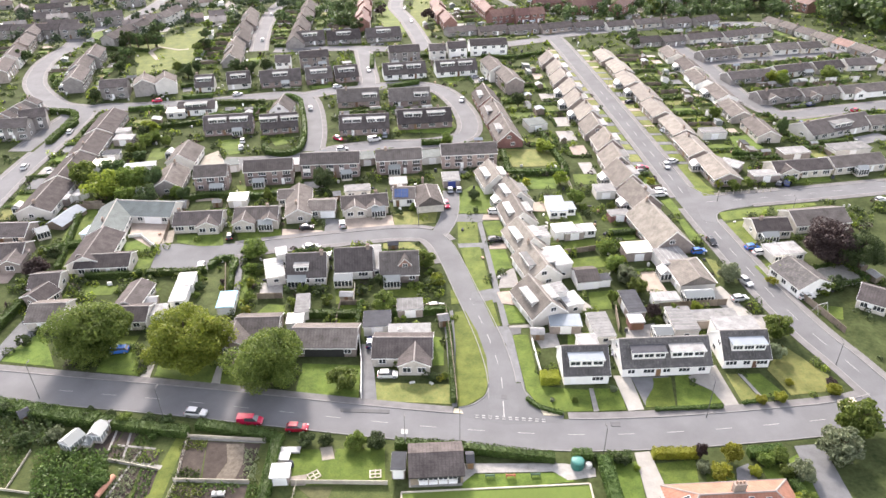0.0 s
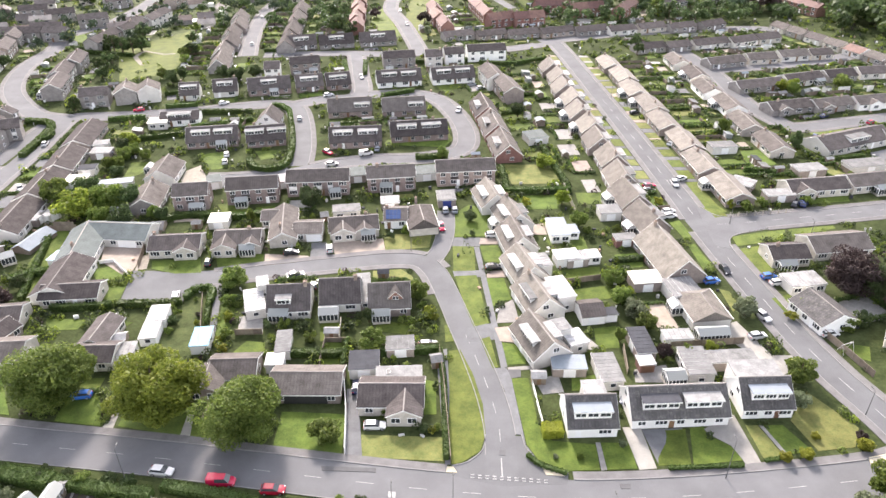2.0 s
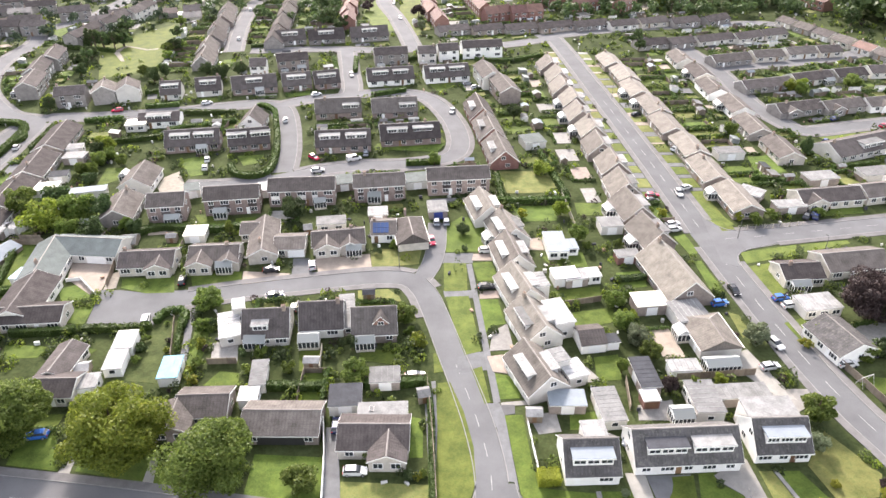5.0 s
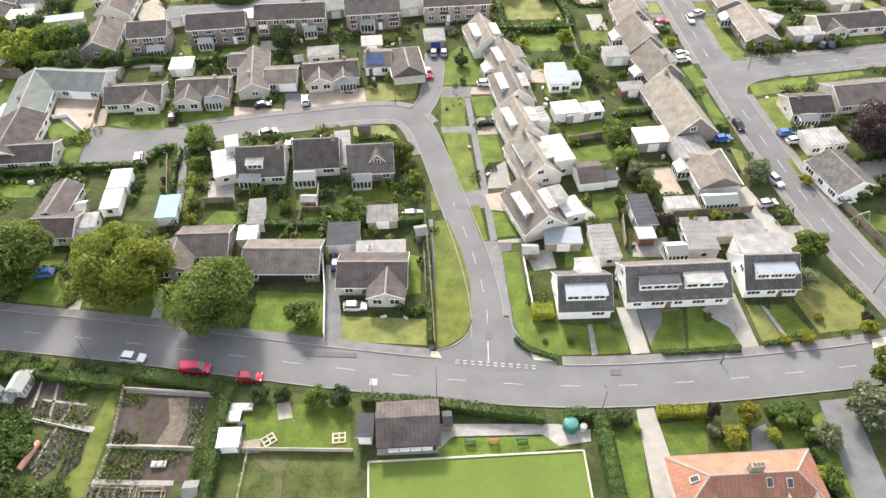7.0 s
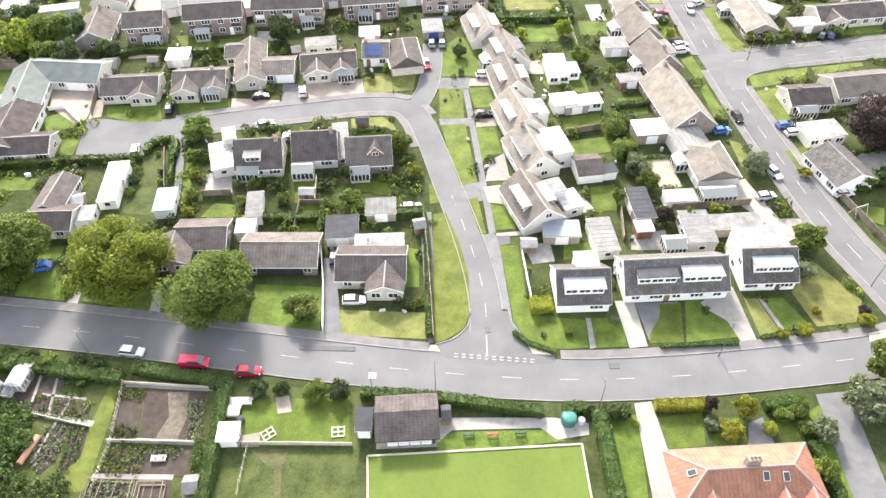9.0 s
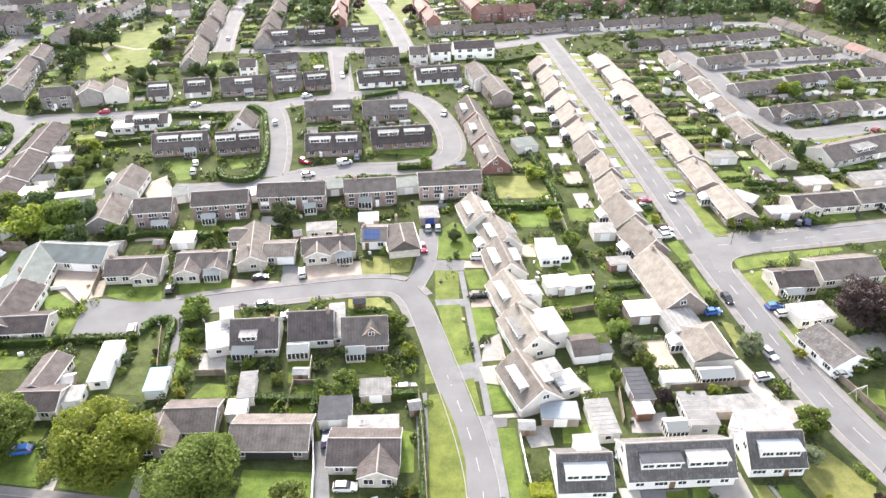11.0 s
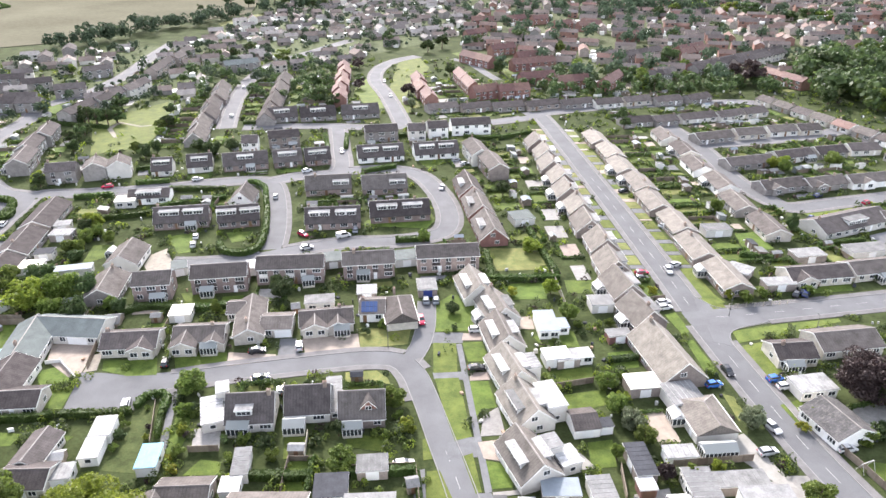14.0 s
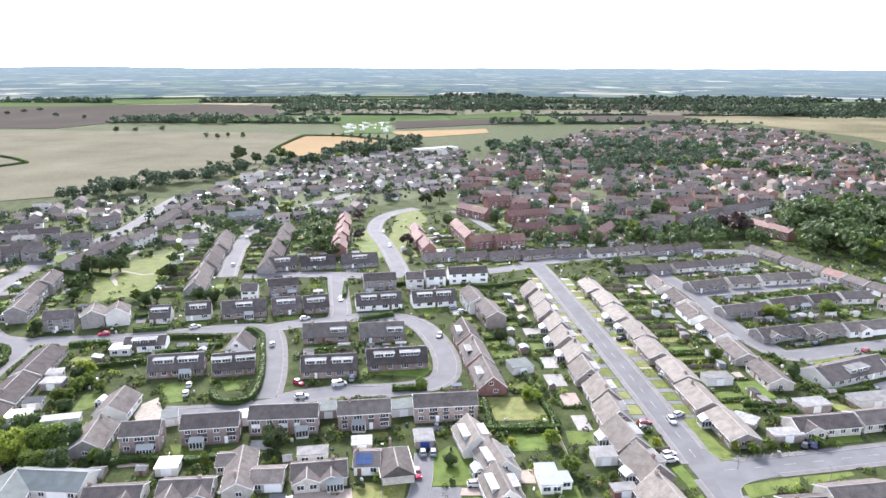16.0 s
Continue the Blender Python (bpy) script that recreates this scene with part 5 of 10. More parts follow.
house("bungalow", -96.6, 246.8, 8.2, 13.6, roof='dark', wall='white', dormer=[(0, 8, -1)])
house("chalet", 15.3, 251.9, -82.3, 15.5, roof='brown', wall='brick_red', dormer=[(0, 5.5, -1)])
house("chalet", 17.7, 234.1, -82.3, 15.5, roof='brown', wall='brick_red', dormer=[(0, 5.5, -1)])
house("chalet", 20.1, 216.2, -82.3, 15.5, roof='brown', wall='brick_red', dormer=[(0, 5.5, -1)])
house("semi", 20.4, 288.3, -78.1, 16.4, roof='brown', wall='brick')
house("semi", 25.9, 271.7, -78.1, 16.4, roof='brown', wall='brick')
house("semi", -136.2, 266.8, 13.0, 10.4, roof='dark', wall='brick_grey')
house("semi", -125.3, 270.4, 105.8, 9.0, roof='brown', wall='brick', span=8)
house("semi", -117.2, 272.5, 107.2, 9.0, roof='brown', wall='brick', span=8)
house("chalet", -101.4, 274.3, 9.3, 7.4, roof='dark', wall='brick', dormer=[(0, 6.0, -1)])
house("chalet", -88.3, 278.4, 11.8, 9.3, roof='dark', wall='brick', dormer=[(0, 6.0, -1)])
house("chalet", -71.1, 280.5, 13.3, 16.8, roof='dark', wall='brick_brown', dormer=[(0, 6.0, -1)])
house("chalet", -55.3, 283.8, 13.9, 11.0, roof='dark', wall='brick_brown', dormer=[(0, 7.0, -1)])
house("chalet", -43.8, 285.7, 15.8, 9.9, roof='dark', wall='brick_brown', dormer=[(0, 7.0, -1)])
house("chalet", -18.7, 289.3, 10.6, 18.4, roof='dark', wall='white', dormer=[(-4, 6.0, -1), (4, 6, -1)])
house("chalet", 3.8, 292.7, 11.2, 18.0, roof='dark', wall='white', dormer=[(-4, 6.0, -1), (4, 6, -1)])
house("semi", -73.4, 299.6, 6.2, 6.4, roof='dark', wall='white')
house("semi", -60.9, 306.9, 14.0, 12.8, roof='dark', wall='brick')
house("semi", -19.9, 314.3, 9.7, 14.1, roof='dark', wall='brick')
house("semi", -4.3, 315.8, 5.9, 7.5, roof='dark', wall='brick')
house("terrace", 4.7, 319.6, 10.9, 8.7, roof='dark', wall='white')
house("terrace", 19.7, 324.3, 8.1, 17.6, roof='dark', wall='white')
house("chalet", -69.2, 345.7, 15.6, 14.3, roof='dark', wall='brick', dormer=[(0, 7.0, -1)])
house("chalet", -52.3, 347.5, 13.4, 16.6, roof='dark', wall='brick', dormer=[(0, 7.0, -1)])
house("chalet", -32.4, 351.3, 12.9, 17.6, roof='dark', wall='brick', dormer=[(0, 7.0, -1)])
house("bungalow", 7.5, 359.9, 19.1, 15.8, roof='dark', wall='brick')
house("bungalow", 24.1, 360.8, 19.6, 15.6, roof='dark', wall='brick')
house("bungalow", 40.4, 362.2, 15.4, 15.7, roof='dark', wall='brick')
house("bungalow", 57.9, 365.3, 20.8, 18.1, roof='dark', wall='brick')
house("bungalow", 75.8, 367.9, 18.1, 17.4, roof='dark', wall='brick')
house("bungalow", -124.4, 229.0, -83.2, 20.4, roof='dark', wall='brick', span=9.5)
house("bungalow", -121.7, 208.0, -82.4, 16.6, roof='dark', wall='brick', span=9.5)
house("bungalow", -119.6, 189.1, -85.0, 17.8, roof='dark', wall='brick', span=9.5)
house("bungalow", -117.8, 169.4, -85.4, 18.5, roof='dark', wall='brick', span=9.5)
house("bungalow", -118.8, 150.6, 1.9, 11.9, roof='dark', wall='brick', span=8)
house("bungalow", -114.0, 139.5, 6.1, 11.2, roof='dark', wall='brick', span=8.5, wings=[(4, 5, 3)])
house("bungalow", -96.3, 126.0, 7.5, 6.6, roof='dark', wall='stone', span=7)
house("bungalow", -95.1, 120.1, 68.9, 5.4, roof='dark', wall='brick', span=6)
house("semi", -157.5, 279.3, 102.2, 16.9, roof='dark', wall='brick')
house("semi", -162.8, 296.1, 102.2, 16.9, roof='dark', wall='brick')
house("semi", -164.9, 313.6, 102.2, 16.9, roof='dark', wall='brick')
house("terrace", -168.2, 345.2, 76.9, 10.8, roof='dark', wall='brick')
house("terrace", -167.0, 356.7, 76.9, 10.8, roof='dark', wall='brick')
house("terrace", -163.0, 367.5, 76.9, 10.8, roof='dark', wall='brick')
house("terrace", -161.8, 379.0, 76.9, 10.8, roof='dark', wall='brick')
house("terrace", -157.8, 389.8, 76.9, 10.8, roof='dark', wall='brick')
house("terrace", -156.6, 401.2, 76.9, 10.8, roof='dark', wall='brick')
house("semi", -160.6, 437.3, 87.7, 16.2, roof='dark', wall='brick')
house("semi", -161.3, 455.0, 87.7, 16.2, roof='dark', wall='brick')
house("semi", -159.2, 472.6, 87.7, 16.2, roof='dark', wall='brick')
house("semi", -159.9, 490.3, 87.7, 16.2, roof='dark', wall='brick')
house("chalet", -99.8, 312.8, 97.1, 15.3, roof='brown', wall='brick')
house("chalet", -103.1, 329.3, 97.1, 15.3, roof='brown', wall='brick')
house("chalet", -104.0, 346.2, 97.1, 15.3, roof='brown', wall='brick')
house("chalet", -107.3, 362.8, 97.1, 15.3, roof='brown', wall='brick')
house("chalet", -108.1, 379.6, 97.1, 15.3, roof='brown', wall='brick')
house("chalet", -111.4, 396.2, 97.1, 15.3, roof='brown', wall='brick')
house("chalet", -75.8, 345.9, 94.4, 19.9, roof='brown', wall='brick')
house("chalet", -77.5, 368.8, 94.4, 19.9, roof='brown', wall='brick')
house("chalet", -79.3, 391.7, 94.4, 19.9, roof='brown', wall='brick')
house("chalet", -81.1, 414.5, 94.4, 19.9, roof='brown', wall='brick')
house("terrace", -114.0, 452.5, 28.2, 20.7, roof='slate', wall='brick_grey')
house("semi", -233.3, 414.1, 17.5, 15.0, roof='dark', wall='brick_grey')
house("semi", -213.9, 404.3, 25.0, 15.0, roof='dark', wall='brick_grey')
house("semi", -189.9, 391.7, 22.2, 15.0, roof='dark', wall='brick_grey')
house("semi", -194.5, 436.4, 37.4, 15.0, roof='dark', wall='brick_grey')
house("semi", -205.9, 372.7, 10.1, 15.0, roof='dark', wall='brick_grey')
house("semi", -243.7, 475.3, 110.8, 15.0, roof='dark', wall='brick_grey')
house("semi", -239.7, 500.2, 109.2, 15.0, roof='dark', wall='brick_grey')
house("semi", -197.1, 293.3, 105.8, 18.0, roof='dark', wall='brick')
house("semi", -203.1, 314.5, 105.8, 18.0, roof='dark', wall='brick')
house("semi", -209.1, 335.7, 105.8, 18.0, roof='dark', wall='brick')
house("semi", -215.1, 356.8, 105.8, 18.0, roof='dark', wall='brick')
house("bungalow", -166.9, 229.9, 83.9, 3.6, roof='dark', wall='brick')
house("bungalow", -166.1, 237.4, 83.9, 3.6, roof='dark', wall='brick')
house("bungalow", -165.3, 245.0, 83.9, 3.6, roof='dark', wall='brick')
house("bungalow", -164.5, 252.5, 83.9, 3.6, roof='dark', wall='brick')
house("cottage", -44.4, 373.5, 93.8, 13.1, roof='red', wall='brick_red')
house("cottage", -46.5, 387.2, 93.8, 13.1, roof='red', wall='brick_red')
house("cottage", -46.2, 401.1, 93.8, 13.1, roof='red', wall='brick_red')
house("cottage", -48.3, 414.9, 93.8, 13.1, roof='red', wall='brick_red')
house("cottage", -48.1, 428.8, 93.8, 13.1, roof='red', wall='brick_red')
house("cottage", -50.2, 442.5, 93.8, 13.1, roof='red', wall='brick_red')
house("cottage", 1.2, 374.7, 99.5, 16.7, roof='red', wall='brick_red')
house("cottage", -2.9, 392.0, 99.5, 16.7, roof='red', wall='brick_red')
house("cottage", -4.6, 409.6, 99.5, 16.7, roof='red', wall='brick_red')
house("cottage", 23.8, 399.4, 100.6, 18.6, roof='red', wall='brick_red')
house("cottage", 20.2, 418.7, 100.6, 18.6, roof='red', wall='brick_red')
house("cottage", 27.2, 382.9, 24.1, 7.2, roof='red', wall='brick_red')
house("cottage", 34.1, 386.1, 24.1, 7.2, roof='red', wall='brick_red')
house("cottage", 41.7, 385.0, 16.4, 8.3, roof='red', wall='brick_red')
house("cottage", 50.1, 387.4, 16.4, 8.3, roof='red', wall='brick_red')
house("cottage", 57.3, 414.1, 15.5, 10.2, roof='red', wall='brick_red')
house("cottage", 67.5, 417.0, 15.5, 10.2, roof='red', wall='brick_red')
house("cottage", 76.2, 405.5, 16.3, 9.3, roof='red', wall='brick_red')
house("cottage", 85.6, 408.3, 16.3, 9.3, roof='red', wall='brick_red')
house("cottage", 58.3, 452.2, 19.9, 14.4, roof='red', wall='brick_red')
house("cottage", 72.2, 457.2, 19.9, 14.4, roof='red', wall='brick_red')
house("cottage", 27.6, 472.9, -51.5, 13.6, roof='red', wall='brick_red')
house("cottage", 36.4, 461.9, -51.5, 13.6, roof='red', wall='brick_red')
house("cottage", 103.4, 409.7, 58.3, 26.2, roof='red', wall='brick_red')
house("terrace", 131.3, 476.4, 38.5, 12.0, roof='dark', wall='brick')
house("terrace", 140.9, 484.1, 38.5, 12.0, roof='dark', wall='brick')
house("terrace", 150.4, 491.7, 38.5, 12.0, roof='dark', wall='brick')
house("terrace", 128.4, 419.5, 16.6, 4.8, roof='dark', wall='brick')
house("terrace", 133.3, 420.9, 16.6, 4.8, roof='dark', wall='brick')
house("terrace", 138.1, 422.4, 16.6, 4.8, roof='dark', wall='brick')
house("terrace", 163.9, 438.1, 38.3, 14.7, roof='dark', wall='brick')
house("terrace", 175.7, 447.4, 38.3, 14.7, roof='dark', wall='brick')
house("terrace", 187.5, 456.7, 38.3, 14.7, roof='dark', wall='brick')
house("terrace", 196.9, 456.9, 37.8, 19.2, roof='dark', wall='brick')
house("terrace", 212.3, 468.9, 37.8, 19.2, roof='dark', wall='brick')
house("terrace", 227.8, 480.9, 37.8, 19.2, roof='dark', wall='brick')
house("terrace", 201.5, 421.4, -69.0, 15.2, roof='red', wall='brick_red')
house("terrace", 207.1, 406.8, -69.0, 15.2, roof='red', wall='brick_red')
house("bungalow", 44.0, 60.05, 2.8, 20.2, span=8.2, pitch=31, roof='orange', wall='render', hips='lr', wings=[(-5.6, 3.4, 2.6), (4.4, 3.2, 2.6), (8.2, 3.0, 2.6)])
house("cottage", 40.9, 620.0, 0.1, 9.1, roof='red', wall='brick_red')
house("cottage", 50.4, 620.0, 0.1, 9.1, roof='red', wall='brick_red')
house("cottage", 68.9, 625.2, 22.0, 9.0, roof='red', wall='brick_red')
house("cottage", 77.7, 628.7, 22.0, 9.0, roof='red', wall='brick_red')
house("cottage", 93.9, 627.0, 26.4, 15.6, roof='red', wall='brick_red')
house("cottage", 108.7, 600.5, 23.7, 15.8, roof='red', wall='brick_red')
house("cottage", 124.2, 593.5, 25.1, 10.8, roof='red', wall='brick_red')
house("cottage", 134.4, 598.3, 25.1, 10.8, roof='red', wall='brick_red')
house("cottage", 31.9, 556.3, 36.5, 9.0, roof='red', wall='brick_red')
house("cottage", 39.5, 562.0, 36.5, 9.0, roof='red', wall='brick_red')
house("cottage", 46.1, 497.8, 27.7, 9.2, roof='red', wall='brick_red')
house("cottage", 54.7, 502.3, 27.7, 9.2, roof='red', wall='brick_red')
house("cottage", 61.3, 472.8, 23.7, 9.6, roof='red', wall='brick_red')
house("cottage", 70.6, 476.8, 23.7, 9.6, roof='red', wall='brick_red')
house("cottage", 148.6, 547.0, 27.5, 17.2, roof='red', wall='brick_red')
house("cottage", 172.5, 494.8, 35.8, 12.9, roof='red', wall='brick_red')
house("cottage", 183.4, 502.6, 35.8, 12.9, roof='red', wall='brick_red')
house("semi", -152.6, 232.7, 23.0, 8.5, roof='dark', wall='brick_grey')
house("semi", -154.9, 222.9, 10.3, 10.8, roof='dark', wall='brick_grey')
house("terrace", -234.7, 363.0, 0.2, 11.9, roof='dark', wall='brick_grey')
house("terrace", -222.0, 363.1, 0.2, 11.9, roof='dark', wall='brick_grey')
house("terrace", -209.3, 363.1, 0.2, 11.9, roof='dark', wall='brick_grey')
house("terrace", -196.6, 363.2, 0.2, 11.9, roof='dark', wall='brick_grey')
house("terrace", 166.2, 445.0, 34.7, 19.0, roof='dark', wall='brick_red')
house("terrace", 182.1, 456.1, 34.7, 19.0, roof='dark', wall='brick_red')
house("terrace", 198.0, 467.1, 34.7, 19.0, roof='dark', wall='brick_red')
house("terrace", 214.0, 478.1, 34.7, 19.0, roof='dark', wall='brick_red')
house("terrace", 229.9, 489.1, 34.7, 19.0, roof='dark', wall='brick_red')
house("terrace", 136.9, 481.7, 27.2, 12.7, roof='dark', wall='brick_grey')
house("terrace", 148.6, 487.7, 27.2, 12.7, roof='dark', wall='brick_grey')
house("cottage", 170.2, 483.6, 33.9, 13.9, roof='red', wall='brick_red')
house("cottage", 182.6, 491.9, 33.9, 13.9, roof='red', wall='brick_red')
house("terrace", 138.5, 428.5, 13.2, 13.4, roof='brown', wall='brick_red')

# ---- the plan: garages, extensions and sheds ----
outbuilding("flat_extension", -9.0, 105.1, 2.0, 8.7, 4.0, 2.7, roof='felt')
outbuilding("garage", -16.2, 109.3, 3.6, 5.8, 5.6, 2.6, roof='dark_felt')
outbuilding("flat_extension", 27.4, 98.4, 3.3, 3.8, 3.4, 5.0, roof='white')
outbuilding("flat_extension", 49.7, 108.0, -88.7, 8.1, 5.0, 3.0, roof='white')
outbuilding("garage", 32.0, 106.7, -85.2, 8.3, 4.2, 2.5, roof='felt')
outbuilding("garage", 24.6, 108.4, -0.8, 6.6, 4.0, 2.4, roof='metal')
outbuilding("garage", 40.6, 115.0, -86.0, 8.2, 3.8, 2.6, roof='dark_felt')
outbuilding("garage", 40.1, 109.0, 4.0, 3.0, 2.8, 2.3, roof='bright', door="brown", wall="brick_red")
outbuilding("garage", 57.4, 109.8, 3.7, 9.5, 3.6, 2.5, roof='felt')
outbuilding("shed", 18.3, 105.5, -0.8, 2.8, 2.4, 2.3, roof='felt')
outbuilding("conservatory", 44.7, 104.6, 3.7, 3.7, 3.4, 2.6)
outbuilding("flat_extension", -43.0, 130.3, -73.5, 8.5, 4.2, 2.6, roof='white')
outbuilding("flat_extension", -42.1, 135.5, -74.9, 3.6, 2.4, 4.2, roof='white')
outbuilding("conservatory", -36.6, 125.9, -0.9, 4.3, 3.0, 2.5)
outbuilding("conservatory", -25.7, 126.3, 3.9, 4.2, 3.2, 2.5)
outbuilding("garage", -18.7, 135.1, -82.4, 11.7, 3.0, 2.4, roof='felt')
outbuilding("flat_extension", -27.2, 173.7, 7.2, 7.4, 4.2, 2.7, roof='white')
outbuilding("garage", 0.6, 181.3, 5.4, 5.0, 6.0, 2.6, roof='felt', door='blue')
outbuilding("flat_extension", -96.3, 149.7, 80.8, 4.4, 3.4, 2.6, roof='blue_panel')
outbuilding("flat_extension", 26.2, 131.9, -76.0, 8.2, 4.2, 4.4, roof='white')
outbuilding("flat_extension", 24.0, 117.9, -71.5, 3.8, 3.6, 4.4, roof='white')
outbuilding("flat_extension", 27.0, 115.9, -70.7, 4.8, 4.0, 2.8, roof='white')
outbuilding("flat_extension", 23.7, 143.8, -77.2, 5.4, 3.0, 4.2, roof='white')
outbuilding("flat_extension", 30.1, 162.6, 3.0, 4.8, 9.2, 2.6, roof='metal', wall="white")
outbuilding("flat_extension", 33.9, 162.0, 5.0, 2.6, 4.4, 2.2, roof='metal', wall="white")
outbuilding("garage", 30.3, 148.8, 9.0, 5.8, 4.4, 2.6, roof='bright', wall="white")
outbuilding("flat_extension", 36.0, 149.2, 8.0, 4.9, 3.6, 2.3, roof='bright', wall="white")
outbuilding("garage", 32.1, 126.4, 8.0, 5.2, 6.2, 2.3, roof='brown', wall="white", pitched=True)
outbuilding("garage", 36.4, 125.5, 8.0, 2.6, 2.6, 2.2, roof='dark_felt', wall="white")
outbuilding("garage", 46.8, 157.4, 8.0, 5.5, 3.2, 2.4, roof='felt', wall="brick_red")
outbuilding("garage", 45.7, 172.2, 4.3, 5.7, 5.0, 2.6, roof='felt')
outbuilding("garage", 47.2, 138.1, 5.7, 6.8, 5.0, 2.8, roof='cream')
outbuilding("flat_extension", 54.5, 133.7, 10.2, 6.9, 7.0, 3.0, roof='white')
outbuilding("conservatory", 56.4, 118.0, 4.9, 6.6, 3.2, 2.6)
outbuilding("garage", 48.7, 117.0, 3.0, 5.8, 3.2, 2.4, roof='felt', wall="white")
outbuilding("flat_extension", 83.8, 137.0, 8.5, 8.4, 5.5, 2.6, roof='white')
outbuilding("garage", 96.6, 181.7, 4.8, 8.3, 4.0, 2.5, roof='felt')
outbuilding("garage", 112.7, 198.5, 8.4, 9.1, 5.0, 2.6, roof='felt')
outbuilding("garage", 132.0, 201.5, 9.2, 12.9, 5.5, 2.6, roof='felt')
outbuilding("garage", 88.8, 189.0, -40.7, 6.3, 5.5, 2.6, roof='white')
outbuilding("garage", 92.2, 216.5, 5.0, 8.4, 5.0, 2.6, roof='white')
outbuilding("conservatory", -75.7, 180.0, -0.9, 3.0, 3.0, 2.6)
outbuilding("conservatory", -17.0, 188.2, -0.8, 3.6, 3.0, 2.8)
outbuilding("conservatory", -31.9, 185.2, 10.6, 3.2, 2.6, 2.6)
outbuilding("garage", -69.7, 193.4, 18.6, 4.1, 5.0, 2.6, roof='slate')
outbuilding("garage", -49.1, 193.4, 12.5, 3.0, 5.0, 2.6, roof='white')
outbuilding("garage", -26.8, 197.8, 11.4, 5.0, 6.0, 2.6, roof='slate')
outbuilding("garage", -5.7, 198.7, 11.3, 6.8, 6.0, 2.6, roof='slate')
outbuilding("flat_extension", -103.3, 242.0, 8.2, 6.5, 5.0, 2.8, roof='cream')
outbuilding("garage", 31.5, 226.6, 14.5, 6.9, 7.0, 2.6, roof='slate')
outbuilding("garage", -113.0, 215.8, 3.1, 6.4, 4.5, 2.5, roof='white')
outbuilding("garage", -115.9, 222.5, 12.1, 4.6, 4.0, 2.5, roof='felt')
outbuilding("garage", -112.1, 194.5, 6.2, 6.7, 5.0, 2.5, roof='cream')
outbuilding("garage", -112.0, 202.7, 9.4, 5.0, 4.0, 2.5, roof='dark_felt')
outbuilding("garage", -112.9, 171.3, 86.7, 5.2, 3.2, 2.4, roof='white')
outbuilding("garage", -109.9, 173.1, 69.7, 4.0, 3.2, 2.4, roof='white')
outbuilding("shed", -107.8, 159.7, 76.6, 10.2, 5.5, 2.6, roof='metal')
outbuilding("conservatory", -109.9, 150.6, 36.1, 3.1, 3.5, 2.6)
pavilion(-3.1, 69.7, 3.0, 8.8, 6.6)
outbuilding("garage", -9.4, 69.4, -0.6, 2.2, 3.6, 2.5, roof='dark_felt')
outbuilding("garage", -29.2, 67.8, 2.0, 2.9, 2.8, 2.2, roof='bright')
# stands in for a long greenhouse, built from the garage form
outbuilding("garage", -99.8, 192.6, 13.0, 11.0, 3.4, 2.3, roof='metal')
outbuilding("shed", 2.7, 70.8, 3.9, 1.2, 2.4, 2.2, roof='dark_felt')
outbuilding("shed", -33.0, 60.1, 4.9, 1.9, 2.6, 2.2, roof='felt')
outbuilding("greenhouse", -64.1, 77.7, -95.7, 3.1, 2.6, 2.2)
outbuilding("shed", -63.5, 79.2, 6.4, 1.7, 2.6, 2.1, roof='felt')
outbuilding("garage", -51.2, 117.4, 5.0, 3.6, 6.2, 2.4, roof='blue', wall="white")
outbuilding("garage", -33.6, 115.7, -84.0, 7.0, 2.9, 2.4, roof='felt')
outbuilding("garage", -34.3, 110.1, 3.0, 3.4, 3.6, 2.3, roof='bright', wall="white")
outbuilding("garage", -61.5, 169.3, 4.6, 5.2, 5.0, 2.4, roof='cream')
outbuilding("garage", -63.2, 125.9, -84.0, 5.5, 3.8, 2.4, roof='bright', wall="white")
outbuilding("garage", -62.9, 119.9, -84.0, 5.7, 3.4, 2.3, roof='bright', wall="white")
# this shed stands in for a stretched white awning
outbuilding("shed", -69.0, 118.6, 10.0, 2.6, 2.8, 2.2, roof='bright')
outbuilding("garage", -9.3, 114.9, 4.0, 5.6, 4.2, 2.4, roof='felt')
outbuilding("shed", -77.8, 167.0, 7.0, 3.6, 5.0, 2.4, roof='felt')
outbuilding("garage", 32.6, 148.3, 10.8, 5.3, 4.0, 2.4, roof='white')
outbuilding("shed", -33.2, 171.9, 13.5, 2.1, 3.0, 2.4, roof='felt')
outbuilding("garage", -15.4, 179.1, 5.2, 5.0, 4.5, 2.4, roof='white')
outbuilding("shed", -1.8, 110.6, 11.3, 2.2, 2.6, 2.4, roof='felt')
outbuilding("garage", -66.0, 113.6, 7.8, 4.2, 4.0, 2.4, roof='felt')
outbuilding("shed", -80.0, 82.4, 41.8, 1.7, 2.6, 2.3, roof='dark_felt')
outbuilding("greenhouse", -67.9, 75.7, 65.2, 3.4, 2.8, 2.2)
outbuilding("greenhouse", -65.3, 76.4, 84.7, 2.7, 1.4, 1.2)
# a long white warehouse far off, built from the garage form
outbuilding("garage", 10.3, 824.2, 32.7, 54.4, 14.0, 5.5, roof='white')

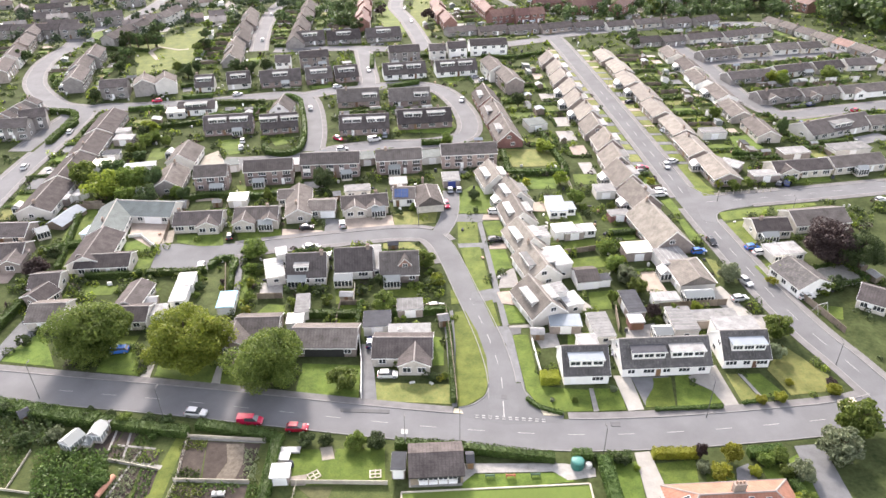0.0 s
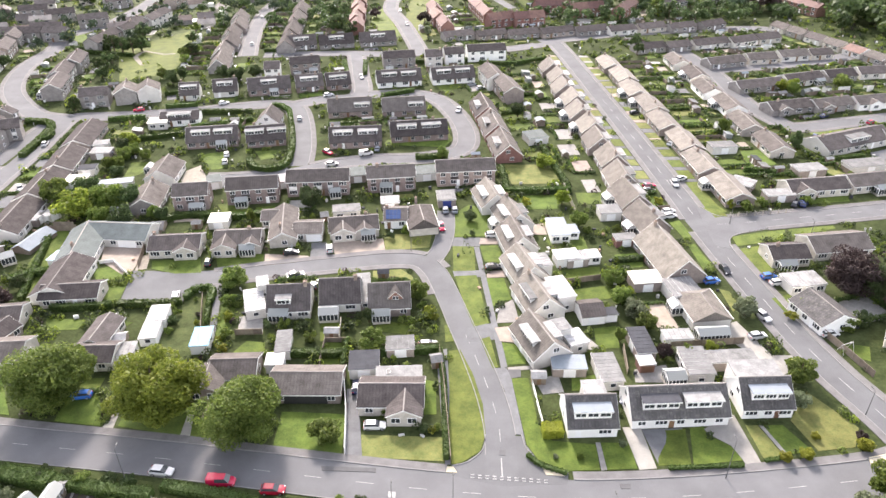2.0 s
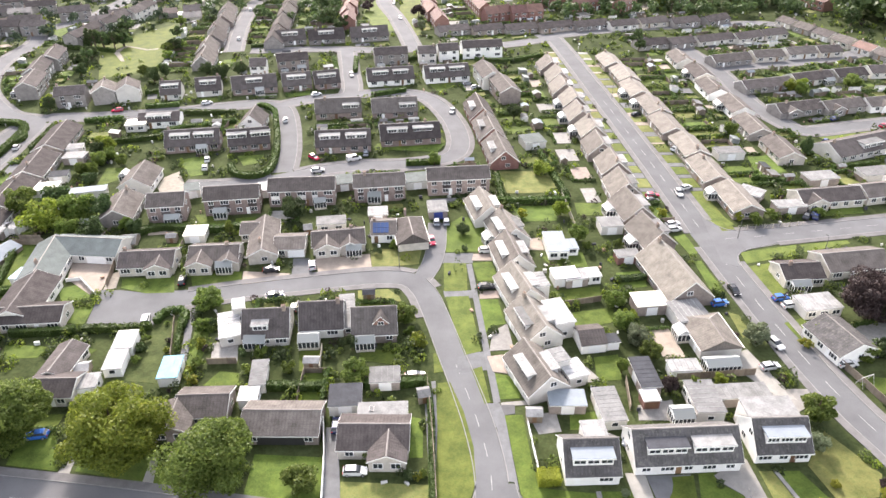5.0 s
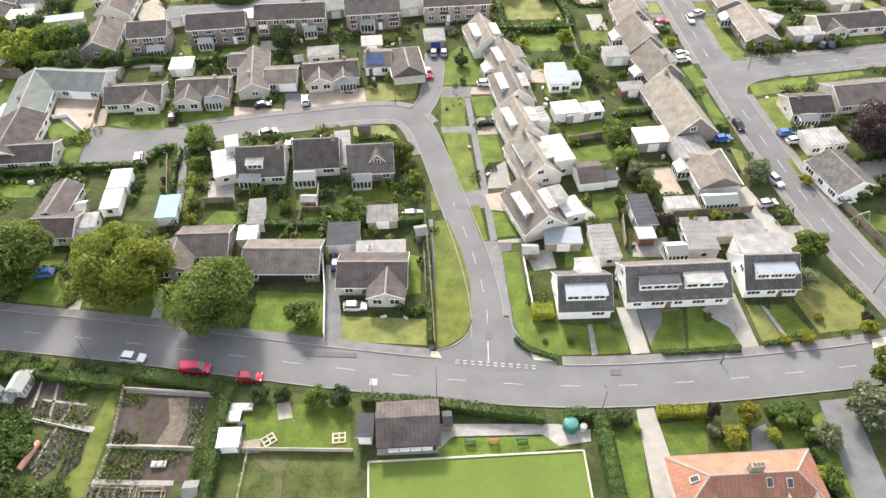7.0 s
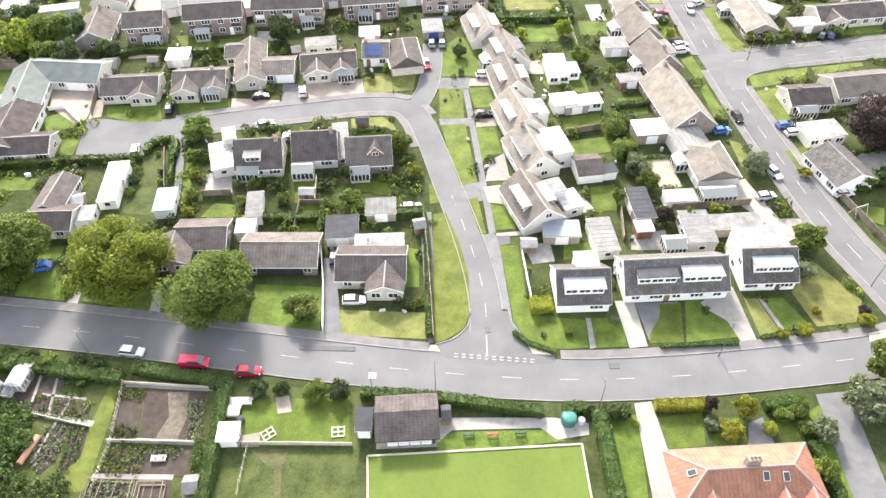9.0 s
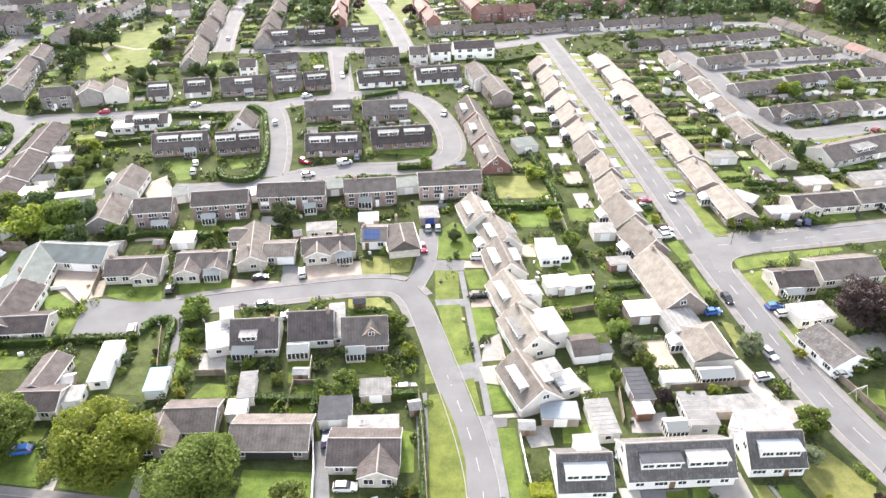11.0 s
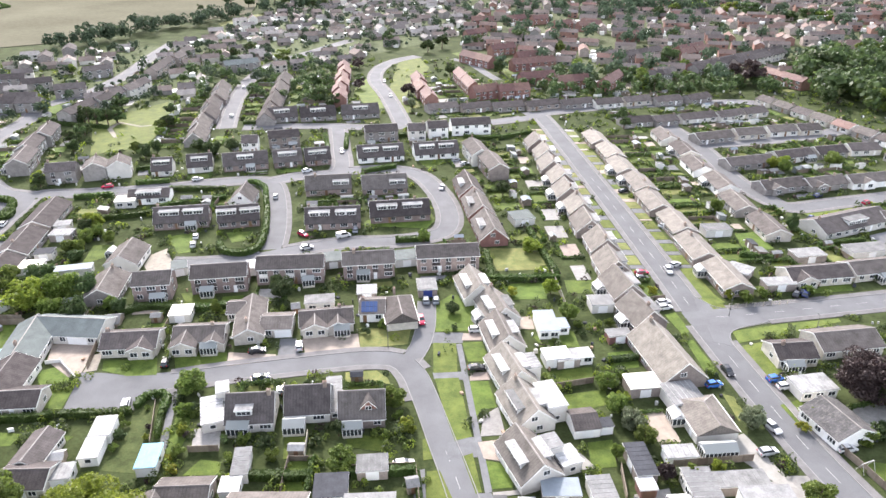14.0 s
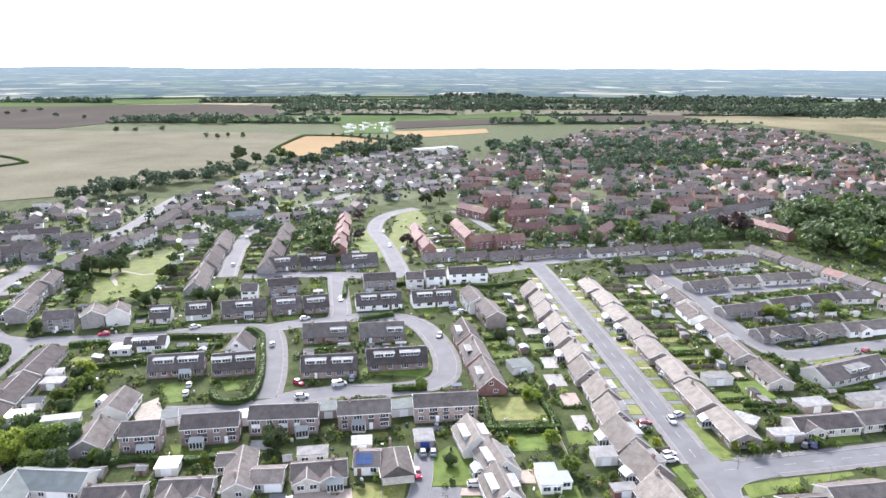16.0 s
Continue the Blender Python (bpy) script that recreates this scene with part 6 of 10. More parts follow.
# ---- the plan: lawns, drives and beds ----
patch("lawn", [(-104.7, 149.3), (-106.4, 164.7), (-100.1, 165.3), (-96.1, 145.0), (-94.9, 135.0), (-99.3, 134.6)])
patch("lawn", [(-93.7, 99.0), (-93.1, 104.2), (-90.0, 108.8), (-87.1, 105.2), (-81.7, 97.1)])
patch("tarmac", [(-96.9, 100.1), (-96.4, 113.4), (-92.0, 113.3), (-90.2, 109.6), (-94.0, 100.8), (-93.9, 99.0)])
patch("tactile", [(-1.5, 84.2), (1.3, 84.1), (1.9, 82.8), (-1.5, 83.1)])
patch("tactile", [(16.4, 84.0), (19.0, 82.6), (20.1, 81.9), (16.9, 82.2)])
patch("tactile", [(73.0, 85.5), (76.5, 86.2), (76.5, 85.0), (72.5, 83.8)], 0.13)
patch("verge", [(0.8, 114.8), (3.2, 115.1), (5.6, 107.4), (7.1, 99.0), (7.2, 91.4), (6.0, 87.5), (2.7, 85.0), (1.0, 84.6), (0.5, 91.4), (0.6, 103.2)])
patch("verge", [(-0.1, 123.4), (0.8, 123.7), (1.9, 118.0), (0.1, 117.7)])
patch("verge", [(2.2, 156.9), (7.7, 156.6), (7.6, 145.3), (2.2, 145.0)])
patch("verge", [(2.5, 142.9), (7.8, 143.2), (9.7, 124.1), (6.3, 122.9), (4.6, 130.4)])
patch("lawn", [(9.2, 156.8), (13.9, 157.2), (15.0, 149.3), (10.2, 149.1)])
patch("lawn", [(9.8, 142.0), (14.3, 141.9), (15.4, 133.0), (12.5, 132.2), (11.0, 130.0)])
patch("verge", [(7.5, 118.6), (9.6, 119.5), (10.7, 109.6), (9.6, 109.2)])
patch("lawn", [(11.7, 117.5), (16.8, 116.2), (16.4, 110.6), (12.6, 110.3)])
patch("lawn", [(2.9, 174.9), (7.3, 179.8), (14.6, 176.9), (14.1, 162.0), (2.8, 161.7)])
patch("lawn", [(13.1, 106.3), (16.4, 106.3), (17.0, 93.7), (19.0, 89.8), (26.6, 88.9), (26.2, 83.2), (20.6, 83.0), (16.2, 85.1), (14.4, 88.8), (13.8, 96.3)])
patch("lawn", [(27.4, 89.3), (32.8, 89.2), (32.5, 83.4), (27.3, 83.2)])
patch("lawn", [(36.3, 84.0), (36.8, 85.8), (37.8, 87.4), (38.9, 89.0), (39.5, 90.6), (39.7, 92.1), (43.4, 92.4), (42.0, 84.1)])
patch("lawn", [(42.4, 84.1), (44.3, 92.7), (47.0, 93.1), (46.8, 91.0), (47.8, 90.1), (49.7, 88.9), (50.8, 87.1), (51.5, 85.1)])
patch("dry", [(54.6, 93.2), (56.8, 93.2), (58.6, 86.2), (54.9, 85.1)])
patch("lawn", [(57.5, 93.2), (61.4, 93.2), (64.0, 87.1), (59.5, 86.2)])
patch("dry", [(63.3, 94.4), (69.6, 102.0), (74.8, 92.4), (71.9, 87.8), (65.0, 87.0)])
patch("dry", [(-15.2, 91.6), (-0.6, 90.8), (-0.1, 85.3), (-14.7, 86.3)])
patch("lawn", [(-4.2, 106.1), (-1.8, 105.4), (-1.7, 96.5), (-4.0, 96.5)])
patch("lawn", [(-30.7, 97.5), (-18.6, 96.7), (-18.2, 86.9), (-30.6, 88.8)])
patch("lawn", [(-73.1, 100.8), (-67.8, 104.1), (-63.1, 94.1), (-72.5, 95.5)])
patch("lawn", [(-60.6, 99.9), (-48.2, 97.1), (-47.6, 91.4), (-60.1, 94.1)])
patch("lawn", [(-46.6, 95.2), (-42.3, 95.7), (-40.9, 89.8), (-47.0, 91.3)])
patch("lawn", [(-27.5, 124.7), (-22.8, 124.6), (-22.7, 118.7), (-26.6, 118.4)])
patch("lawn", [(-15.2, 125.3), (-7.8, 124.2), (-7.7, 120.1), (-14.9, 121.6)])
patch("rough", [(-60.9, 131.3), (-58.4, 135.6), (-56.9, 135.9), (-54.0, 123.3), (-53.6, 115.1), (-60.6, 116.0), (-60.2, 126.0)])
patch("slabs", [(-46.0, 127.4), (-40.7, 127.3), (-39.5, 121.4), (-44.9, 121.5)])
patch("lawn", [(-51.0, 131.3), (-47.9, 132.0), (-46.9, 124.1), (-47.4, 117.7), (-49.1, 117.4)])
patch("lawn", [(-42.3, 118.6), (-38.2, 117.9), (-37.6, 114.4), (-44.4, 114.5)])
patch("lawn", [(-73.9, 150.8), (-61.8, 151.7), (-59.8, 145.2), (-66.3, 144.9), (-72.7, 147.1)])
patch("lawn", [(-58.7, 153.9), (-46.3, 153.7), (-45.3, 148.8), (-55.8, 146.0)])
patch("lawn", [(-87.3, 146.7), (-83.0, 148.8), (-77.1, 143.0), (-84.2, 141.9)])
patch("lawn", [(-82.7, 139.4), (-76.2, 140.3), (-75.6, 133.5), (-81.4, 134.6)])
patch("lawn", [(-106.6, 167.9), (-102.7, 167.8), (-99.6, 160.4), (-102.4, 158.1)])
patch("dry", [(-16.4, 163.5), (-3.3, 163.2), (-3.9, 156.4), (-15.1, 154.9)])
patch("dry", [(-17.6, 145.5), (-10.7, 146.1), (-8.0, 143.3), (-7.3, 141.2), (-17.3, 142.0)])
patch("lawn", [(-73.6, 126.2), (-69.2, 125.3), (-70.3, 123.6), (-73.8, 123.6)])
patch("lawn", [(-89.2, 127.3), (-80.0, 126.3), (-80.4, 122.9), (-87.2, 122.6)])
patch("block", [(-45.9, 153.7), (-34.6, 152.6), (-34.8, 150.3), (-45.0, 148.3)])
patch("block", [(-29.5, 158.9), (-16.2, 161.1), (-15.1, 154.5), (-27.7, 152.4)])
patch("tarmac", [(-34.9, 159.2), (-30.9, 159.2), (-29.4, 152.9), (-34.1, 152.1)])
patch("block", [(-88.8, 157.6), (-77.7, 158.3), (-77.0, 146.3), (-78.9, 144.5), (-86.8, 150.8)])
patch("gravel", [(-77.5, 152.9), (-75.4, 154.2), (-73.9, 147.1), (-76.6, 146.3)])
patch("tarmac", [(-19.2, 103.5), (-17.0, 103.5), (-14.6, 86.6), (-17.8, 86.7)])
patch("concrete", [(32.1, 92.9), (35.4, 92.9), (35.9, 83.4), (32.9, 83.1)])
patch("tarmac", [(35.5, 92.4), (43.0, 92.6), (41.0, 87.1), (36.4, 84.6)], 0.052)
patch("concrete", [(46.8, 92.3), (51.9, 95.8), (53.4, 95.8), (54.1, 84.1), (51.4, 84.1), (50.3, 88.4), (47.6, 90.8)])
patch("slabs", [(57.0, 93.2), (57.7, 93.2), (59.5, 86.0), (58.8, 86.0)])
patch("slabs", [(26.6, 89.3), (27.4, 89.3), (27.4, 83.2), (26.4, 83.0)])
patch("concrete", [(-62.9, 93.7), (-61.9, 99.3), (-61.4, 99.3), (-60.8, 93.2)])
patch("concrete", [(-47.9, 90.8), (-48.2, 97.1), (-47.0, 97.1), (-45.9, 90.2)])
patch("tarmac", [(-54.6, 139.4), (-53.0, 139.4), (-49.8, 121.6), (-51.2, 121.6)])
patch("tarmac", [(2.0, 145.2), (9.6, 145.4), (9.8, 142.4), (2.4, 142.7)], 0.046)
patch("tarmac", [(4.8, 123.0), (11.0, 124.2), (11.6, 118.6), (4.6, 117.6)], 0.046)
patch("tarmac", [(1.5, 161.4), (9.6, 161.2), (9.3, 156.7), (1.9, 156.7)], 0.046)
patch("tarmac", [(7.7, 156.2), (9.0, 156.4), (12.6, 109.6), (11.3, 109.1)])
patch("tarmac", [(-1.9, 114.8), (0.4, 115.4), (0.8, 103.2), (0.5, 91.4), (0.8, 84.6), (-0.1, 84.6)])
patch("tarmac", [(9.9, 109.2), (12.4, 109.3), (13.1, 106.2), (13.7, 96.3), (14.2, 88.9), (15.9, 85.2), (14.5, 87.4), (13.7, 91.2), (12.6, 91.4), (12.5, 94.0), (11.4, 103.2)], 0.1)
patch("concrete", [(12.6, 109.4), (19.6, 110.2), (19.5, 109.0), (12.7, 108.5)])
patch("block", [(10.8, 122.4), (17.4, 123.5), (17.2, 116.8), (11.7, 117.9)])
patch("slabs", [(12.4, 130.3), (15.8, 133.0), (16.4, 124.5), (11.4, 124.1)])
patch("block", [(9.6, 160.8), (14.3, 160.7), (14.4, 157.7), (9.1, 157.8)])
patch("block", [(10.3, 144.9), (14.7, 145.2), (14.8, 142.3), (10.2, 142.0)])
patch("slabs", [(38.0, 108.5), (44.7, 109.9), (44.6, 104.7), (37.3, 104.8)])
patch("slabs", [(17.6, 105.8), (22.5, 107.2), (22.9, 102.2), (18.8, 101.6)])
patch("lawn", [(25.0, 106.2), (29.8, 107.1), (30.2, 102.8), (24.5, 102.6)])
patch("lawn", [(61.6, 168.6), (64.7, 169.8), (65.9, 161.0), (63.3, 159.2)])
patch("lawn", [(63.1, 156.8), (65.1, 157.2), (66.4, 144.1), (63.6, 142.1)])
patch("dry", [(64.5, 136.7), (66.6, 135.5), (66.9, 129.5), (64.6, 127.7)])
patch("verge", [(76.0, 160.8), (91.4, 164.2), (89.7, 159.4), (75.7, 155.7)])
patch("verge", [(92.4, 164.2), (105.3, 166.2), (105.4, 164.7), (92.1, 160.6)])
patch("verge", [(74.6, 154.3), (81.8, 156.0), (81.4, 143.9), (76.0, 141.9)])
patch("lawn", [(75.3, 132.7), (80.5, 134.5), (80.3, 127.4), (76.6, 124.0)])
patch("verge", [(72.6, 193.2), (75.6, 186.2), (79.5, 174.6), (75.7, 172.5), (72.5, 177.7), (72.2, 187.8)])
patch("lawn", [(81.8, 116.8), (88.6, 115.1), (86.5, 110.5), (83.1, 112.1)])
patch("dry", [(19.1, 204.7), (37.5, 204.3), (37.2, 196.1), (20.9, 195.5)])
patch("lawn", [(20.9, 185.2), (34.3, 185.6), (32.6, 177.1), (23.9, 176.7)])
patch("lawn", [(26.4, 159.3), (36.8, 161.6), (37.1, 154.5), (28.0, 155.6)])
patch("lawn", [(26.7, 144.8), (38.4, 146.7), (37.6, 141.5), (27.4, 140.1)])
patch("lawn", [(29.5, 136.7), (39.5, 138.5), (39.3, 133.6), (30.4, 130.4)])
patch("block", [(24.6, 168.0), (27.4, 168.6), (27.4, 162.4), (23.2, 162.6)])
patch("concrete", [(26.6, 120.6), (29.2, 121.2), (32.6, 115.2), (29.6, 114.6)])
patch("lawn", [(32.3, 122.0), (37.4, 122.8), (36.6, 115.4), (31.8, 115.0)])
patch("lawn", [(43.2, 152.1), (50.0, 153.1), (49.2, 146.5), (42.6, 145.2)])
patch("lawn", [(39.0, 186.9), (50.2, 186.7), (49.7, 180.1), (38.7, 179.7)])
patch("concrete", [(62.5, 110.4), (67.0, 112.6), (71.4, 112.5), (72.4, 109.5), (67.1, 106.6)])
patch("concrete", [(57.6, 121.7), (64.1, 124.1), (68.1, 109.5), (64.4, 111.1)])
patch("dry", [(18.9, 207.2), (31.5, 207.0), (33.8, 193.3), (20.7, 192.8)])
patch("lawn", [(-20.8, 224.2), (-19.3, 228.6), (3.2, 228.3), (0.4, 221.7)])
patch("lawn", [(-81.3, 216.6), (-74.3, 219.8), (-69.5, 206.6), (-74.0, 204.8)])
patch("lawn", [(-63.5, 219.6), (-55.1, 220.4), (-55.1, 214.2), (-59.9, 212.3)])
patch("lawn", [(-65.8, 181.3), (-57.1, 182.7), (-54.3, 175.3), (-61.3, 174.0)])
patch("verge", [(-6.0, 223.1), (3.2, 229.2), (1.7, 234.8), (-7.7, 228.4)])
patch("lawn", [(98.4, 216.1), (106.4, 218.0), (106.5, 205.9), (96.7, 203.0)])
patch("lawn", [(105.2, 184.9), (119.1, 187.3), (116.8, 180.1), (105.3, 178.7)])
patch("verge", [(73.2, 191.3), (76.9, 192.6), (78.8, 171.8), (75.1, 171.1)])
patch("dry", [(119.4, 224.4), (129.1, 228.8), (124.6, 217.8), (120.0, 215.7)])
patch("verge", [(127.8, 232.1), (147.7, 236.6), (147.6, 234.7), (129.1, 228.8)])
patch("verge", [(-158.7, 344.5), (-134.3, 380.2), (-124.5, 358.7), (-119.5, 306.1), (-138.9, 295.4)])
patch("verge", [(-20.8, 409.2), (-18.7, 476.9), (-6.2, 494.7), (1.4, 459.9), (-10.8, 390.4), (-7.0, 357.3), (-12.1, 357.4)])
patch("verge", [(-40.8, 403.1), (-32.9, 444.6), (-29.2, 416.0), (-18.8, 367.9), (-27.0, 362.7), (-34.1, 379.1)])
patch("gravel", [(-138.6, 318.6), (-137.0, 318.9), (-145.0, 333.0), (-143.8, 340.6), (-133.1, 334.8), (-128.3, 336.5), (-128.7, 338.2), (-133.1, 336.8), (-145.4, 343.0), (-147.6, 332.6)])
patch("gravel", [(-81.9, 204.2), (-78.4, 208.4), (-73.8, 199.0), (-72.8, 191.6), (-77.8, 191.4), (-81.5, 197.6)])
patch("tarmac", [(-73.6, 198.6), (-69.4, 201.2), (-57.1, 200.2), (-56.1, 194.8), (-68.8, 191.9), (-72.6, 191.6)])
patch("lawn", [(-101.8, 211.2), (-95.5, 211.2), (-94.7, 203.5), (-99.9, 197.8)])
patch("straw", [(-40.6, 75.7), (-37.4, 75.7), (-36.6, 71.0), (-37.2, 67.6), (-40.6, 67.6), (-39.4, 71.5)])
patch("worn", [(-26.2, 66.0), (-20.3, 66.0), (-20.8, 63.8), (-21.1, 63.6), (-20.2, 54.6), (-20.9, 54.6), (-22.1, 62.8), (-24.3, 64.2)])
patch("worn", [(-24.0, 74.6), (-22.1, 75.2), (-20.8, 74.0), (-21.0, 72.3), (-22.8, 72.1)])
for ax, ay, bx, by, w in ((-60.6, 72.3, -50.5, 70.4, 0.45), (-47.5, 67.8, -34.5, 67.1, 0.4), (-48.0, 62.1, -36.3, 61.8, 0.4), (-61.7, 79.9, -61.1, 73.0, 0.2), (-55.3, 75.2, -55.8, 71.9, 0.2), (-56.2, 70.8, -57.5, 64.2, 0.2), (-59.0, 79.6, -57.9, 72.2, 0.2), (-60.2, 75.6, -53.0, 74.7, 0.2), (-62.0, 80.3, -51.4, 78.0, 0.5), (-47.6, 77.3, -33.6, 76.3, 0.5)):
    d = Vector((by - ay, ax - bx)).normalized() * w
    patch("slabs", [(ax + d.x, ay + d.y), (bx + d.x, by + d.y), (bx - d.x, by - d.y), (ax - d.x, ay - d.y)], 0.11)
patch("lawn", [(-3.2, 286.7), (8.4, 293.5), (7.0, 283.2), (0.2, 278.0)])
patch("lawn", [(-201.5, 398.7), (-174.7, 359.4), (-182.0, 354.5), (-193.7, 370.0)])
patch("verge", [(44.2, 462.7), (62.7, 467.5), (61.3, 428.8), (48.2, 431.8)])
patch("verge", [(16.9, 504.0), (29.0, 513.7), (44.7, 467.7), (36.3, 451.6)])
patch("lawn", [(161.6, 318.4), (180.3, 325.0), (176.1, 314.1), (160.4, 310.3)])
patch("lawn", [(149.6, 376.9), (169.7, 382.4), (166.5, 374.4), (146.9, 368.1)])
patch("rough", [(-100.7, 87.9), (-71.1, 85.5), (-48.3, 81.1), (-24.9, 76.9), (-10.6, 75.3), (-9.9, 66.4), (-11.7, 50.4), (-86.1, 51.1)])
patch("verge", [(-50.0, 78.5), (-48.2, 78.4), (-48.2, 59.8), (-52.2, 59.8)])
patch("soil", [(-65.7, 73.6), (-62.0, 79.3), (-60.4, 79.8), (-61.0, 72.4)])
patch("soil", [(-60.1, 79.6), (-57.0, 79.2), (-57.9, 75.6), (-60.5, 75.8)])
patch("soil", [(-60.8, 75.1), (-58.3, 75.1), (-58.3, 71.6), (-61.1, 72.0)])
patch("soil", [(-57.2, 74.9), (-54.6, 74.5), (-55.5, 71.1), (-57.8, 71.6)])
patch("soil", [(-54.5, 74.3), (-52.0, 74.1), (-51.5, 70.8), (-55.0, 71.0)])
patch("soil", [(-57.2, 70.0), (-54.1, 70.4), (-53.9, 65.0), (-55.6, 62.3), (-57.5, 63.9)])
patch("soil", [(-53.6, 70.0), (-50.9, 69.9), (-50.6, 64.9), (-52.8, 62.3)])
patch("soil", [(-48.6, 76.5), (-44.4, 76.6), (-43.0, 67.4), (-47.2, 67.4)])
patch("soil", [(-44.3, 76.4), (-34.4, 75.7), (-35.3, 67.1), (-42.6, 67.4)])
patch("soil", [(-46.9, 66.5), (-34.7, 66.4), (-34.5, 61.9), (-47.4, 62.1)])
patch("soil", [(-47.8, 61.4), (-41.3, 61.3), (-41.7, 57.1), (-48.0, 57.1)])
patch("soil", [(-41.1, 61.3), (-36.4, 61.3), (-35.6, 54.7), (-40.7, 54.7)])
patch("soil", [(-70.6, 70.8), (-62.3, 71.6), (-60.1, 61.5), (-66.8, 55.0)])
patch("lawn", [(-31.6, 74.2), (-12.2, 74.5), (-11.6, 66.7), (-30.1, 66.3)])
patch("rough", [(-30.0, 65.8), (-10.7, 65.8), (-8.5, 45.5), (-30.5, 45.8)])
patch("gravel", [(-27.9, 68.2), (-25.0, 68.7), (-24.9, 66.4), (-27.4, 66.3)])
patch("gravel", [(-23.7, 74.6), (-21.6, 74.9), (-20.8, 72.1), (-22.9, 71.7)])
patch("green", [(-8.8, 64.7), (22.6, 66.2), (23.1, 44.5), (-7.3, 42.8)])
patch("lawn", [(1.0, 66.6), (3.5, 68.4), (17.2, 68.6), (20.4, 66.8), (11.9, 65.8), (1.4, 65.0)])
patch("slabs", [(-7.7, 67.6), (1.0, 68.0), (1.4, 66.1), (-7.6, 65.8)])
patch("slabs", [(1.4, 70.8), (19.1, 70.6), (24.1, 69.6), (23.9, 67.7), (19.1, 67.0), (16.8, 68.9), (3.5, 68.7), (1.4, 66.6)])
patch("lawn", [(27.3, 70.5), (31.7, 71.0), (30.4, 53.9), (26.5, 54.0)])
patch("lawn", [(34.6, 70.4), (41.7, 71.3), (40.7, 65.7), (35.2, 65.3)])
patch("lawn", [(43.2, 70.3), (47.5, 70.3), (47.0, 65.6), (41.9, 65.5)])
patch("lawn", [(52.3, 69.3), (56.1, 70.2), (55.5, 66.0), (52.5, 66.0)])
patch("concrete", [(31.6, 72.9), (34.3, 73.2), (35.1, 64.8), (35.0, 53.9), (31.2, 53.9)])
patch("tarmac", [(48.1, 69.3), (50.5, 70.3), (50.9, 66.0), (46.9, 65.4)])
patch("tarmac", [(60.0, 74.1), (65.1, 74.6), (64.3, 53.4), (58.9, 53.5)])
patch("lawn", [(57.7, 71.1), (59.8, 72.3), (60.2, 56.8), (56.8, 56.0)])
patch("repair", [(-21.4, 84.4), (-11.9, 83.9), (-12.0, 83.0), (-21.1, 83.5)])
patch("repair", [(28.9, 80.2), (30.7, 80.2), (30.5, 79.2), (28.9, 79.2)])
patch("repair", [(9.4, 87.7), (10.5, 87.7), (10.4, 86.5), (9.3, 86.6)])
patch("repair", [(12.5, 108.8), (15.2, 108.8), (15.0, 106.6), (12.9, 106.2)])
patch("marking", [(4.2, 82.4), (4.8, 82.4), (4.8, 82.2), (4.1, 82.3)])
patch("marking", [(4.1, 81.9), (4.8, 81.8), (4.8, 81.7), (4.1, 81.7)])
patch("marking", [(5.4, 82.3), (6.0, 82.3), (6.0, 82.1), (5.4, 82.1)])
patch("marking", [(5.4, 81.8), (6.0, 81.7), (6.0, 81.5), (5.4, 81.6)])
patch("marking", [(6.6, 82.2), (7.3, 82.1), (7.3, 82.0), (6.6, 82.0)])
patch("marking", [(6.6, 81.6), (7.2, 81.6), (7.2, 81.4), (6.6, 81.5)])
patch("marking", [(7.9, 82.1), (8.5, 82.0), (8.5, 81.8), (7.8, 81.9)])
patch("marking", [(7.8, 81.5), (8.5, 81.5), (8.5, 81.3), (7.8, 81.3)])
patch("marking", [(9.1, 81.9), (9.7, 81.9), (9.7, 81.7), (9.1, 81.8)])
patch("marking", [(9.1, 81.4), (9.7, 81.3), (9.7, 81.2), (9.0, 81.2)])
patch("marking", [(10.3, 81.8), (10.9, 81.8), (10.9, 81.6), (10.3, 81.6)])
patch("marking", [(10.3, 81.3), (10.9, 81.2), (10.9, 81.0), (10.3, 81.1)])
patch("marking", [(11.5, 81.7), (12.2, 81.6), (12.2, 81.5), (11.5, 81.5)])
patch("marking", [(11.5, 81.2), (12.1, 81.1), (12.1, 80.9), (11.5, 81.0)])
patch("marking", [(12.8, 81.6), (13.4, 81.5), (13.4, 81.3), (12.7, 81.4)])
patch("marking", [(12.7, 81.0), (13.4, 81.0), (13.3, 80.8), (12.7, 80.9)])
patch("marking", [(14.0, 81.5), (14.6, 81.4), (14.6, 81.2), (14.0, 81.3)])
patch("marking", [(13.9, 80.9), (14.6, 80.8), (14.6, 80.7), (13.9, 80.7)])
patch("marking", [(15.2, 81.3), (15.8, 81.3), (15.8, 81.1), (15.2, 81.2)])
patch("marking", [(15.2, 80.8), (15.8, 80.7), (15.8, 80.6), (15.1, 80.6)])
patch("marking", [(16.4, 81.2), (17.1, 81.1), (17.0, 81.0), (16.4, 81.0)])
patch("marking", [(16.4, 80.7), (17.0, 80.6), (17.0, 80.4), (16.4, 80.5)])
patch("marking", [(-9.5, 79.0), (-8.3, 78.9), (-8.3, 77.7), (-9.5, 77.8)])
patch("marking", [(9.5, 85.9), (9.7, 85.9), (9.6, 82.0), (9.4, 82.1)])
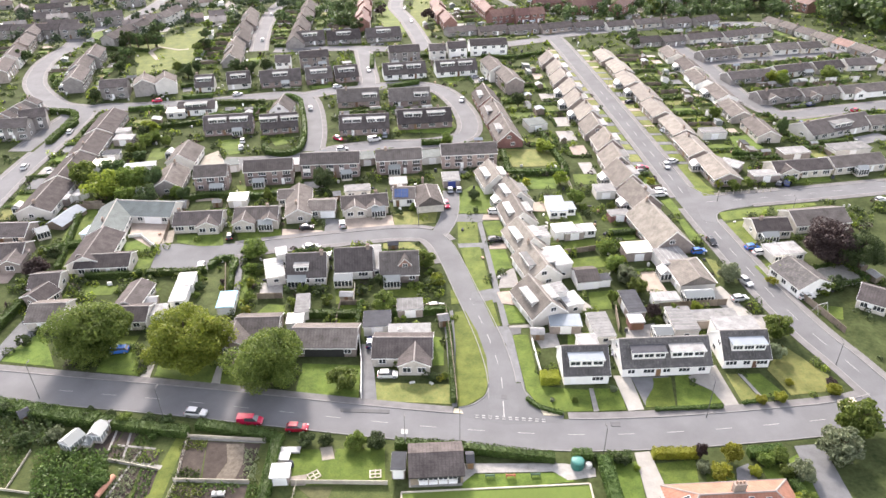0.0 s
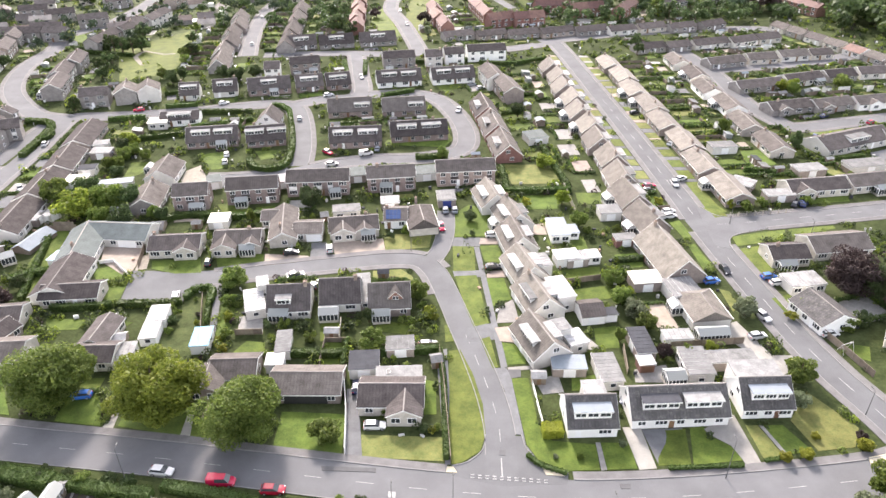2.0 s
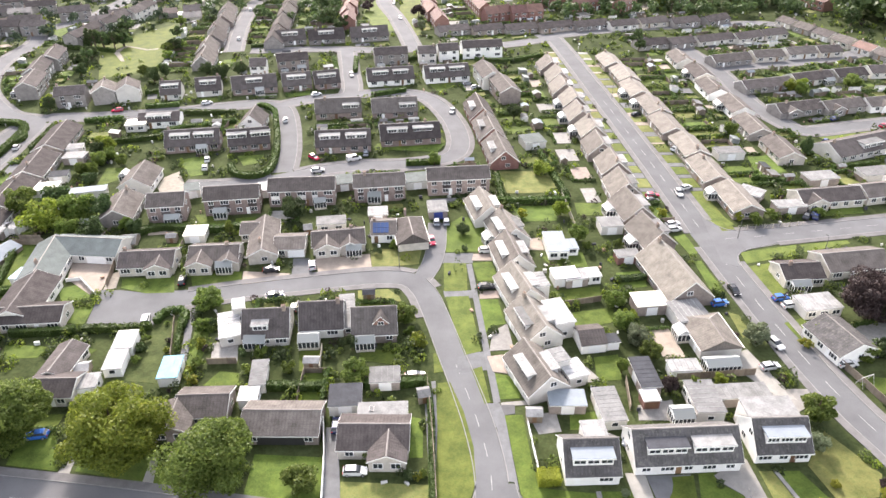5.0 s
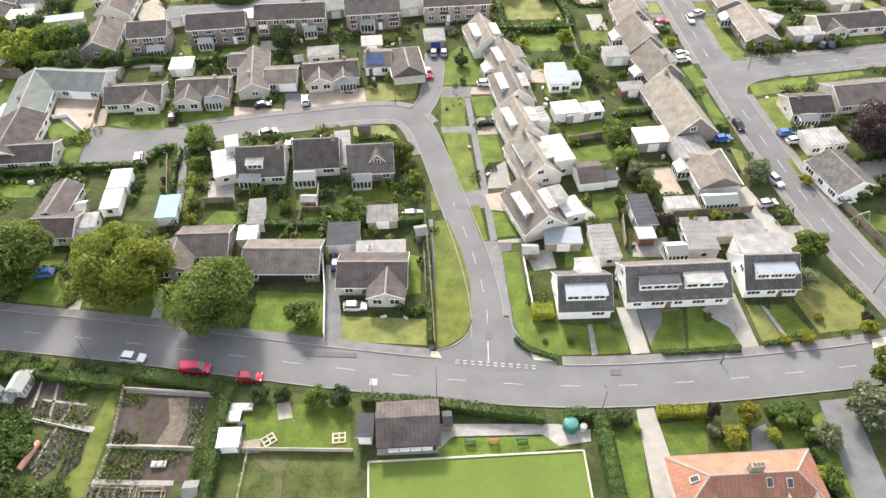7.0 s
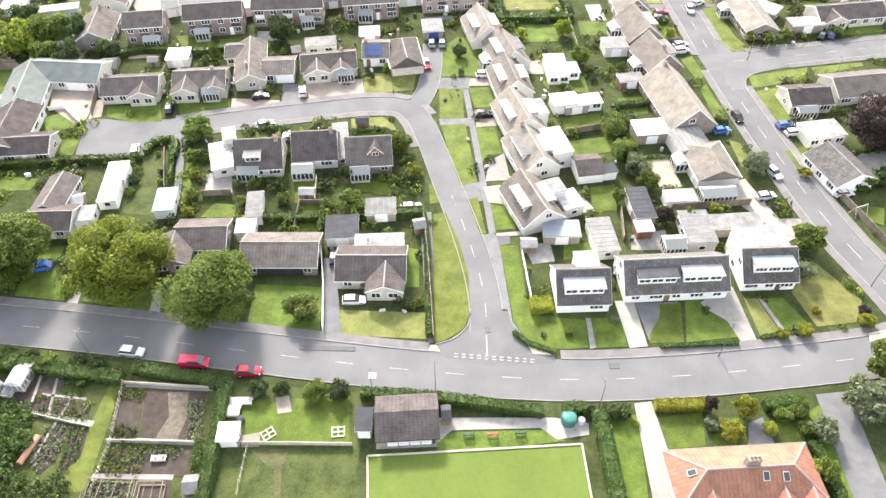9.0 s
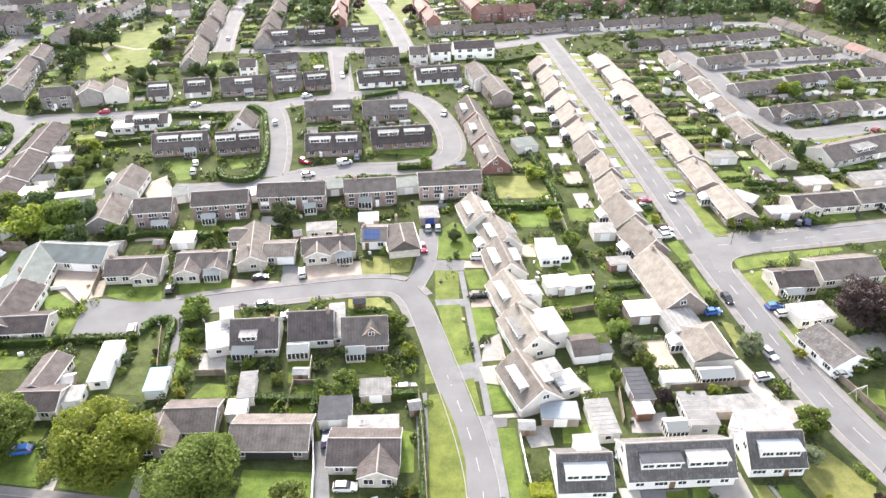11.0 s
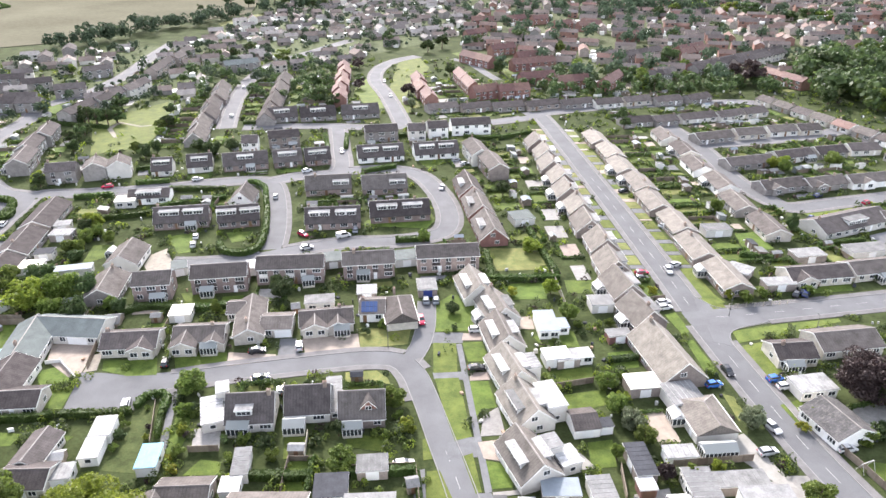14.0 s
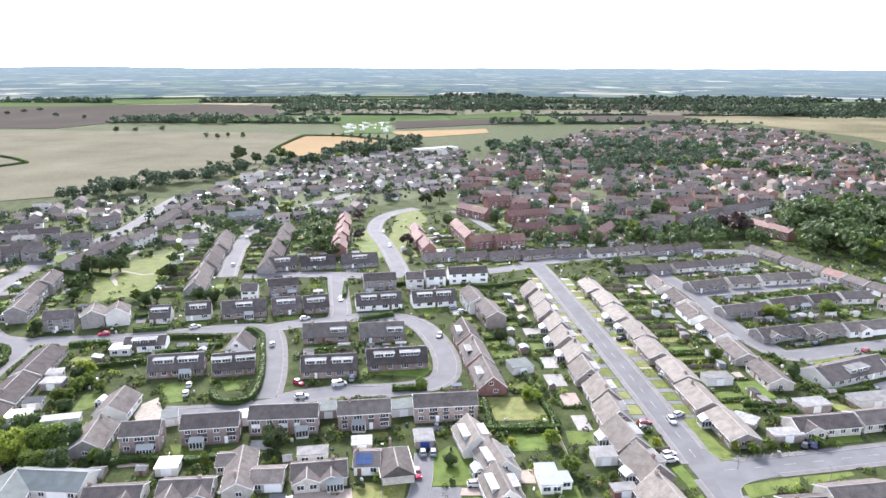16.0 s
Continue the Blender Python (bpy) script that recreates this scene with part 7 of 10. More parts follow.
def front_plots(name, low, high, step, near, deep, seed):
    """Front lawns and drives, turn about, along both sides of a road."""
    r = random.Random(seed)
    line = next(q[2] for q in ROADS if q[0] == name)
    mid = lambda y: min(line, key=lambda p: abs(p[1] - y))[0]
    for side in (-1, 1):
        y = low
        while y < high:
            a, b = near + r.uniform(0, 0.3), near + deep + r.uniform(-0.6, 0.3)
            lawn, y2 = step * r.uniform(0.5, 0.72), y + step * r.uniform(0.85, 1.2)
            # about half of these lawns take the yellow grass, to look sunlit
            for y0, y1, kind in ((y, y + lawn, r.choice(("verge", "dry", "verge", "dry"))), (y + lawn + 0.2, y2 - 0.3, r.choice(("tarmac", "slabs", "tarmac", "block", "tarmac")))):
                patch(kind, [(mid(y0) + side * a, y0), (mid(y0) + side * b, y0), (mid(y1) + side * b, y1), (mid(y1) + side * a, y1)][::side])
            y = y2


front_plots("east_avenue", 188, 322, 8.75, 4.9, 4.6, 4)

# ---- the plan: trees and shrubs ----
tree(-102.0, 131.7, 5.5, 3.3, "copper")
tree(-101.1, 139.0, 4.0, 2.0, "dark")
bush(-91.5, 104.5, 1.7, "dark")
tree(-74.0, 101.0, 13.5, 9.0, "green")
tree(-53.3, 97.1, 14.0, 9.5, "olive")
tree(-35.7, 91.8, 13.0, 8.3, "green")
tree(-21.5, 90.3, 4.5, 3.2, "green")
tree(-50.3, 139.5, 5.5, 3.9, "green")
tree(-15.2, 115.8, 5.0, 3.3, "green")
tree(-6.5, 134.1, 5.0, 3.1, "green")
tree(-16.7, 124.8, 4.0, 1.6, "dark")
tree(-37.9, 178.4, 7.0, 3.6, "dark")
tree(-102.4, 173.4, 10.0, 6.1, "olive")
tree(-96.1, 179.3, 9.0, 5.1, "green")
tree(-89.7, 179.6, 8.0, 3.9, "dark")
tree(-112.2, 182.0, 9.0, 4.5, "green")
tree(-104.7, 186.1, 8.0, 4.0, "dark")
tree(-88.1, 169.1, 7.0, 3.7, "dark")
tree(94.5, 134.3, 13.0, 7.7, "copper")
tree(99.4, 130.3, 11.0, 5.4, "dark")
tree(66.6, 126.3, 5.5, 3.0, "grey")
tree(69.1, 104.7, 6.0, 3.5, "green")
tree(66.4, 97.8, 4.0, 2.0, "grey")
tree(66.3, 71.4, 7.0, 4.3, "grey")
tree(72.3, 77.1, 8.0, 4.5, "green")
tree(47.6, 70.8, 4.5, 2.0, "yellow")
bush(42.4, 68.9, 1.5, "grey")
tree(42.5, 71.4, 4.0, 1.2, "copper")
bush(58.3, 67.2, 2.4, "grey")
bush(56.2, 67.8, 1.8, "green")
bush(44.7, 67.2, 2.1, "yellow")
bush(53.3, 70.3, 1.9, "green")
bush(56.0, 71.0, 1.8, "green")
bush(50.8, 68.0, 1.3, "yellow")
bush(54.3, 61.8, 1.9, "yellow")
bush(56.4, 61.0, 2.1, "green")
tree(34.0, 179.8, 5.0, 2.6, "olive")
tree(36.5, 166.9, 5.0, 2.7, "green")
tree(7.1, 170.4, 3.5, 2.0, "dark")
bush(7.6, 162.8, 1.1, "dark")
tree(42.1, 126.4, 5.0, 3.0, "grey")
tree(40.1, 130.9, 5.0, 2.8, "green")
tree(39.8, 139.0, 4.5, 2.7, "green")
tree(43.4, 121.5, 4.5, 2.5, "green")
tree(36.9, 117.4, 4.0, 1.4, "green")
tree(49.6, 112.3, 4.0, 1.5, "green")
tree(54.6, 113.2, 4.0, 1.5, "olive")
tree(44.7, 112.1, 4.0, 1.9, "copper")
bush(47.4, 112.8, 1.4, "grey")
bush(-60.0, 128.0, 1.1, "green")
bush(-59.6, 124.6, 1.3, "dark")
bush(-59.9, 121.4, 1.2, "green")
bush(-57.6, 133.4, 0.8, "green")
bush(-55.4, 127.6, 0.8, "copper")
bush(-54.8, 124.6, 0.9, "olive")
bush(-49.6, 131.4, 0.9, "yellow")
bush(-48.6, 127.6, 1.2, "green")
bush(-47.6, 133.0, 1.4, "dark")
bush(-48.4, 118.6, 1.0, "yellow")
bush(38.4, 163.2, 1.5, "green")
bush(38.6, 159.6, 1.2, "dark")
bush(31.6, 156.6, 1.0, "green")
bush(46.2, 164.0, 1.6, "green")
bush(49.4, 163.6, 1.5, "olive")
bush(51.9, 148.8, 1.3, "yellow")
bush(41.4, 140.4, 1.9, "grey")
bush(43.6, 142.6, 1.6, "green")
bush(42.2, 134.4, 2.0, "olive")
bush(62.2, 85.6, 1.5, "yellow")
bush(58.4, 85.1, 1.3, "yellow")
bush(73.3, 87.5, 1.6, "yellow")
bush(73.9, 89.9, 1.1, "copper")
bush(65.8, 90.0, 0.9, "yellow")
bush(-2.5, 92.1, 1.0, "yellow")
bush(-4.0, 92.1, 1.2, "dark")
bush(-1.6, 92.7, 0.9, "green")
bush(-2.4, 110.9, 1.3, "dark")
bush(23.2, 85.8, 0.8, "green")
bush(31.2, 88.6, 0.9, "grey")
bush(19.0, 85.9, 0.6, "grey")
bush(-35.1, 123.0, 1.7, "green")
bush(-28.7, 118.7, 1.6, "green")
bush(-31.1, 122.9, 1.2, "dark")
bush(-49.0, 131.2, 2.3, "green")
bush(-48.3, 125.8, 1.7, "olive")
bush(-46.9, 119.8, 1.7, "green")
bush(-46.8, 115.0, 1.6, "yellow")
bush(-60.2, 125.1, 1.3, "dark")
bush(-39.1, 123.1, 1.4, "dark")
bush(-37.0, 118.0, 1.6, "green")
bush(-20.7, 121.9, 1.6, "dark")
bush(-20.8, 117.5, 1.1, "green")
bush(-3.2, 126.0, 2.1, "olive")
bush(-5.1, 129.6, 1.4, "green")
bush(-10.1, 163.6, 1.7, "green")
bush(-14.1, 161.2, 1.4, "dark")
bush(24.0, 179.2, 1.8, "yellow")
bush(79.9, 127.4, 2.7, "olive")
bush(81.1, 123.0, 2.4, "green")
bush(84.3, 123.8, 2.1, "dark")
bush(86.6, 121.2, 2.4, "green")
bush(90.2, 122.8, 2.4, "dark")
bush(76.1, 124.8, 1.6, "yellow")
bush(85.0, 174.7, 2.6, "green")
bush(90.2, 177.4, 2.3, "green")
bush(103.6, 178.5, 2.1, "green")
bush(81.4, 177.0, 2.0, "yellow")
bush(57.8, 180.8, 1.9, "green")
bush(61.1, 179.3, 1.9, "yellow")
bush(-17.4, 75.0, 2.2, "green")
bush(-13.9, 75.0, 2.0, "dark")
bush(-26.3, 75.6, 1.7, "dark")
bush(-22.8, 75.8, 1.5, "dark")
bush(24.7, 71.6, 0.9, "dark")
bush(28.8, 70.6, 1.5, "dark")
bush(31.1, 69.2, 0.7, "olive")
bush(-52.9, 80.6, 1.6, "dark")
bush(-56.2, 81.2, 1.5, "dark")
bush(-60.8, 81.2, 1.7, "green")
bush(-64.0, 82.4, 1.3, "dark")
bush(-67.6, 82.4, 1.7, "dark")
tree(-26.8, 532.6, 13.0, 6.5, "dark")
tree(0.3, 507.5, 10.0, 5.4, "dark")
tree(13.8, 435.6, 9.0, 3.4, "dark")
tree(10.2, 521.1, 11.0, 5.5, "dark")
tree(44.0, 443.1, 9.0, 4.1, "dark")
tree(90.2, 439.9, 10.0, 4.7, "green")
tree(35.4, 524.1, 10.0, 4.8, "dark")
tree(-42.4, 458.2, 8.0, 4.6, "copper")
tree(-37.1, 405.7, 7.0, 4.1, "copper")
tree(-9.8, 390.1, 8.0, 4.2, "copper")
tree(-55.4, 376.3, 9.0, 4.7, "dark")
tree(-46.7, 364.9, 9.0, 4.5, "dark")
tree(-61.8, 410.2, 8.0, 3.8, "dark")
tree(181.9, 415.4, 17.0, 10.6, "copper")
tree(154.1, 467.2, 12.0, 6.5, "dark")
tree(236.3, 440.6, 15.0, 11.6, "dark")
tree(225.1, 438.2, 13.0, 8.8, "dark")
tree(231.5, 405.5, 14.0, 9.5, "dark")
tree(229.5, 379.3, 14.0, 8.9, "dark")
tree(226.4, 358.3, 13.0, 7.9, "green")
tree(206.6, 368.7, 11.0, 6.4, "dark")
tree(296.4, 491.2, 13.0, 9.1, "green")
tree(91.0, 328.4, 8.0, 3.1, "dark")
tree(120.2, 408.2, 8.0, 5.1, "green")
tree(150.3, 421.9, 8.0, 4.6, "green")
tree(126.2, 401.4, 8.0, 4.4, "dark")
tree(-124.3, 352.2, 8.0, 3.3, "dark")
tree(-121.0, 330.3, 7.0, 3.1, "dark")
tree(-152.9, 362.9, 8.0, 5.1, "dark")
tree(-154.5, 339.9, 7.0, 4.2, "dark")
tree(-201.7, 376.8, 7.0, 4.1, "olive")
tree(-213.2, 443.4, 7.0, 3.4, "green")
tree(-93.3, 478.5, 9.0, 5.8, "green")
tree(-128.4, 488.1, 9.0, 5.2, "dark")
tree(-137.0, 478.9, 9.0, 5.1, "dark")
tree(-121.8, 507.6, 9.0, 4.6, "dark")
tree(-113.5, 288.6, 8.0, 3.0, "dark")
tree(-142.0, 260.3, 6.0, 2.5, "dark")
tree(-107.7, 224.4, 6.0, 2.5, "olive")
tree(-88.2, 295.0, 7.0, 4.2, "dark")
tree(-94.7, 297.3, 7.0, 3.3, "dark")
tree(-80.6, 297.1, 7.0, 3.3, "dark")
tree(-7.2, 365.6, 6.0, 2.6, "grey")
tree(67.6, 543.2, 11.0, 6.6, "dark")
tree(89.8, 502.5, 10.0, 5.4, "green")
tree(116.5, 216.4, 8.0, 2.1, "dark")
tree(161.2, 276.3, 7.0, 3.6, "green")
tree(136.5, 275.0, 6.0, 2.7, "olive")
tree(139.4, 271.7, 6.0, 2.6, "green")
tree(98.6, 233.1, 6.0, 2.7, "green")
tree(27.6, 249.6, 6.0, 2.8, "dark")
tree(24.9, 267.0, 6.0, 3.0, "green")
tree(31.9, 205.0, 5.0, 3.4, "olive")
tree(-0.4, 211.4, 5.0, 2.4, "green")
tree(-39.3, 179.9, 7.0, 2.7, "dark")
tree(-53.3, 170.5, 5.0, 1.4, "green")
bush(-83.4, 84.1, 1.9, "dark")
bush(-78.4, 82.5, 1.6, "dark")
bush(-75.7, 83.5, 1.6, "dark")
bush(-71.7, 81.7, 1.5, "dark")
bush(-68.2, 81.0, 1.3, "dark")
bush(-63.1, 81.4, 1.1, "dark")
bush(-59.1, 80.4, 0.9, "hedge")
bush(-54.3, 77.3, 1.0, "hedge")
bush(-51.9, 79.4, 0.8, "dark")
bush(-71.8, 77.5, 1.7, "grey")
bush(-77.2, 76.2, 1.8, "dark")
bush(-59.3, 67.2, 2.0, "hedge")
tree(-114.8, 292.1, 7.0, 2.5, "dark")
tree(-111.5, 296.2, 7.0, 2.3, "dark")
tree(-118.0, 329.2, 8.0, 3.8, "dark")
tree(-145.5, 340.8, 8.0, 4.5, "dark")
tree(-152.8, 322.6, 7.0, 3.8, "dark")
tree(-145.1, 265.8, 5.0, 2.3, "olive")
tree(-190.5, 362.1, 6.0, 3.6, "olive")
tree(-199.1, 315.6, 8.0, 4.2, "dark")
tree(-105.2, 222.4, 6.0, 2.8, "olive")
tree(-103.2, 205.8, 5.0, 1.9, "green")
tree(92.8, 339.5, 8.0, 3.1, "dark")
tree(162.0, 278.1, 7.0, 3.8, "green")
tree(141.4, 276.8, 6.0, 2.9, "olive")
tree(-195.0, 748.9, 17.0, 8.8, "dark")
tree(-172.0, 725.2, 14.0, 7.4, "dark")
tree(-152.9, 754.2, 16.0, 8.3, "dark")
tree(-139.0, 739.5, 13.0, 7.0, "dark")
tree(-156.5, 721.1, 11.0, 5.7, "dark")
tree(-211.0, 699.8, 8.0, 3.8, "dark")
tree(-201.7, 696.0, 7.0, 3.3, "dark")
tree(-108.9, 712.5, 11.0, 5.0, "dark")
tree(-99.6, 726.0, 10.0, 4.6, "dark")
tree(-89.9, 739.8, 11.0, 5.8, "green")
tree(-79.8, 754.2, 10.0, 4.7, "dark")
tree(-66.8, 774.8, 12.0, 6.1, "dark")
tree(-34.8, 807.6, 12.0, 5.7, "dark")
tree(-20.4, 868.4, 12.0, 6.2, "dark")
tree(-453.6, 1057.8, 11.0, 4.9, "dark")
tree(-428.0, 1065.1, 10.0, 5.0, "dark")
tree(-395.9, 1085.4, 10.0, 5.1, "dark")
tree(-300.5, 984.8, 9.0, 3.9, "dark")
tree(-280.6, 969.0, 9.0, 3.8, "dark")
tree(-271.5, 985.3, 9.0, 3.9, "dark")
tree(-250.9, 985.6, 9.0, 3.9, "dark")
tree(-917.9, 1951.0, 13.0, 7.6, "dark")
tree(-128.9, 993.7, 8.0, 3.1, "dark")
tree(-115.9, 988.9, 8.0, 3.1, "dark")
tree(-103.0, 984.2, 8.0, 3.1, "dark")
tree(-90.2, 979.5, 8.0, 3.1, "dark")
tree(-77.5, 974.9, 8.0, 3.1, "dark")
tree(-65.0, 970.3, 8.0, 3.1, "dark")
tree(-52.5, 965.7, 8.0, 3.0, "dark")
tree(-40.2, 961.2, 8.0, 3.0, "dark")
tree(-830.3, 1441.3, 9.0, 6.7, "dark")
tree(-839.2, 1515.2, 9.0, 7.1, "dark")
tree(-839.0, 1576.2, 9.0, 7.3, "dark")
tree(-711.2, 1394.0, 9.0, 6.5, "dark")
tree(-630.1, 1333.4, 9.0, 6.2, "dark")
tree(251.9, 692.8, 14.0, 12.8, "green")
tree(275.6, 681.8, 13.0, 9.4, "olive")
tree(320.4, 808.4, 14.0, 14.8, "dark")
tree(225.9, 678.3, 12.0, 8.3, "green")
tree(205.0, 660.5, 11.0, 7.1, "dark")
tree(204.6, 757.4, 13.0, 11.6, "dark")
tree(294.4, 678.6, 12.0, 12.5, "dark")
tree(152.9, 467.7, 12.0, 6.2, "dark")
tree(226.4, 582.8, 10.0, 6.8, "dark")
tree(179.3, 539.4, 12.0, 5.0, "dark")
tree(123.5, 420.0, 9.0, 4.9, "green")
tree(331.8, 647.1, 11.0, 8.0, "dark")
tree(310.3, 633.6, 11.0, 6.9, "dark")
tree(157.7, 448.2, 9.0, 4.2, "green")
tree(340.0, 633.7, 11.0, 8.8, "green")
tree(336.5, 744.9, 12.0, 9.2, "dark")

for px, py, ph, pr in ((-161.5, 341.9, 9, 3.2), (-157.6, 338.0, 10, 3.4), (-153.0, 335.9, 9.5, 3.2), (-148.6, 337.5, 9, 3.0), (-146.8, 342.7, 8.5, 2.8), (-152.3, 316.6, 7, 3.4), (-153.3, 309.0, 8, 3.8), (-147.3, 299.1, 6.5, 3.2)):
    tree(px, py, ph, pr, "dark")
for px, py, ph, pr in ((-117.0, 334.0, 6.5, 3.0), (-119.5, 326.0, 7.0, 3.4), (-117.5, 318.0, 5.5, 2.6), (-130.0, 375.0, 7.0, 3.2), (-121.0, 298.5, 5.5, 2.8)):
    tree(px, py, ph, pr, "green")

for px, py, ph, pr in ((-106.9, 207.2, 4.5, 2.6), (-104.5, 213.4, 5.0, 2.8), (-102.3, 201.2, 4.0, 2.4), (-102.8, 217.0, 5.0, 2.6), (-107.6, 220.7, 5.5, 2.8), (-97.8, 213.6, 4.0, 2.2), (-92.5, 177.5, 5.5, 3.0), (-95.0, 170.5, 6.0, 3.4), (-78.5, 172.5, 4.5, 2.4), (-81.5, 174.0, 4.0, 2.2)):
    tree(px, py, ph, pr, "green" if round(px) % 3 else "dark")

# ---- the plan: hedges ----
hedge([(-78.5, 171.0), (-72.0, 173.5), (-64.0, 173.0)], 1.8, 1.7, "hedge")
hedge([(-62.5, 172.4), (-55.4, 172.6), (-49.0, 174.5)], 1.6, 1.8, "hedge")
hedge([(-179.0, 342.0), (-169.8, 344.0), (-161.5, 341.9)], 2.2, 2.2, "dark")
hedge([(-104.7, 141.0), (-101.3, 143.8), (-95.2, 146.0)], 1.6, 1.8, "hedge")
hedge([(-98.1, 133.6), (-105.2, 162.4)], 1.2, 1.6, "hedge")
hedge([(-100.2, 107.2), (-99.7, 115.5), (-98.6, 119.9)], 1.6, 1.8, "hedge")
hedge([(-10.4, 74.8), (-3.4, 74.3), (2.6, 73.6), (10.3, 72.4), (17.4, 71.2)], 1.6, 1.6, "hedge")
hedge([(-31.4, 75.3), (-31.3, 69.3), (-31.2, 62.2), (-31.2, 57.4), (-31.0, 52.8)], 1.8, 1.8, "hedge")
hedge([(-47.1, 80.0), (-40.9, 78.7), (-35.3, 77.6), (-30.6, 76.1)], 2.0, 1.4, "hedge")
hedge([(25.7, 71.0), (26.0, 65.1), (26.2, 58.2), (26.3, 53.7)], 2.2, 1.8, "hedge")
hedge([(26.4, 71.2), (30.6, 71.2)], 1.5, 1.8, "hedge")
hedge([(20.4, 71.7), (23.9, 71.7)], 1.6, 1.8, "hedge")
hedge([(34.4, 72.0), (42.7, 72.1)], 1.6, 1.7, "yellow")
hedge([(51.0, 72.0), (57.1, 72.6)], 1.5, 1.7, "hedge")
hedge([(56.0, 65.8), (56.8, 60.6), (57.2, 55.8)], 1.5, 1.5, "hedge")
hedge([(14.1, 86.5), (16.4, 84.1), (20.5, 82.3)], 0.8, 0.7, "hedge")
hedge([(37.8, 83.2), (50.8, 83.7)], 0.7, 0.7, "hedge")
hedge([(54.8, 84.7), (59.3, 85.5)], 0.8, 0.6, "hedge")
hedge([(17.3, 91.4), (21.0, 91.6)], 2.6, 1.9, "yellow")
hedge([(42.0, 148.4), (46.0, 149.0), (50.6, 149.8)], 1.4, 1.3, "dark")
hedge([(-32.5, 113.5), (-26.2, 113.3), (-20.2, 113.3)], 1.5, 1.7, "hedge")
hedge([(-13.2, 113.8), (-1.1, 114.4)], 1.6, 1.8, "hedge")
hedge([(-75.2, 131.2), (-69.0, 131.4), (-63.3, 131.6), (-60.3, 132.2)], 1.3, 1.6, "hedge")
hedge([(-59.9, 133.7), (-59.2, 136.8), (-56.5, 137.9), (-54.4, 136.7), (-53.8, 132.3)], 1.4, 1.5, "hedge")
hedge([(-89.4, 129.7), (-79.0, 130.3), (-75.8, 130.9)], 1.2, 1.8, "hedge")
hedge([(-55.0, 136.0), (-53.9, 131.0), (-52.6, 124.5)], 0.9, 1.3, "hedge")
hedge([(-1.1, 114.3), (-0.4, 106.0), (-0.1, 95.1), (0.1, 85.5)], 1.0, 1.6, "hedge")
hedge([(-63.4, 210.6), (-59.8, 204.8), (-54.2, 203.9), (-50.7, 207.7), (-50.9, 218.6), (-53.3, 233.4), (-56.4, 246.9)], 1.8, 1.8, "hedge")
hedge([(-56.5, 247.1), (-58.8, 256.4), (-63.8, 262.1), (-66.3, 262.2)], 1.6, 1.7, "hedge")
hedge([(-93.0, 255.7), (-72.5, 255.4)], 1.6, 1.7, "hedge")
hedge([(-92.3, 239.0), (-81.3, 243.8), (-70.4, 247.3)], 1.6, 1.7, "hedge")
hedge([(-106.7, 229.7), (-91.6, 234.2)], 1.6, 1.7, "hedge")
hedge([(-124.2, 248.1), (-111.3, 250.5)], 1.6, 1.7, "hedge")
hedge([(-107.4, 261.6), (-95.7, 263.7)], 1.6, 1.7, "hedge")
hedge([(-45.4, 320.6), (-41.6, 301.5)], 1.6, 1.7, "hedge")
hedge([(-34.0, 301.4), (-35.4, 319.7)], 1.6, 1.7, "hedge")
hedge([(13.9, 187.8), (23.3, 187.0), (37.6, 187.4)], 1.6, 1.7, "hedge")
hedge([(33.0, 219.7), (35.2, 203.6), (37.1, 189.4)], 1.6, 1.7, "hedge")
hedge([(18.2, 203.8), (18.7, 188.0)], 1.6, 1.7, "hedge")
hedge([(-41.7, 241.3), (-22.4, 244.0)], 1.6, 1.7, "hedge")
hedge([(-9.2, 212.0), (1.3, 212.7)], 1.6, 1.7, "hedge")
hedge([(-86.1, 338.8), (-74.4, 339.6)], 1.6, 1.7, "hedge")
hedge([(-172.9, 338.9), (-146.6, 332.3)], 1.6, 1.7, "hedge")
hedge([(16.4, 316.5), (31.3, 314.7), (47.3, 322.9)], 1.6, 1.7, "hedge")
hedge([(120.6, 207.0), (136.2, 209.9)], 1.6, 1.7, "hedge")
hedge([(93.8, 200.9), (102.7, 198.2)], 1.6, 1.7, "hedge")
hedge([(-13.7, 318.6), (19.2, 321.5)], 1.6, 1.7, "hedge")
hedge([(-139.4, 228.8), (-138.9, 234.8), (-144.5, 244.7)], 1.6, 1.7, "hedge")
hedge([(-131.5, 224.3), (-132.6, 243.0)], 1.6, 1.7, "hedge")
hedge([(-113.1, 276.8), (-101.0, 279.9)], 1.6, 1.7, "hedge")
hedge([(-24.8, 272.5), (-12.0, 278.7)], 1.6, 1.7, "hedge")
hedge([(-95.3, 86.8), (-85.6, 84.8), (-73.7, 82.3), (-65.7, 80.8)], 3.0, 2.0, "hedge")
hedge([(-65.9, 81.1), (-58.0, 79.5), (-48.2, 78.0)], 2.2, 1.7, "hedge")
hedge([(-157.3, 247.8), (-144.5, 244.9), (-140.9, 235.1), (-139.8, 215.4)], 2.2, 1.8, "hedge")
hedge([(-171.6, 1016.1), (-178.5, 909.4), (-177.6, 823.0)], 3.0, 2.5, "hedge")
hedge([(-171.6, 1016.1), (-106.3, 1000.3), (-31.4, 925.0)], 3.0, 2.5, "hedge")
hedge([(-477.5, 791.1), (-436.4, 761.8), (-400.3, 725.8)], 3.0, 2.2, "hedge")
hedge([(-400.3, 725.8), (-412.5, 700.8), (-429.1, 692.7)], 3.0, 2.2, "hedge")

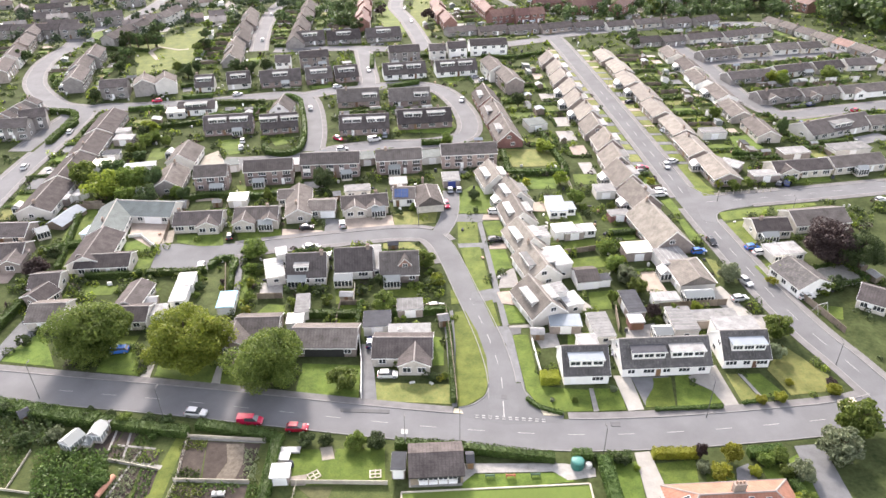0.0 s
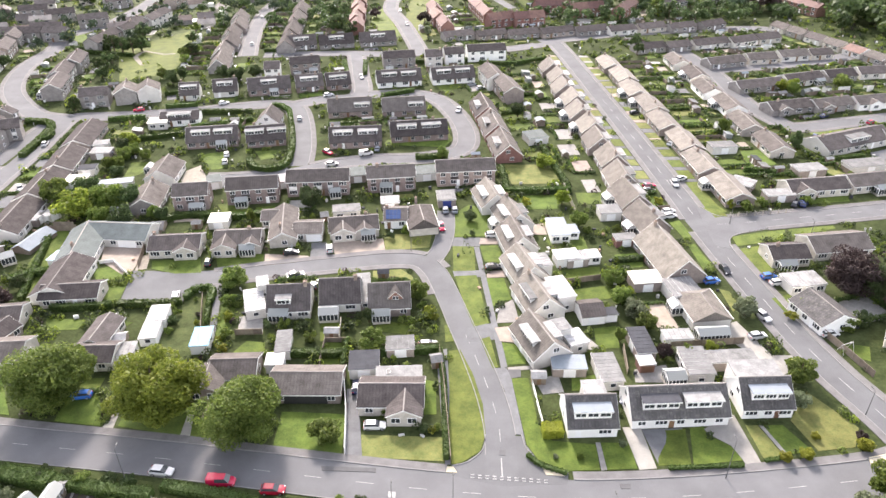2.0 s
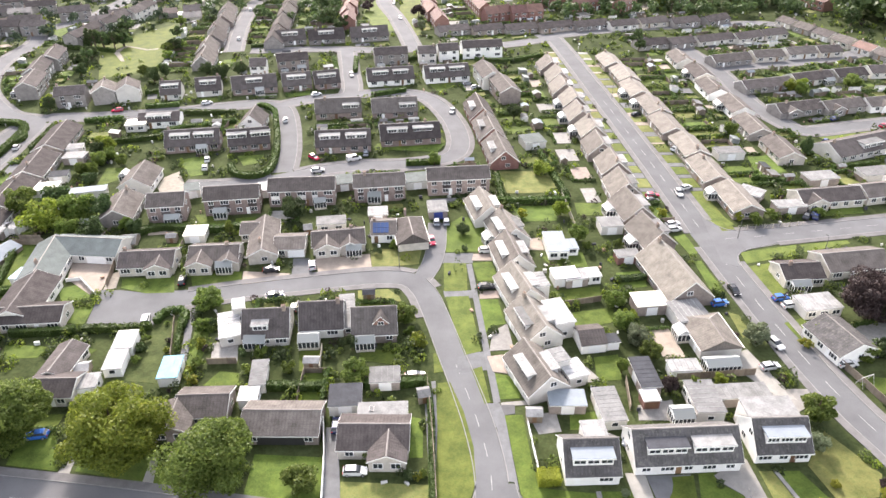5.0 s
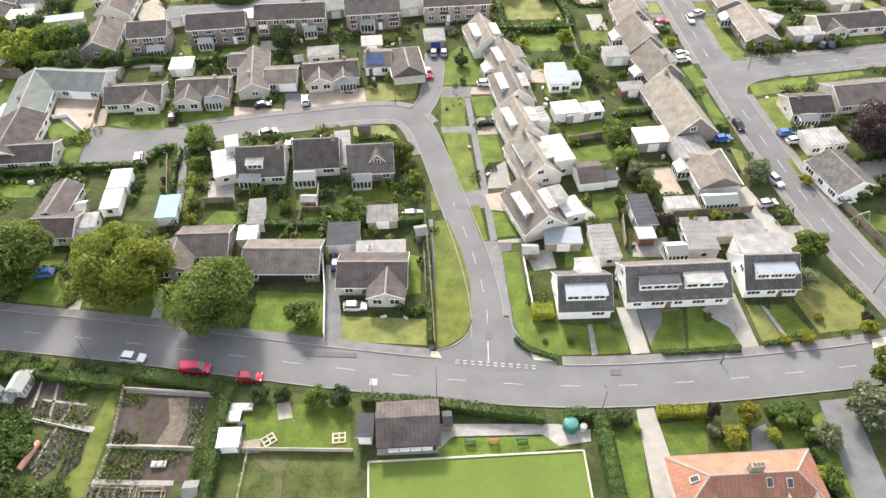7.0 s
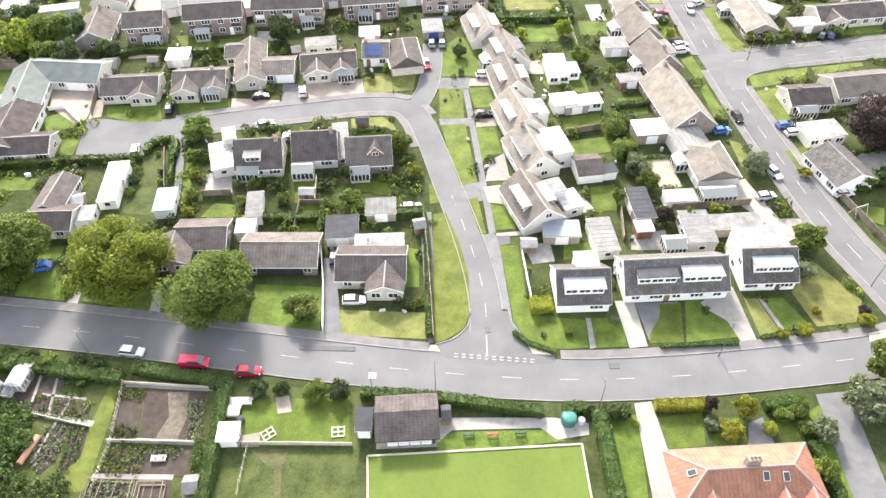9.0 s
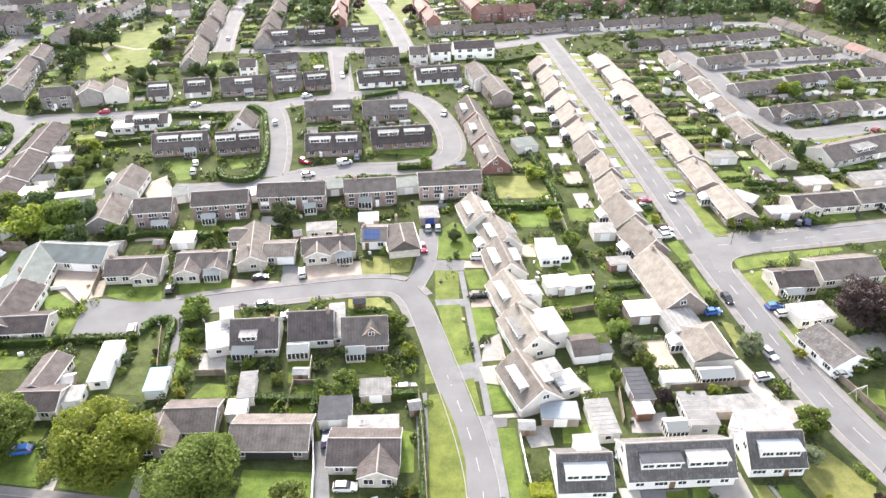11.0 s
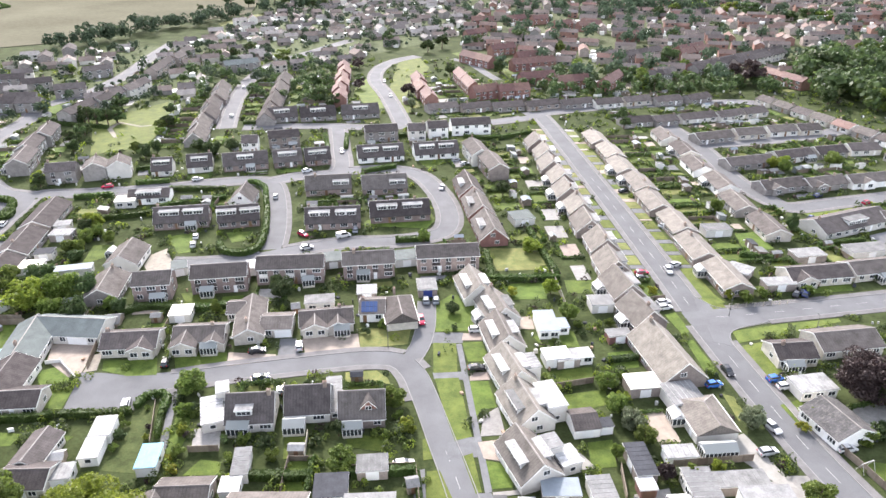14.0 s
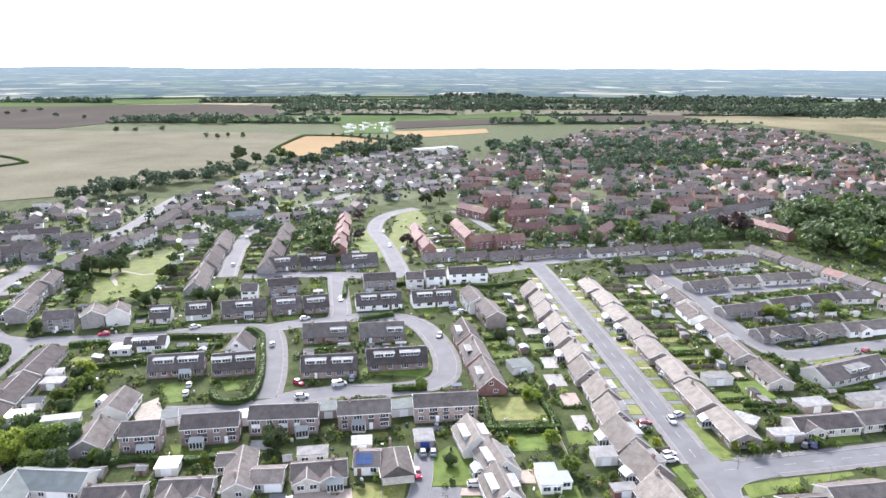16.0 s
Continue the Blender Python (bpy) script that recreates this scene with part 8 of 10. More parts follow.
# ---- the plan: fences ----
fence([(-107.3, 166.1), (-99.7, 166.7)], 1.8, "wood")
fence([(-1.2, 114.8), (-0.2, 103.2), (0.5, 91.4), (0.8, 84.9)], 1.8, "wood")
fence([(-13.5, 115.0), (-1.2, 115.5)], 1.8, "wood")
fence([(-86.6, 149.7), (-83.4, 150.3), (-77.2, 143.9)], 1.0, "white")
fence([(17.0, 104.7), (17.4, 97.6), (17.8, 91.7)], 1.2, "white")
fence([(47.0, 115.1), (62.8, 116.5)], 1.8, "wood")
fence([(79.2, 171.4), (88.7, 172.3), (97.8, 173.7)], 1.5, "wire")
fence([(80.0, 121.3), (82.5, 113.2), (84.4, 105.6)], 1.7, "wood")
fence([(-45.2, 120.6), (-39.3, 120.8)], 1.6, "wood")
fence([(-56.6, 135.6), (-53.4, 123.0)], 0.9, "wood")
fence([(-47.4, 67.5), (-34.5, 67.0)], 0.8, "pale")
fence([(-47.9, 77.4), (-33.1, 76.2)], 0.8, "pale")
fence([(-60.2, 72.1), (-50.8, 69.8)], 0.6, "pale")
fence([(-27.4, 66.8), (-11.1, 66.4)], 1.0, "pale")
fence([(-26.5, 66.6), (-26.7, 58.9)], 1.0, "wire")
fence([(-47.9, 77.4), (-46.8, 66.8), (-47.2, 59.1)], 1.2, "wire")
fence([(36.0, 193.0), (36.9, 171.6)], 1.5, "pale")
fence([(-78.3, 160.0), (-76.0, 147.2)], 1.8, "wood")
fence([(-106.9, 168.4), (-101.2, 168.3)], 1.8, "wood")
fence([(-20.0, 106.3), (-18.5, 96.7), (-17.6, 86.9)], 1.8, "white")
fence([(-22.8, 124.6), (-22.4, 117.9)], 1.8, "pale")
fence([(28.7, 135.7), (28.6, 130.1)], 1.8, "wood")
fence([(37.0, 114.6), (36.2, 107.0)], 1.8, "wood")
fence([(27.3, 138.7), (37.5, 140.9)], 1.6, "wood")
fence([(-75.0, 74.3), (-74.9, 65.7)], 0.5, "pale")
fence([(-76.0, 65.9), (-66.8, 64.4)], 0.6, "pale")

# ---- the plan: cars ----
car("hatchback", -12.9, 93.3, 1, "white")
car("hatchback", -17.3, 103.6, 92, "navy")
car("hatchback", -28.5, 79.1, -1, "crimson")
car("hatchback", -70.1, 101.7, -173, "blue")
car("hatchback", -39.1, 153.6, 12, "black")
car("hatchback", -62.5, 134.5, 102, "white")
car("hatchback", -59.1, 149.3, 99, "black")
car("hatchback", -36.1, 143.1, 21, "navy")
car("hatchback", -31.0, 138.8, 95, "black")
car("hatchback", -29.6, 155.4, 100, "silver")
car("hatchback", -3.5, 116.3, 8, "white")
car("hatchback", 0.4, 176.0, 92, "grey")
car("hatchback", 3.0, 176.0, 91, "grey")
car("hatchback", -0.8, 166.3, -80, "red")
car("hatchback", 12.9, 161.7, 4, "white")
car("hatchback", 12.0, 146.1, 10, "black")
car("hatchback", 68.4, 144.0, -84, "black")
car("hatchback", 70.3, 125.3, -69, "white")
car("hatchback", 82.0, 119.0, 7, "white")
car("hatchback", 78.9, 138.4, 12, "white")
car("hatchback", 77.9, 141.1, 12, "blue")
car("hatchback", 63.5, 139.3, 13, "blue")
car("hatchback", 69.6, 191.6, -88, "white")
car("hatchback", 62.9, 174.1, 18, "white")
car("hatchback", 62.5, 171.4, 13, "white")
car("hatchback", 61.6, 190.2, 12, "red")
car("hatchback", 100.0, 177.8, 54, "black")
car("hatchback", 102.6, 177.8, 53, "navy")
car("hatchback", 34.2, 100.2, -112, "grey")
car("hatchback", 66.4, 118.4, 11, "silver")
car("hatchback", 30.7, 111.1, 89, "black")
car("van", -37.5, 80.8, -1, "red")
car("hatchback", -48.2, 83.1, -7, "white")
car("van", -25.7, 215.8, 24, "white")
car("hatchback", -38.5, 217.0, -40, "red")
car("hatchback", -53.4, 248.5, 100, "silver")
car("hatchback", -35.2, 297.4, -76, "white")
car("hatchback", -46.2, 274.5, 28, "silver")
car("hatchback", -116.9, 258.8, -164, "red")
car("hatchback", -86.1, 265.9, 35, "white")
car("hatchback", -72.0, 216.1, 103, "white")
car("hatchback", -35.9, 207.6, 19, "silver")
car("hatchback", -22.3, 219.9, 91, "grey")
car("hatchback", 5.9, 256.0, -103, "silver")
car("hatchback", 12.2, 285.8, 30, "grey")
car("hatchback", 15.5, 281.7, 29, "silver")
car("hatchback", -19.4, 388.9, -83, "white")
car("hatchback", -24.5, 421.7, -90, "white")
car("hatchback", 60.8, 187.1, -1, "black")
car("hatchback", 71.7, 251.8, 28, "black")
car("hatchback", 77.5, 222.1, 33, "silver")
car("hatchback", 72.6, 195.0, 33, "white")
car("hatchback", -94.7, 351.3, 98, "white")
car("hatchback", -102.0, 407.8, 98, "white")
car("hatchback", -102.9, 432.4, 96, "silver")
car("hatchback", 140.2, 246.5, 27, "navy")
car("hatchback", 128.3, 227.5, 48, "navy")
car("hatchback", 154.3, 239.9, 23, "crimson")
car("hatchback", 102.9, 179.3, 52, "navy")
car("hatchback", 124.6, 166.6, 11, "silver")
car("hatchback", -71.1, 210.3, 102, "white")
car("hatchback", -128.1, 191.7, -57, "white")
car("hatchback", -138.1, 195.8, 100, "white")
car("hatchback", -137.2, 226.3, 99, "white")

# ---- the plan: street furniture ----
street_lamp(46.9, 81.3, 9.0)
street_lamp(1.1, 75.2, 7.5)
street_lamp(-53.4, 80.9, 8.5)
street_lamp(-80.2, 87.9, 8.5)
street_lamp(25.9, 71.8, 7.0)
street_lamp(-8.5, 74.3, 7.0)
street_lamp(77.6, 95.5, 6.0)
street_lamp(77.9, 167.7, 6.0)
street_lamp(95.2, 158.1, 6.0)
street_lamp(-8.5, 154.8, 5.5)
street_lamp(-42.6, 274.2, 5.5)
street_lamp(66.7, 269.6, 6.0)

# ---- what is taken up, on a grid of one metre ----
GX, GY, GW, GH = -1500, 40, 3200, 2600
TAKEN = np.zeros((GW, GH), dtype=np.int8)      # 1 road, 2 house, 3 lawn or drive


def mark_discs(pts, r, code):
    for p in pts:
        x, y = p[0] - GX, p[1] - GY
        x0, x1, y0, y1 = int(max(0, x - r)), int(min(GW, x + r + 1)), int(max(0, y - r)), int(min(GH, y + r + 1))
        if x0 < x1 and y0 < y1:
            gx, gy = np.mgrid[x0:x1, y0:y1]
            TAKEN[x0:x1, y0:y1][(gx + 0.5 - x) ** 2 + (gy + 0.5 - y) ** 2 < r * r] = code


def mark_box(x, y, rot, L, W, margin, code):
    c, s, r = math.cos(radians(rot)), math.sin(radians(rot)), math.hypot(L, W) / 2 + margin
    x0, x1, y0, y1 = int(max(0, x - GX - r)), int(min(GW, x - GX + r + 1)), int(max(0, y - GY - r)), int(min(GH, y - GY + r + 1))
    if x0 < x1 and y0 < y1:
        gx, gy = np.mgrid[x0:x1, y0:y1]
        dx, dy = gx + 0.5 + GX - x, gy + 0.5 + GY - y
        TAKEN[x0:x1, y0:y1][(abs(dx * c + dy * s) < L / 2 + margin) & (abs(dy * c - dx * s) < W / 2 + margin)] = code


def mark_outline(poly, code):
    xs, ys = [p[0] for p in poly], [p[1] for p in poly]
    x0, x1, y0, y1 = int(max(0, min(xs) - GX)), int(min(GW, max(xs) - GX + 1)), int(max(0, min(ys) - GY)), int(min(GH, max(ys) - GY + 1))
    if x0 >= x1 or y0 >= y1:
        return
    gx, gy = np.mgrid[x0:x1, y0:y1]
    px, py = gx + 0.5 + GX, gy + 0.5 + GY
    hit = np.zeros(px.shape, dtype=bool)
    for (ax, ay), (bx, by) in zip(poly, poly[1:] + poly[:1]):
        if ay != by:
            hit ^= ((ay > py) != (by > py)) & (px < (bx - ax) * (py - ay) / (by - ay) + ax)
    block = TAKEN[x0:x1, y0:y1]
    block[hit & (block == 0)] = code


def taken(x, y):
    i, j = int(x - GX), int(y - GY)
    return TAKEN[i, j] if 0 <= i < GW and 0 <= j < GH else 0


def box_free(x, y, rot, L, W, codes=(1, 2)):
    c, s = math.cos(radians(rot)), math.sin(radians(rot))
    for u in np.linspace(-L / 2, L / 2, max(2, int(L / 2) + 1)):
        for v in np.linspace(-W / 2, W / 2, max(2, int(W / 2) + 1)):
            if taken(x + u * c - v * s, y + u * s + v * c) in codes:
                return False
    return True


for road_name, road_width, road_line in ROADS:
    mark_discs(road_line, road_width / 2 + 2.0, 1)
for outline in PATCHES:
    mark_outline(list(outline), 3)
for outline in MOUTHS:
    mark_outline(list(outline), 1)
for spot in HOUSES:
    mark_box(*spot, 0.6, 2)

# ---- fields and the country beyond ----
before = len(PATCHES)
patch("stubble", [(-910.8, 1085.2), (-651.4, 1109.0), (-237.0, 1059.6), (-182.8, 1042.8), (-182.4, 844.7), (-161.6, 686.1), (-191.3, 650.1), (-222.6, 623.9), (-260.4, 549.3), (-308.2, 521.7), (-409.0, 483.6)], 0.50)
patch("ripe", [(-173.4, 1025.7), (-135.5, 1043.5), (-32.3, 949.4), (-66.4, 888.0), (-119.8, 781.4), (-149.2, 791.2), (-178.7, 833.4)], 0.56)
patch("ripe", [(-55.6, 1081.0), (93.4, 1132.8), (93.0, 1065.0), (-25.6, 979.4)], 0.62)
patch("plough", [(-1454.5, 1736.8), (-1001.1, 1707.5), (-586.7, 1852.5), (-384.6, 1781.8), (-284.5, 1420.5), (-516.6, 1309.8), (-577.0, 1130.5), (-959.8, 1143.8)], 0.68)
patch("pasture", [(-902.8, 2051.3), (-679.0, 2171.2), (-583.9, 1880.6), (-772.0, 1817.2)], 0.74)
patch("plough", [(-56.1, 1280.8), (188.4, 1371.3), (168.3, 1260.2), (-49.3, 1130.1)], 0.86)
patch("plough", [(311.2, 1437.7), (525.4, 1460.8), (475.8, 1307.0), (283.8, 1262.8)], 0.92)
patch("pasture", [(38.4, 1429.8), (216.6, 1579.7), (192.5, 1402.2), (46.6, 1338.2)], 0.98)
patch("crop", [(566.5, 1219.7), (708.3, 1340.8), (843.6, 1302.3), (977.6, 1228.5), (680.6, 852.0), (608.0, 935.4), (611.4, 1028.8)], 0.64)
patch("pasture", [(-156.2, 1278.4), (-67.5, 1307.3), (-50.5, 1062.6), (-119.2, 1043.8)], 0.70)
patch("pasture", [(1062.0, 1956.2), (1230.2, 2026.3), (1103.4, 1792.3), (957.9, 1737.4)], 0.76)
patch("dry", [(-175.7, 630.3), (-159.9, 678.6), (-148.2, 686.2), (-148.7, 664.1), (-169.8, 617.7)], 0.20)
for outline in PATCHES[before:]:
    mark_outline(list(outline), 3)
WEST_ESTATE = [(-297.8, 466.8), (-242.3, 510.8), (-172.4, 541.9), (-159.2, 623.9), (-116.8, 762.2), (-73.5, 812.4), (48.4, 813.3), (28.0, 574.4), (-21.9, 518.7), (-43.9, 489.7), (-53.8, 443.6), (-67.4, 440.5), (-113.0, 404.4), (-131.8, 352.1), (-185.0, 338.0), (-219.9, 343.0)]
EAST_TOWN = [(24.9, 686.6), (68.5, 749.3), (148.7, 916.5), (257.5, 1067.6), (430.2, 1193.5), (550.5, 1072.3), (531.8, 816.8), (579.6, 688.2), (393.1, 463.4), (288.8, 438.4), (185.4, 420.6), (80.0, 403.0), (37.7, 439.9), (26.3, 493.4)]
EAST_GROVE = [(234.1, 464.1), (329.9, 502.5), (376.4, 492.0), (294.1, 382.1), (224.8, 338.8), (212.3, 365.1), (206.8, 395.4)]
MID_GROVE = [(49.6, 835.2), (169.2, 871.5), (379.2, 873.5), (294.0, 687.4), (149.3, 633.8), (79.4, 686.8)]
FAR_WOOD = [(395.0, 1763.8), (963.6, 2751.7), (1598.1, 3135.9), (1814.5, 2814.0), (1913.4, 2545.4), (1028.8, 1363.6), (900.2, 1390.4), (702.4, 1416.4), (583.0, 1552.9), (338.1, 1455.2)]
WOOD_STRIP = [(6.2, 2210.0), (197.7, 2695.6), (328.3, 2047.4), (248.0, 1541.9), (84.4, 1447.7), (5.1, 1634.1)]
WEST_COPSE = [(-555.3, 1381.3), (-372.2, 1417.9), (-341.5, 1300.5), (-510.7, 1269.9)]
FIELD_EDGE = [(-270.0, 526.1), (-255.9, 588.4), (-212.9, 623.9), (-195.4, 664.0), (-122.7, 726.5), (-78.7, 869.2), (-26.3, 949.5), (3.6, 908.2), (-34.2, 791.9), (-110.0, 718.1), (-148.7, 664.1), (-198.1, 594.0), (-233.9, 537.4), (-254.1, 502.5)]
FIELD_GROVE = [(-421.2, 2009.8), (-354.9, 2311.2), (-218.0, 1841.5), (-186.9, 1491.2), (-281.6, 1524.6), (-320.7, 1601.5)]

patch("rough", WEST_ESTATE, 0.012)
patch("rough", EAST_TOWN, 0.014)


def countryside():
    """Fields in a loose quilt out to the edge of sight."""
    r = random.Random(5)
    y = 1240.0
    kinds = ["pasture", "crop", "stubble", "pasture", "plough", "crop", "plough", "stubble", "pasture"]
    edges, k = [], 0
    while y < 2300:
        depth = r.uniform(110, 220) * (0.7 + y / 2600)
        x = -0.72 * y - 300 - r.uniform(0, 200)
        while x < 0.72 * y + 300:
            wide = r.uniform(140, 420) * (0.7 + y / 2600)
            if r.random() < 0.86:
                lean, g = r.uniform(-25, 25), 5
                quad = [(x + g, y + g + r.uniform(-8, 8)), (x + wide - g, y + g + r.uniform(-8, 8)), (x + wide - g + lean, y + depth - g), (x + g + lean, y + depth - g)]
                if max(math.hypot(*q) for q in quad) < 2380:
                    patch(r.choice(kinds), quad, 0.15 + 0.03 * (k % 5) + y * 0.00004)
                k += 1
            edges.append(((x, y), (x + wide, y + r.uniform(-10, 10))))
            if r.random() < 0.55:
                edges.append(((x, y), (x + r.uniform(-20, 20), y + depth)))
            x += wide
        y += depth
    return edges


FIELD_LINES = countryside()

# far woods: trunks are hidden by the crowns, which are clumps of leaves with an uneven top
def woods(name, label, points, colour, seed):
    r = np.random.default_rng(seed)
    c, size, out = [], [], []
    for x, y, h in points:
        n = 120 if y < 760 else 70 if y < 1100 else 30 if y < 1800 else 12
        w = h * r.uniform(0.36, 0.5)
        blobs = r.normal(size=(5, 3)) * np.array([0.4, 0.4, 0.3])
        d = r.normal(size=(n, 3))
        d /= np.linalg.norm(d, axis=1)[:, None]
        d[:, 2] = np.where(d[:, 2] < -0.5, -d[:, 2], d[:, 2])
        p = d * r.uniform(0.55, 0.68, (n, 1)) + blobs[r.integers(0, 5, n)]
        c.append(np.array([x, y, h * 0.56]) + p * np.array([w, w, h * 0.42]))
        size.append(np.full(n, h * (0.075 if y < 760 else 0.095 if y < 1100 else 0.14 if y < 1800 else 0.24)))
        out.append(d * 1.5)
    ob = new(name, cards_mesh(name, np.concatenate(c), np.concatenate(size), seed, LEAF[colour], np.concatenate(out)))
    return tagged(ob, label, "trees", kind="stuff")


def in_region(region, n, seed, low, high):
    r = random.Random(seed)
    xs, ys = [p[0] for p in region], [p[1] for p in region]
    out = []
    while len(out) < n:
        x, y = r.uniform(min(xs), max(xs)), r.uniform(min(ys), max(ys))
        if inside(x, y, region) and taken(x, y) == 0 and math.hypot(x, y) < 2370:
            out.append((x, y, r.uniform(low, high)))
    return out


def town(name, label, region, step, turn, seed, roofs, walls, keep=0.85, long=(8, 14), eaves=(2.6, 4.8, 4.8)):
    """Far houses in rows, as one mesh: walls, pitched roofs, chimneys and dark windows."""
    r = random.Random(seed)
    geo = Geo()
    xs, ys = [p[0] for p in region], [p[1] for p in region]
    mid, c, s = Vector((sum(xs) / len(xs), sum(ys) / len(ys))), math.cos(radians(turn)), math.sin(radians(turn))
    span = max(max(xs) - min(xs), max(ys) - min(ys))
    n = int(span / step[0])
    rows = int(span / step[1])
    for j in range(-rows, rows + 1):
        for i in range(-n, n + 1):
            u, v = i * step[0] + r.uniform(-2, 2), j * step[1] + r.uniform(-3, 3) + 14 * math.sin(i * 0.25 + j)
            x, y = mid.x + u * c - v * s, mid.y + u * s + v * c
            if r.random() > keep or not inside(x, y, region) or not box_free(x, y, 0, 11, 9, (1, 2, 3)):
                continue
            a = radians(turn + r.choice((0, 0, 0, 0, 0, 90)) + r.uniform(-6, 6))
            L, W, e = r.uniform(*long), r.uniform(5.8, 7.8), r.choice(eaves)
            rise = W / 2 * r.uniform(0.45, 0.65)
            h, w, o = L / 2, W / 2, 0.3
            ca, sa = math.cos(a), math.sin(a)
            put = lambda q: [(x + px * ca - py * sa, y + px * sa + py * ca, pz) for px, py, pz in q]
            geo.add(put([(-h, -w, 0), (h, -w, 0), (h, w, 0), (-h, w, 0), (-h, -w, e), (h, -w, e), (h, w, e), (-h, w, e), (-h, 0, e + rise), (h, 0, e + rise)]),
                    [(0, 1, 5, 4), (2, 3, 7, 6), (1, 2, 6, 9, 5), (3, 0, 4, 8, 7)], len(roofs) + 2 + r.randrange(len(walls)))
            k = 1 + r.randrange(len(roofs))
            if r.random() < 0.8:          # a garage or glazed lean-to beside it
                gx, gy, gw, gd, gh = r.choice((-h - 1.8, h + 1.8, 0.2 * h)), r.choice((-w - 1.6, w + 1.6, 0.3)), r.uniform(1.2, 1.9), r.uniform(1.2, 2.4), r.uniform(2.1, 2.6)
                geo.add(put([(gx - gw, gy - gd, 0), (gx + gw, gy - gd, 0), (gx + gw, gy + gd, 0), (gx - gw, gy + gd, 0), (gx - gw, gy - gd, gh), (gx + gw, gy - gd, gh), (gx + gw, gy + gd, gh), (gx - gw, gy + gd, gh)]), [(4, 5, 6, 7), (0, 1, 5, 4), (1, 2, 6, 5), (2, 3, 7, 6), (3, 0, 4, 7)], len(roofs) + 2 + len(walls))
            geo.add(put([(-h - o, -w - o, e - 0.2), (h + o, -w - o, e - 0.2), (h + o, 0, e + rise + 0.1), (-h - o, 0, e + rise + 0.1), (h + o, w + o, e - 0.2), (-h - o, w + o, e - 0.2)]), [(0, 1, 2, 3), (3, 2, 4, 5)], k)
            cx = r.uniform(-0.4, 0.4) * L
            geo.add(put([(cx - 0.4, -0.3, e + rise - 0.4), (cx + 0.4, -0.3, e + rise - 0.4), (cx + 0.4, 0.3, e + rise - 0.4), (cx - 0.4, 0.3, e + rise - 0.4), (cx - 0.4, -0.3, e + rise + 0.9), (cx + 0.4, -0.3, e + rise + 0.9), (cx + 0.4, 0.3, e + rise + 0.9), (cx - 0.4, 0.3, e + rise + 0.9)]),
                    [(4, 5, 6, 7), (0, 1, 5, 4), (1, 2, 6, 5), (2, 3, 7, 6), (3, 0, 4, 7)], 0)
            for z in ((0.8, 3.1) if e > 3 else (0.8,)):
                for wx in (-0.27, 0.27):
                    if r.random() < 0.35:
                        continue
                    geo.add(put([(wx * L - 0.9, -w - 0.03, z), (wx * L + 0.9, -w - 0.03, z), (wx * L + 0.9, -w - 0.03, z + 1.2), (wx * L - 0.9, -w - 0.03, z + 1.2)]), [(0, 1, 2, 3)], len(roofs) + 1)
            mark_box(x, y, math.degrees(a), L, W, 0.6, 2)
    ob = new(name, geo.mesh(name, CHIMNEY, *(FAR_ROOFS[q] for q in roofs), GLASS, *(WALLS[q] for q in walls), TRIM))
    return tagged(ob, label, "houses", kind="stuff")


FAR_ROOFS = {k: surface("far_roof_" + k, c, 0.85, 0.4, 0.05, 0.6, 0.0, 0.0, 0.2) for k, c in {"dark": (0.12, 0.105, 0.1), "brown": (0.165, 0.132, 0.115), "red": (0.165, 0.098, 0.082), "russet": (0.155, 0.108, 0.093), "clay": (0.122, 0.1, 0.092), "pale": (0.24, 0.22, 0.205)}.items()}
town("far_bungalows", "dense rows of brown-grey roofed bungalows at the edge of the fields", WEST_ESTATE, (11.5, 13.5), 24, 3, ["dark", "brown", "brown", "dark", "pale"], ["brick", "stone", "brick_grey", "render"], 0.95, (7.5, 11), (2.6, 2.6, 2.6, 4.8))
town("far_town_houses", "distant red and brown roofed houses of the old town", EAST_TOWN, (13, 17), -12, 4, ["russet", "clay", "clay", "russet", "red", "brown", "dark", "clay"], ["brick_red", "brick", "brick_grey", "brick_red", "brick", "brick_grey", "brick"], 0.85, (7.5, 15))
woods("grove_by_the_estate", "dense dark green trees by the houses", in_region(EAST_GROVE, 150, 1, 8, 15), "dark", 21)
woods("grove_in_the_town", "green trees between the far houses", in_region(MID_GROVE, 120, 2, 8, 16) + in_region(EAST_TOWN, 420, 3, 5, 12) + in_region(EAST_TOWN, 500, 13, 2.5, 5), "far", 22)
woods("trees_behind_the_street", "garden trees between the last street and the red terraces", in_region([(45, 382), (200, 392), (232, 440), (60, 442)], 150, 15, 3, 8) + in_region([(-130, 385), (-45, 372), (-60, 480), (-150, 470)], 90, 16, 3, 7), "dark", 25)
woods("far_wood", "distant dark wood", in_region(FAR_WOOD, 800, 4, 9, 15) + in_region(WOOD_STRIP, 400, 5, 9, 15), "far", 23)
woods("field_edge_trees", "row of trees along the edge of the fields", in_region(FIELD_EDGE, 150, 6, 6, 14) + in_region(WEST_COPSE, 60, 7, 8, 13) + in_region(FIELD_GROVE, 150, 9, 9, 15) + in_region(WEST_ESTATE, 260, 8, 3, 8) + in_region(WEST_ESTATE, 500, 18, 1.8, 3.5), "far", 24)


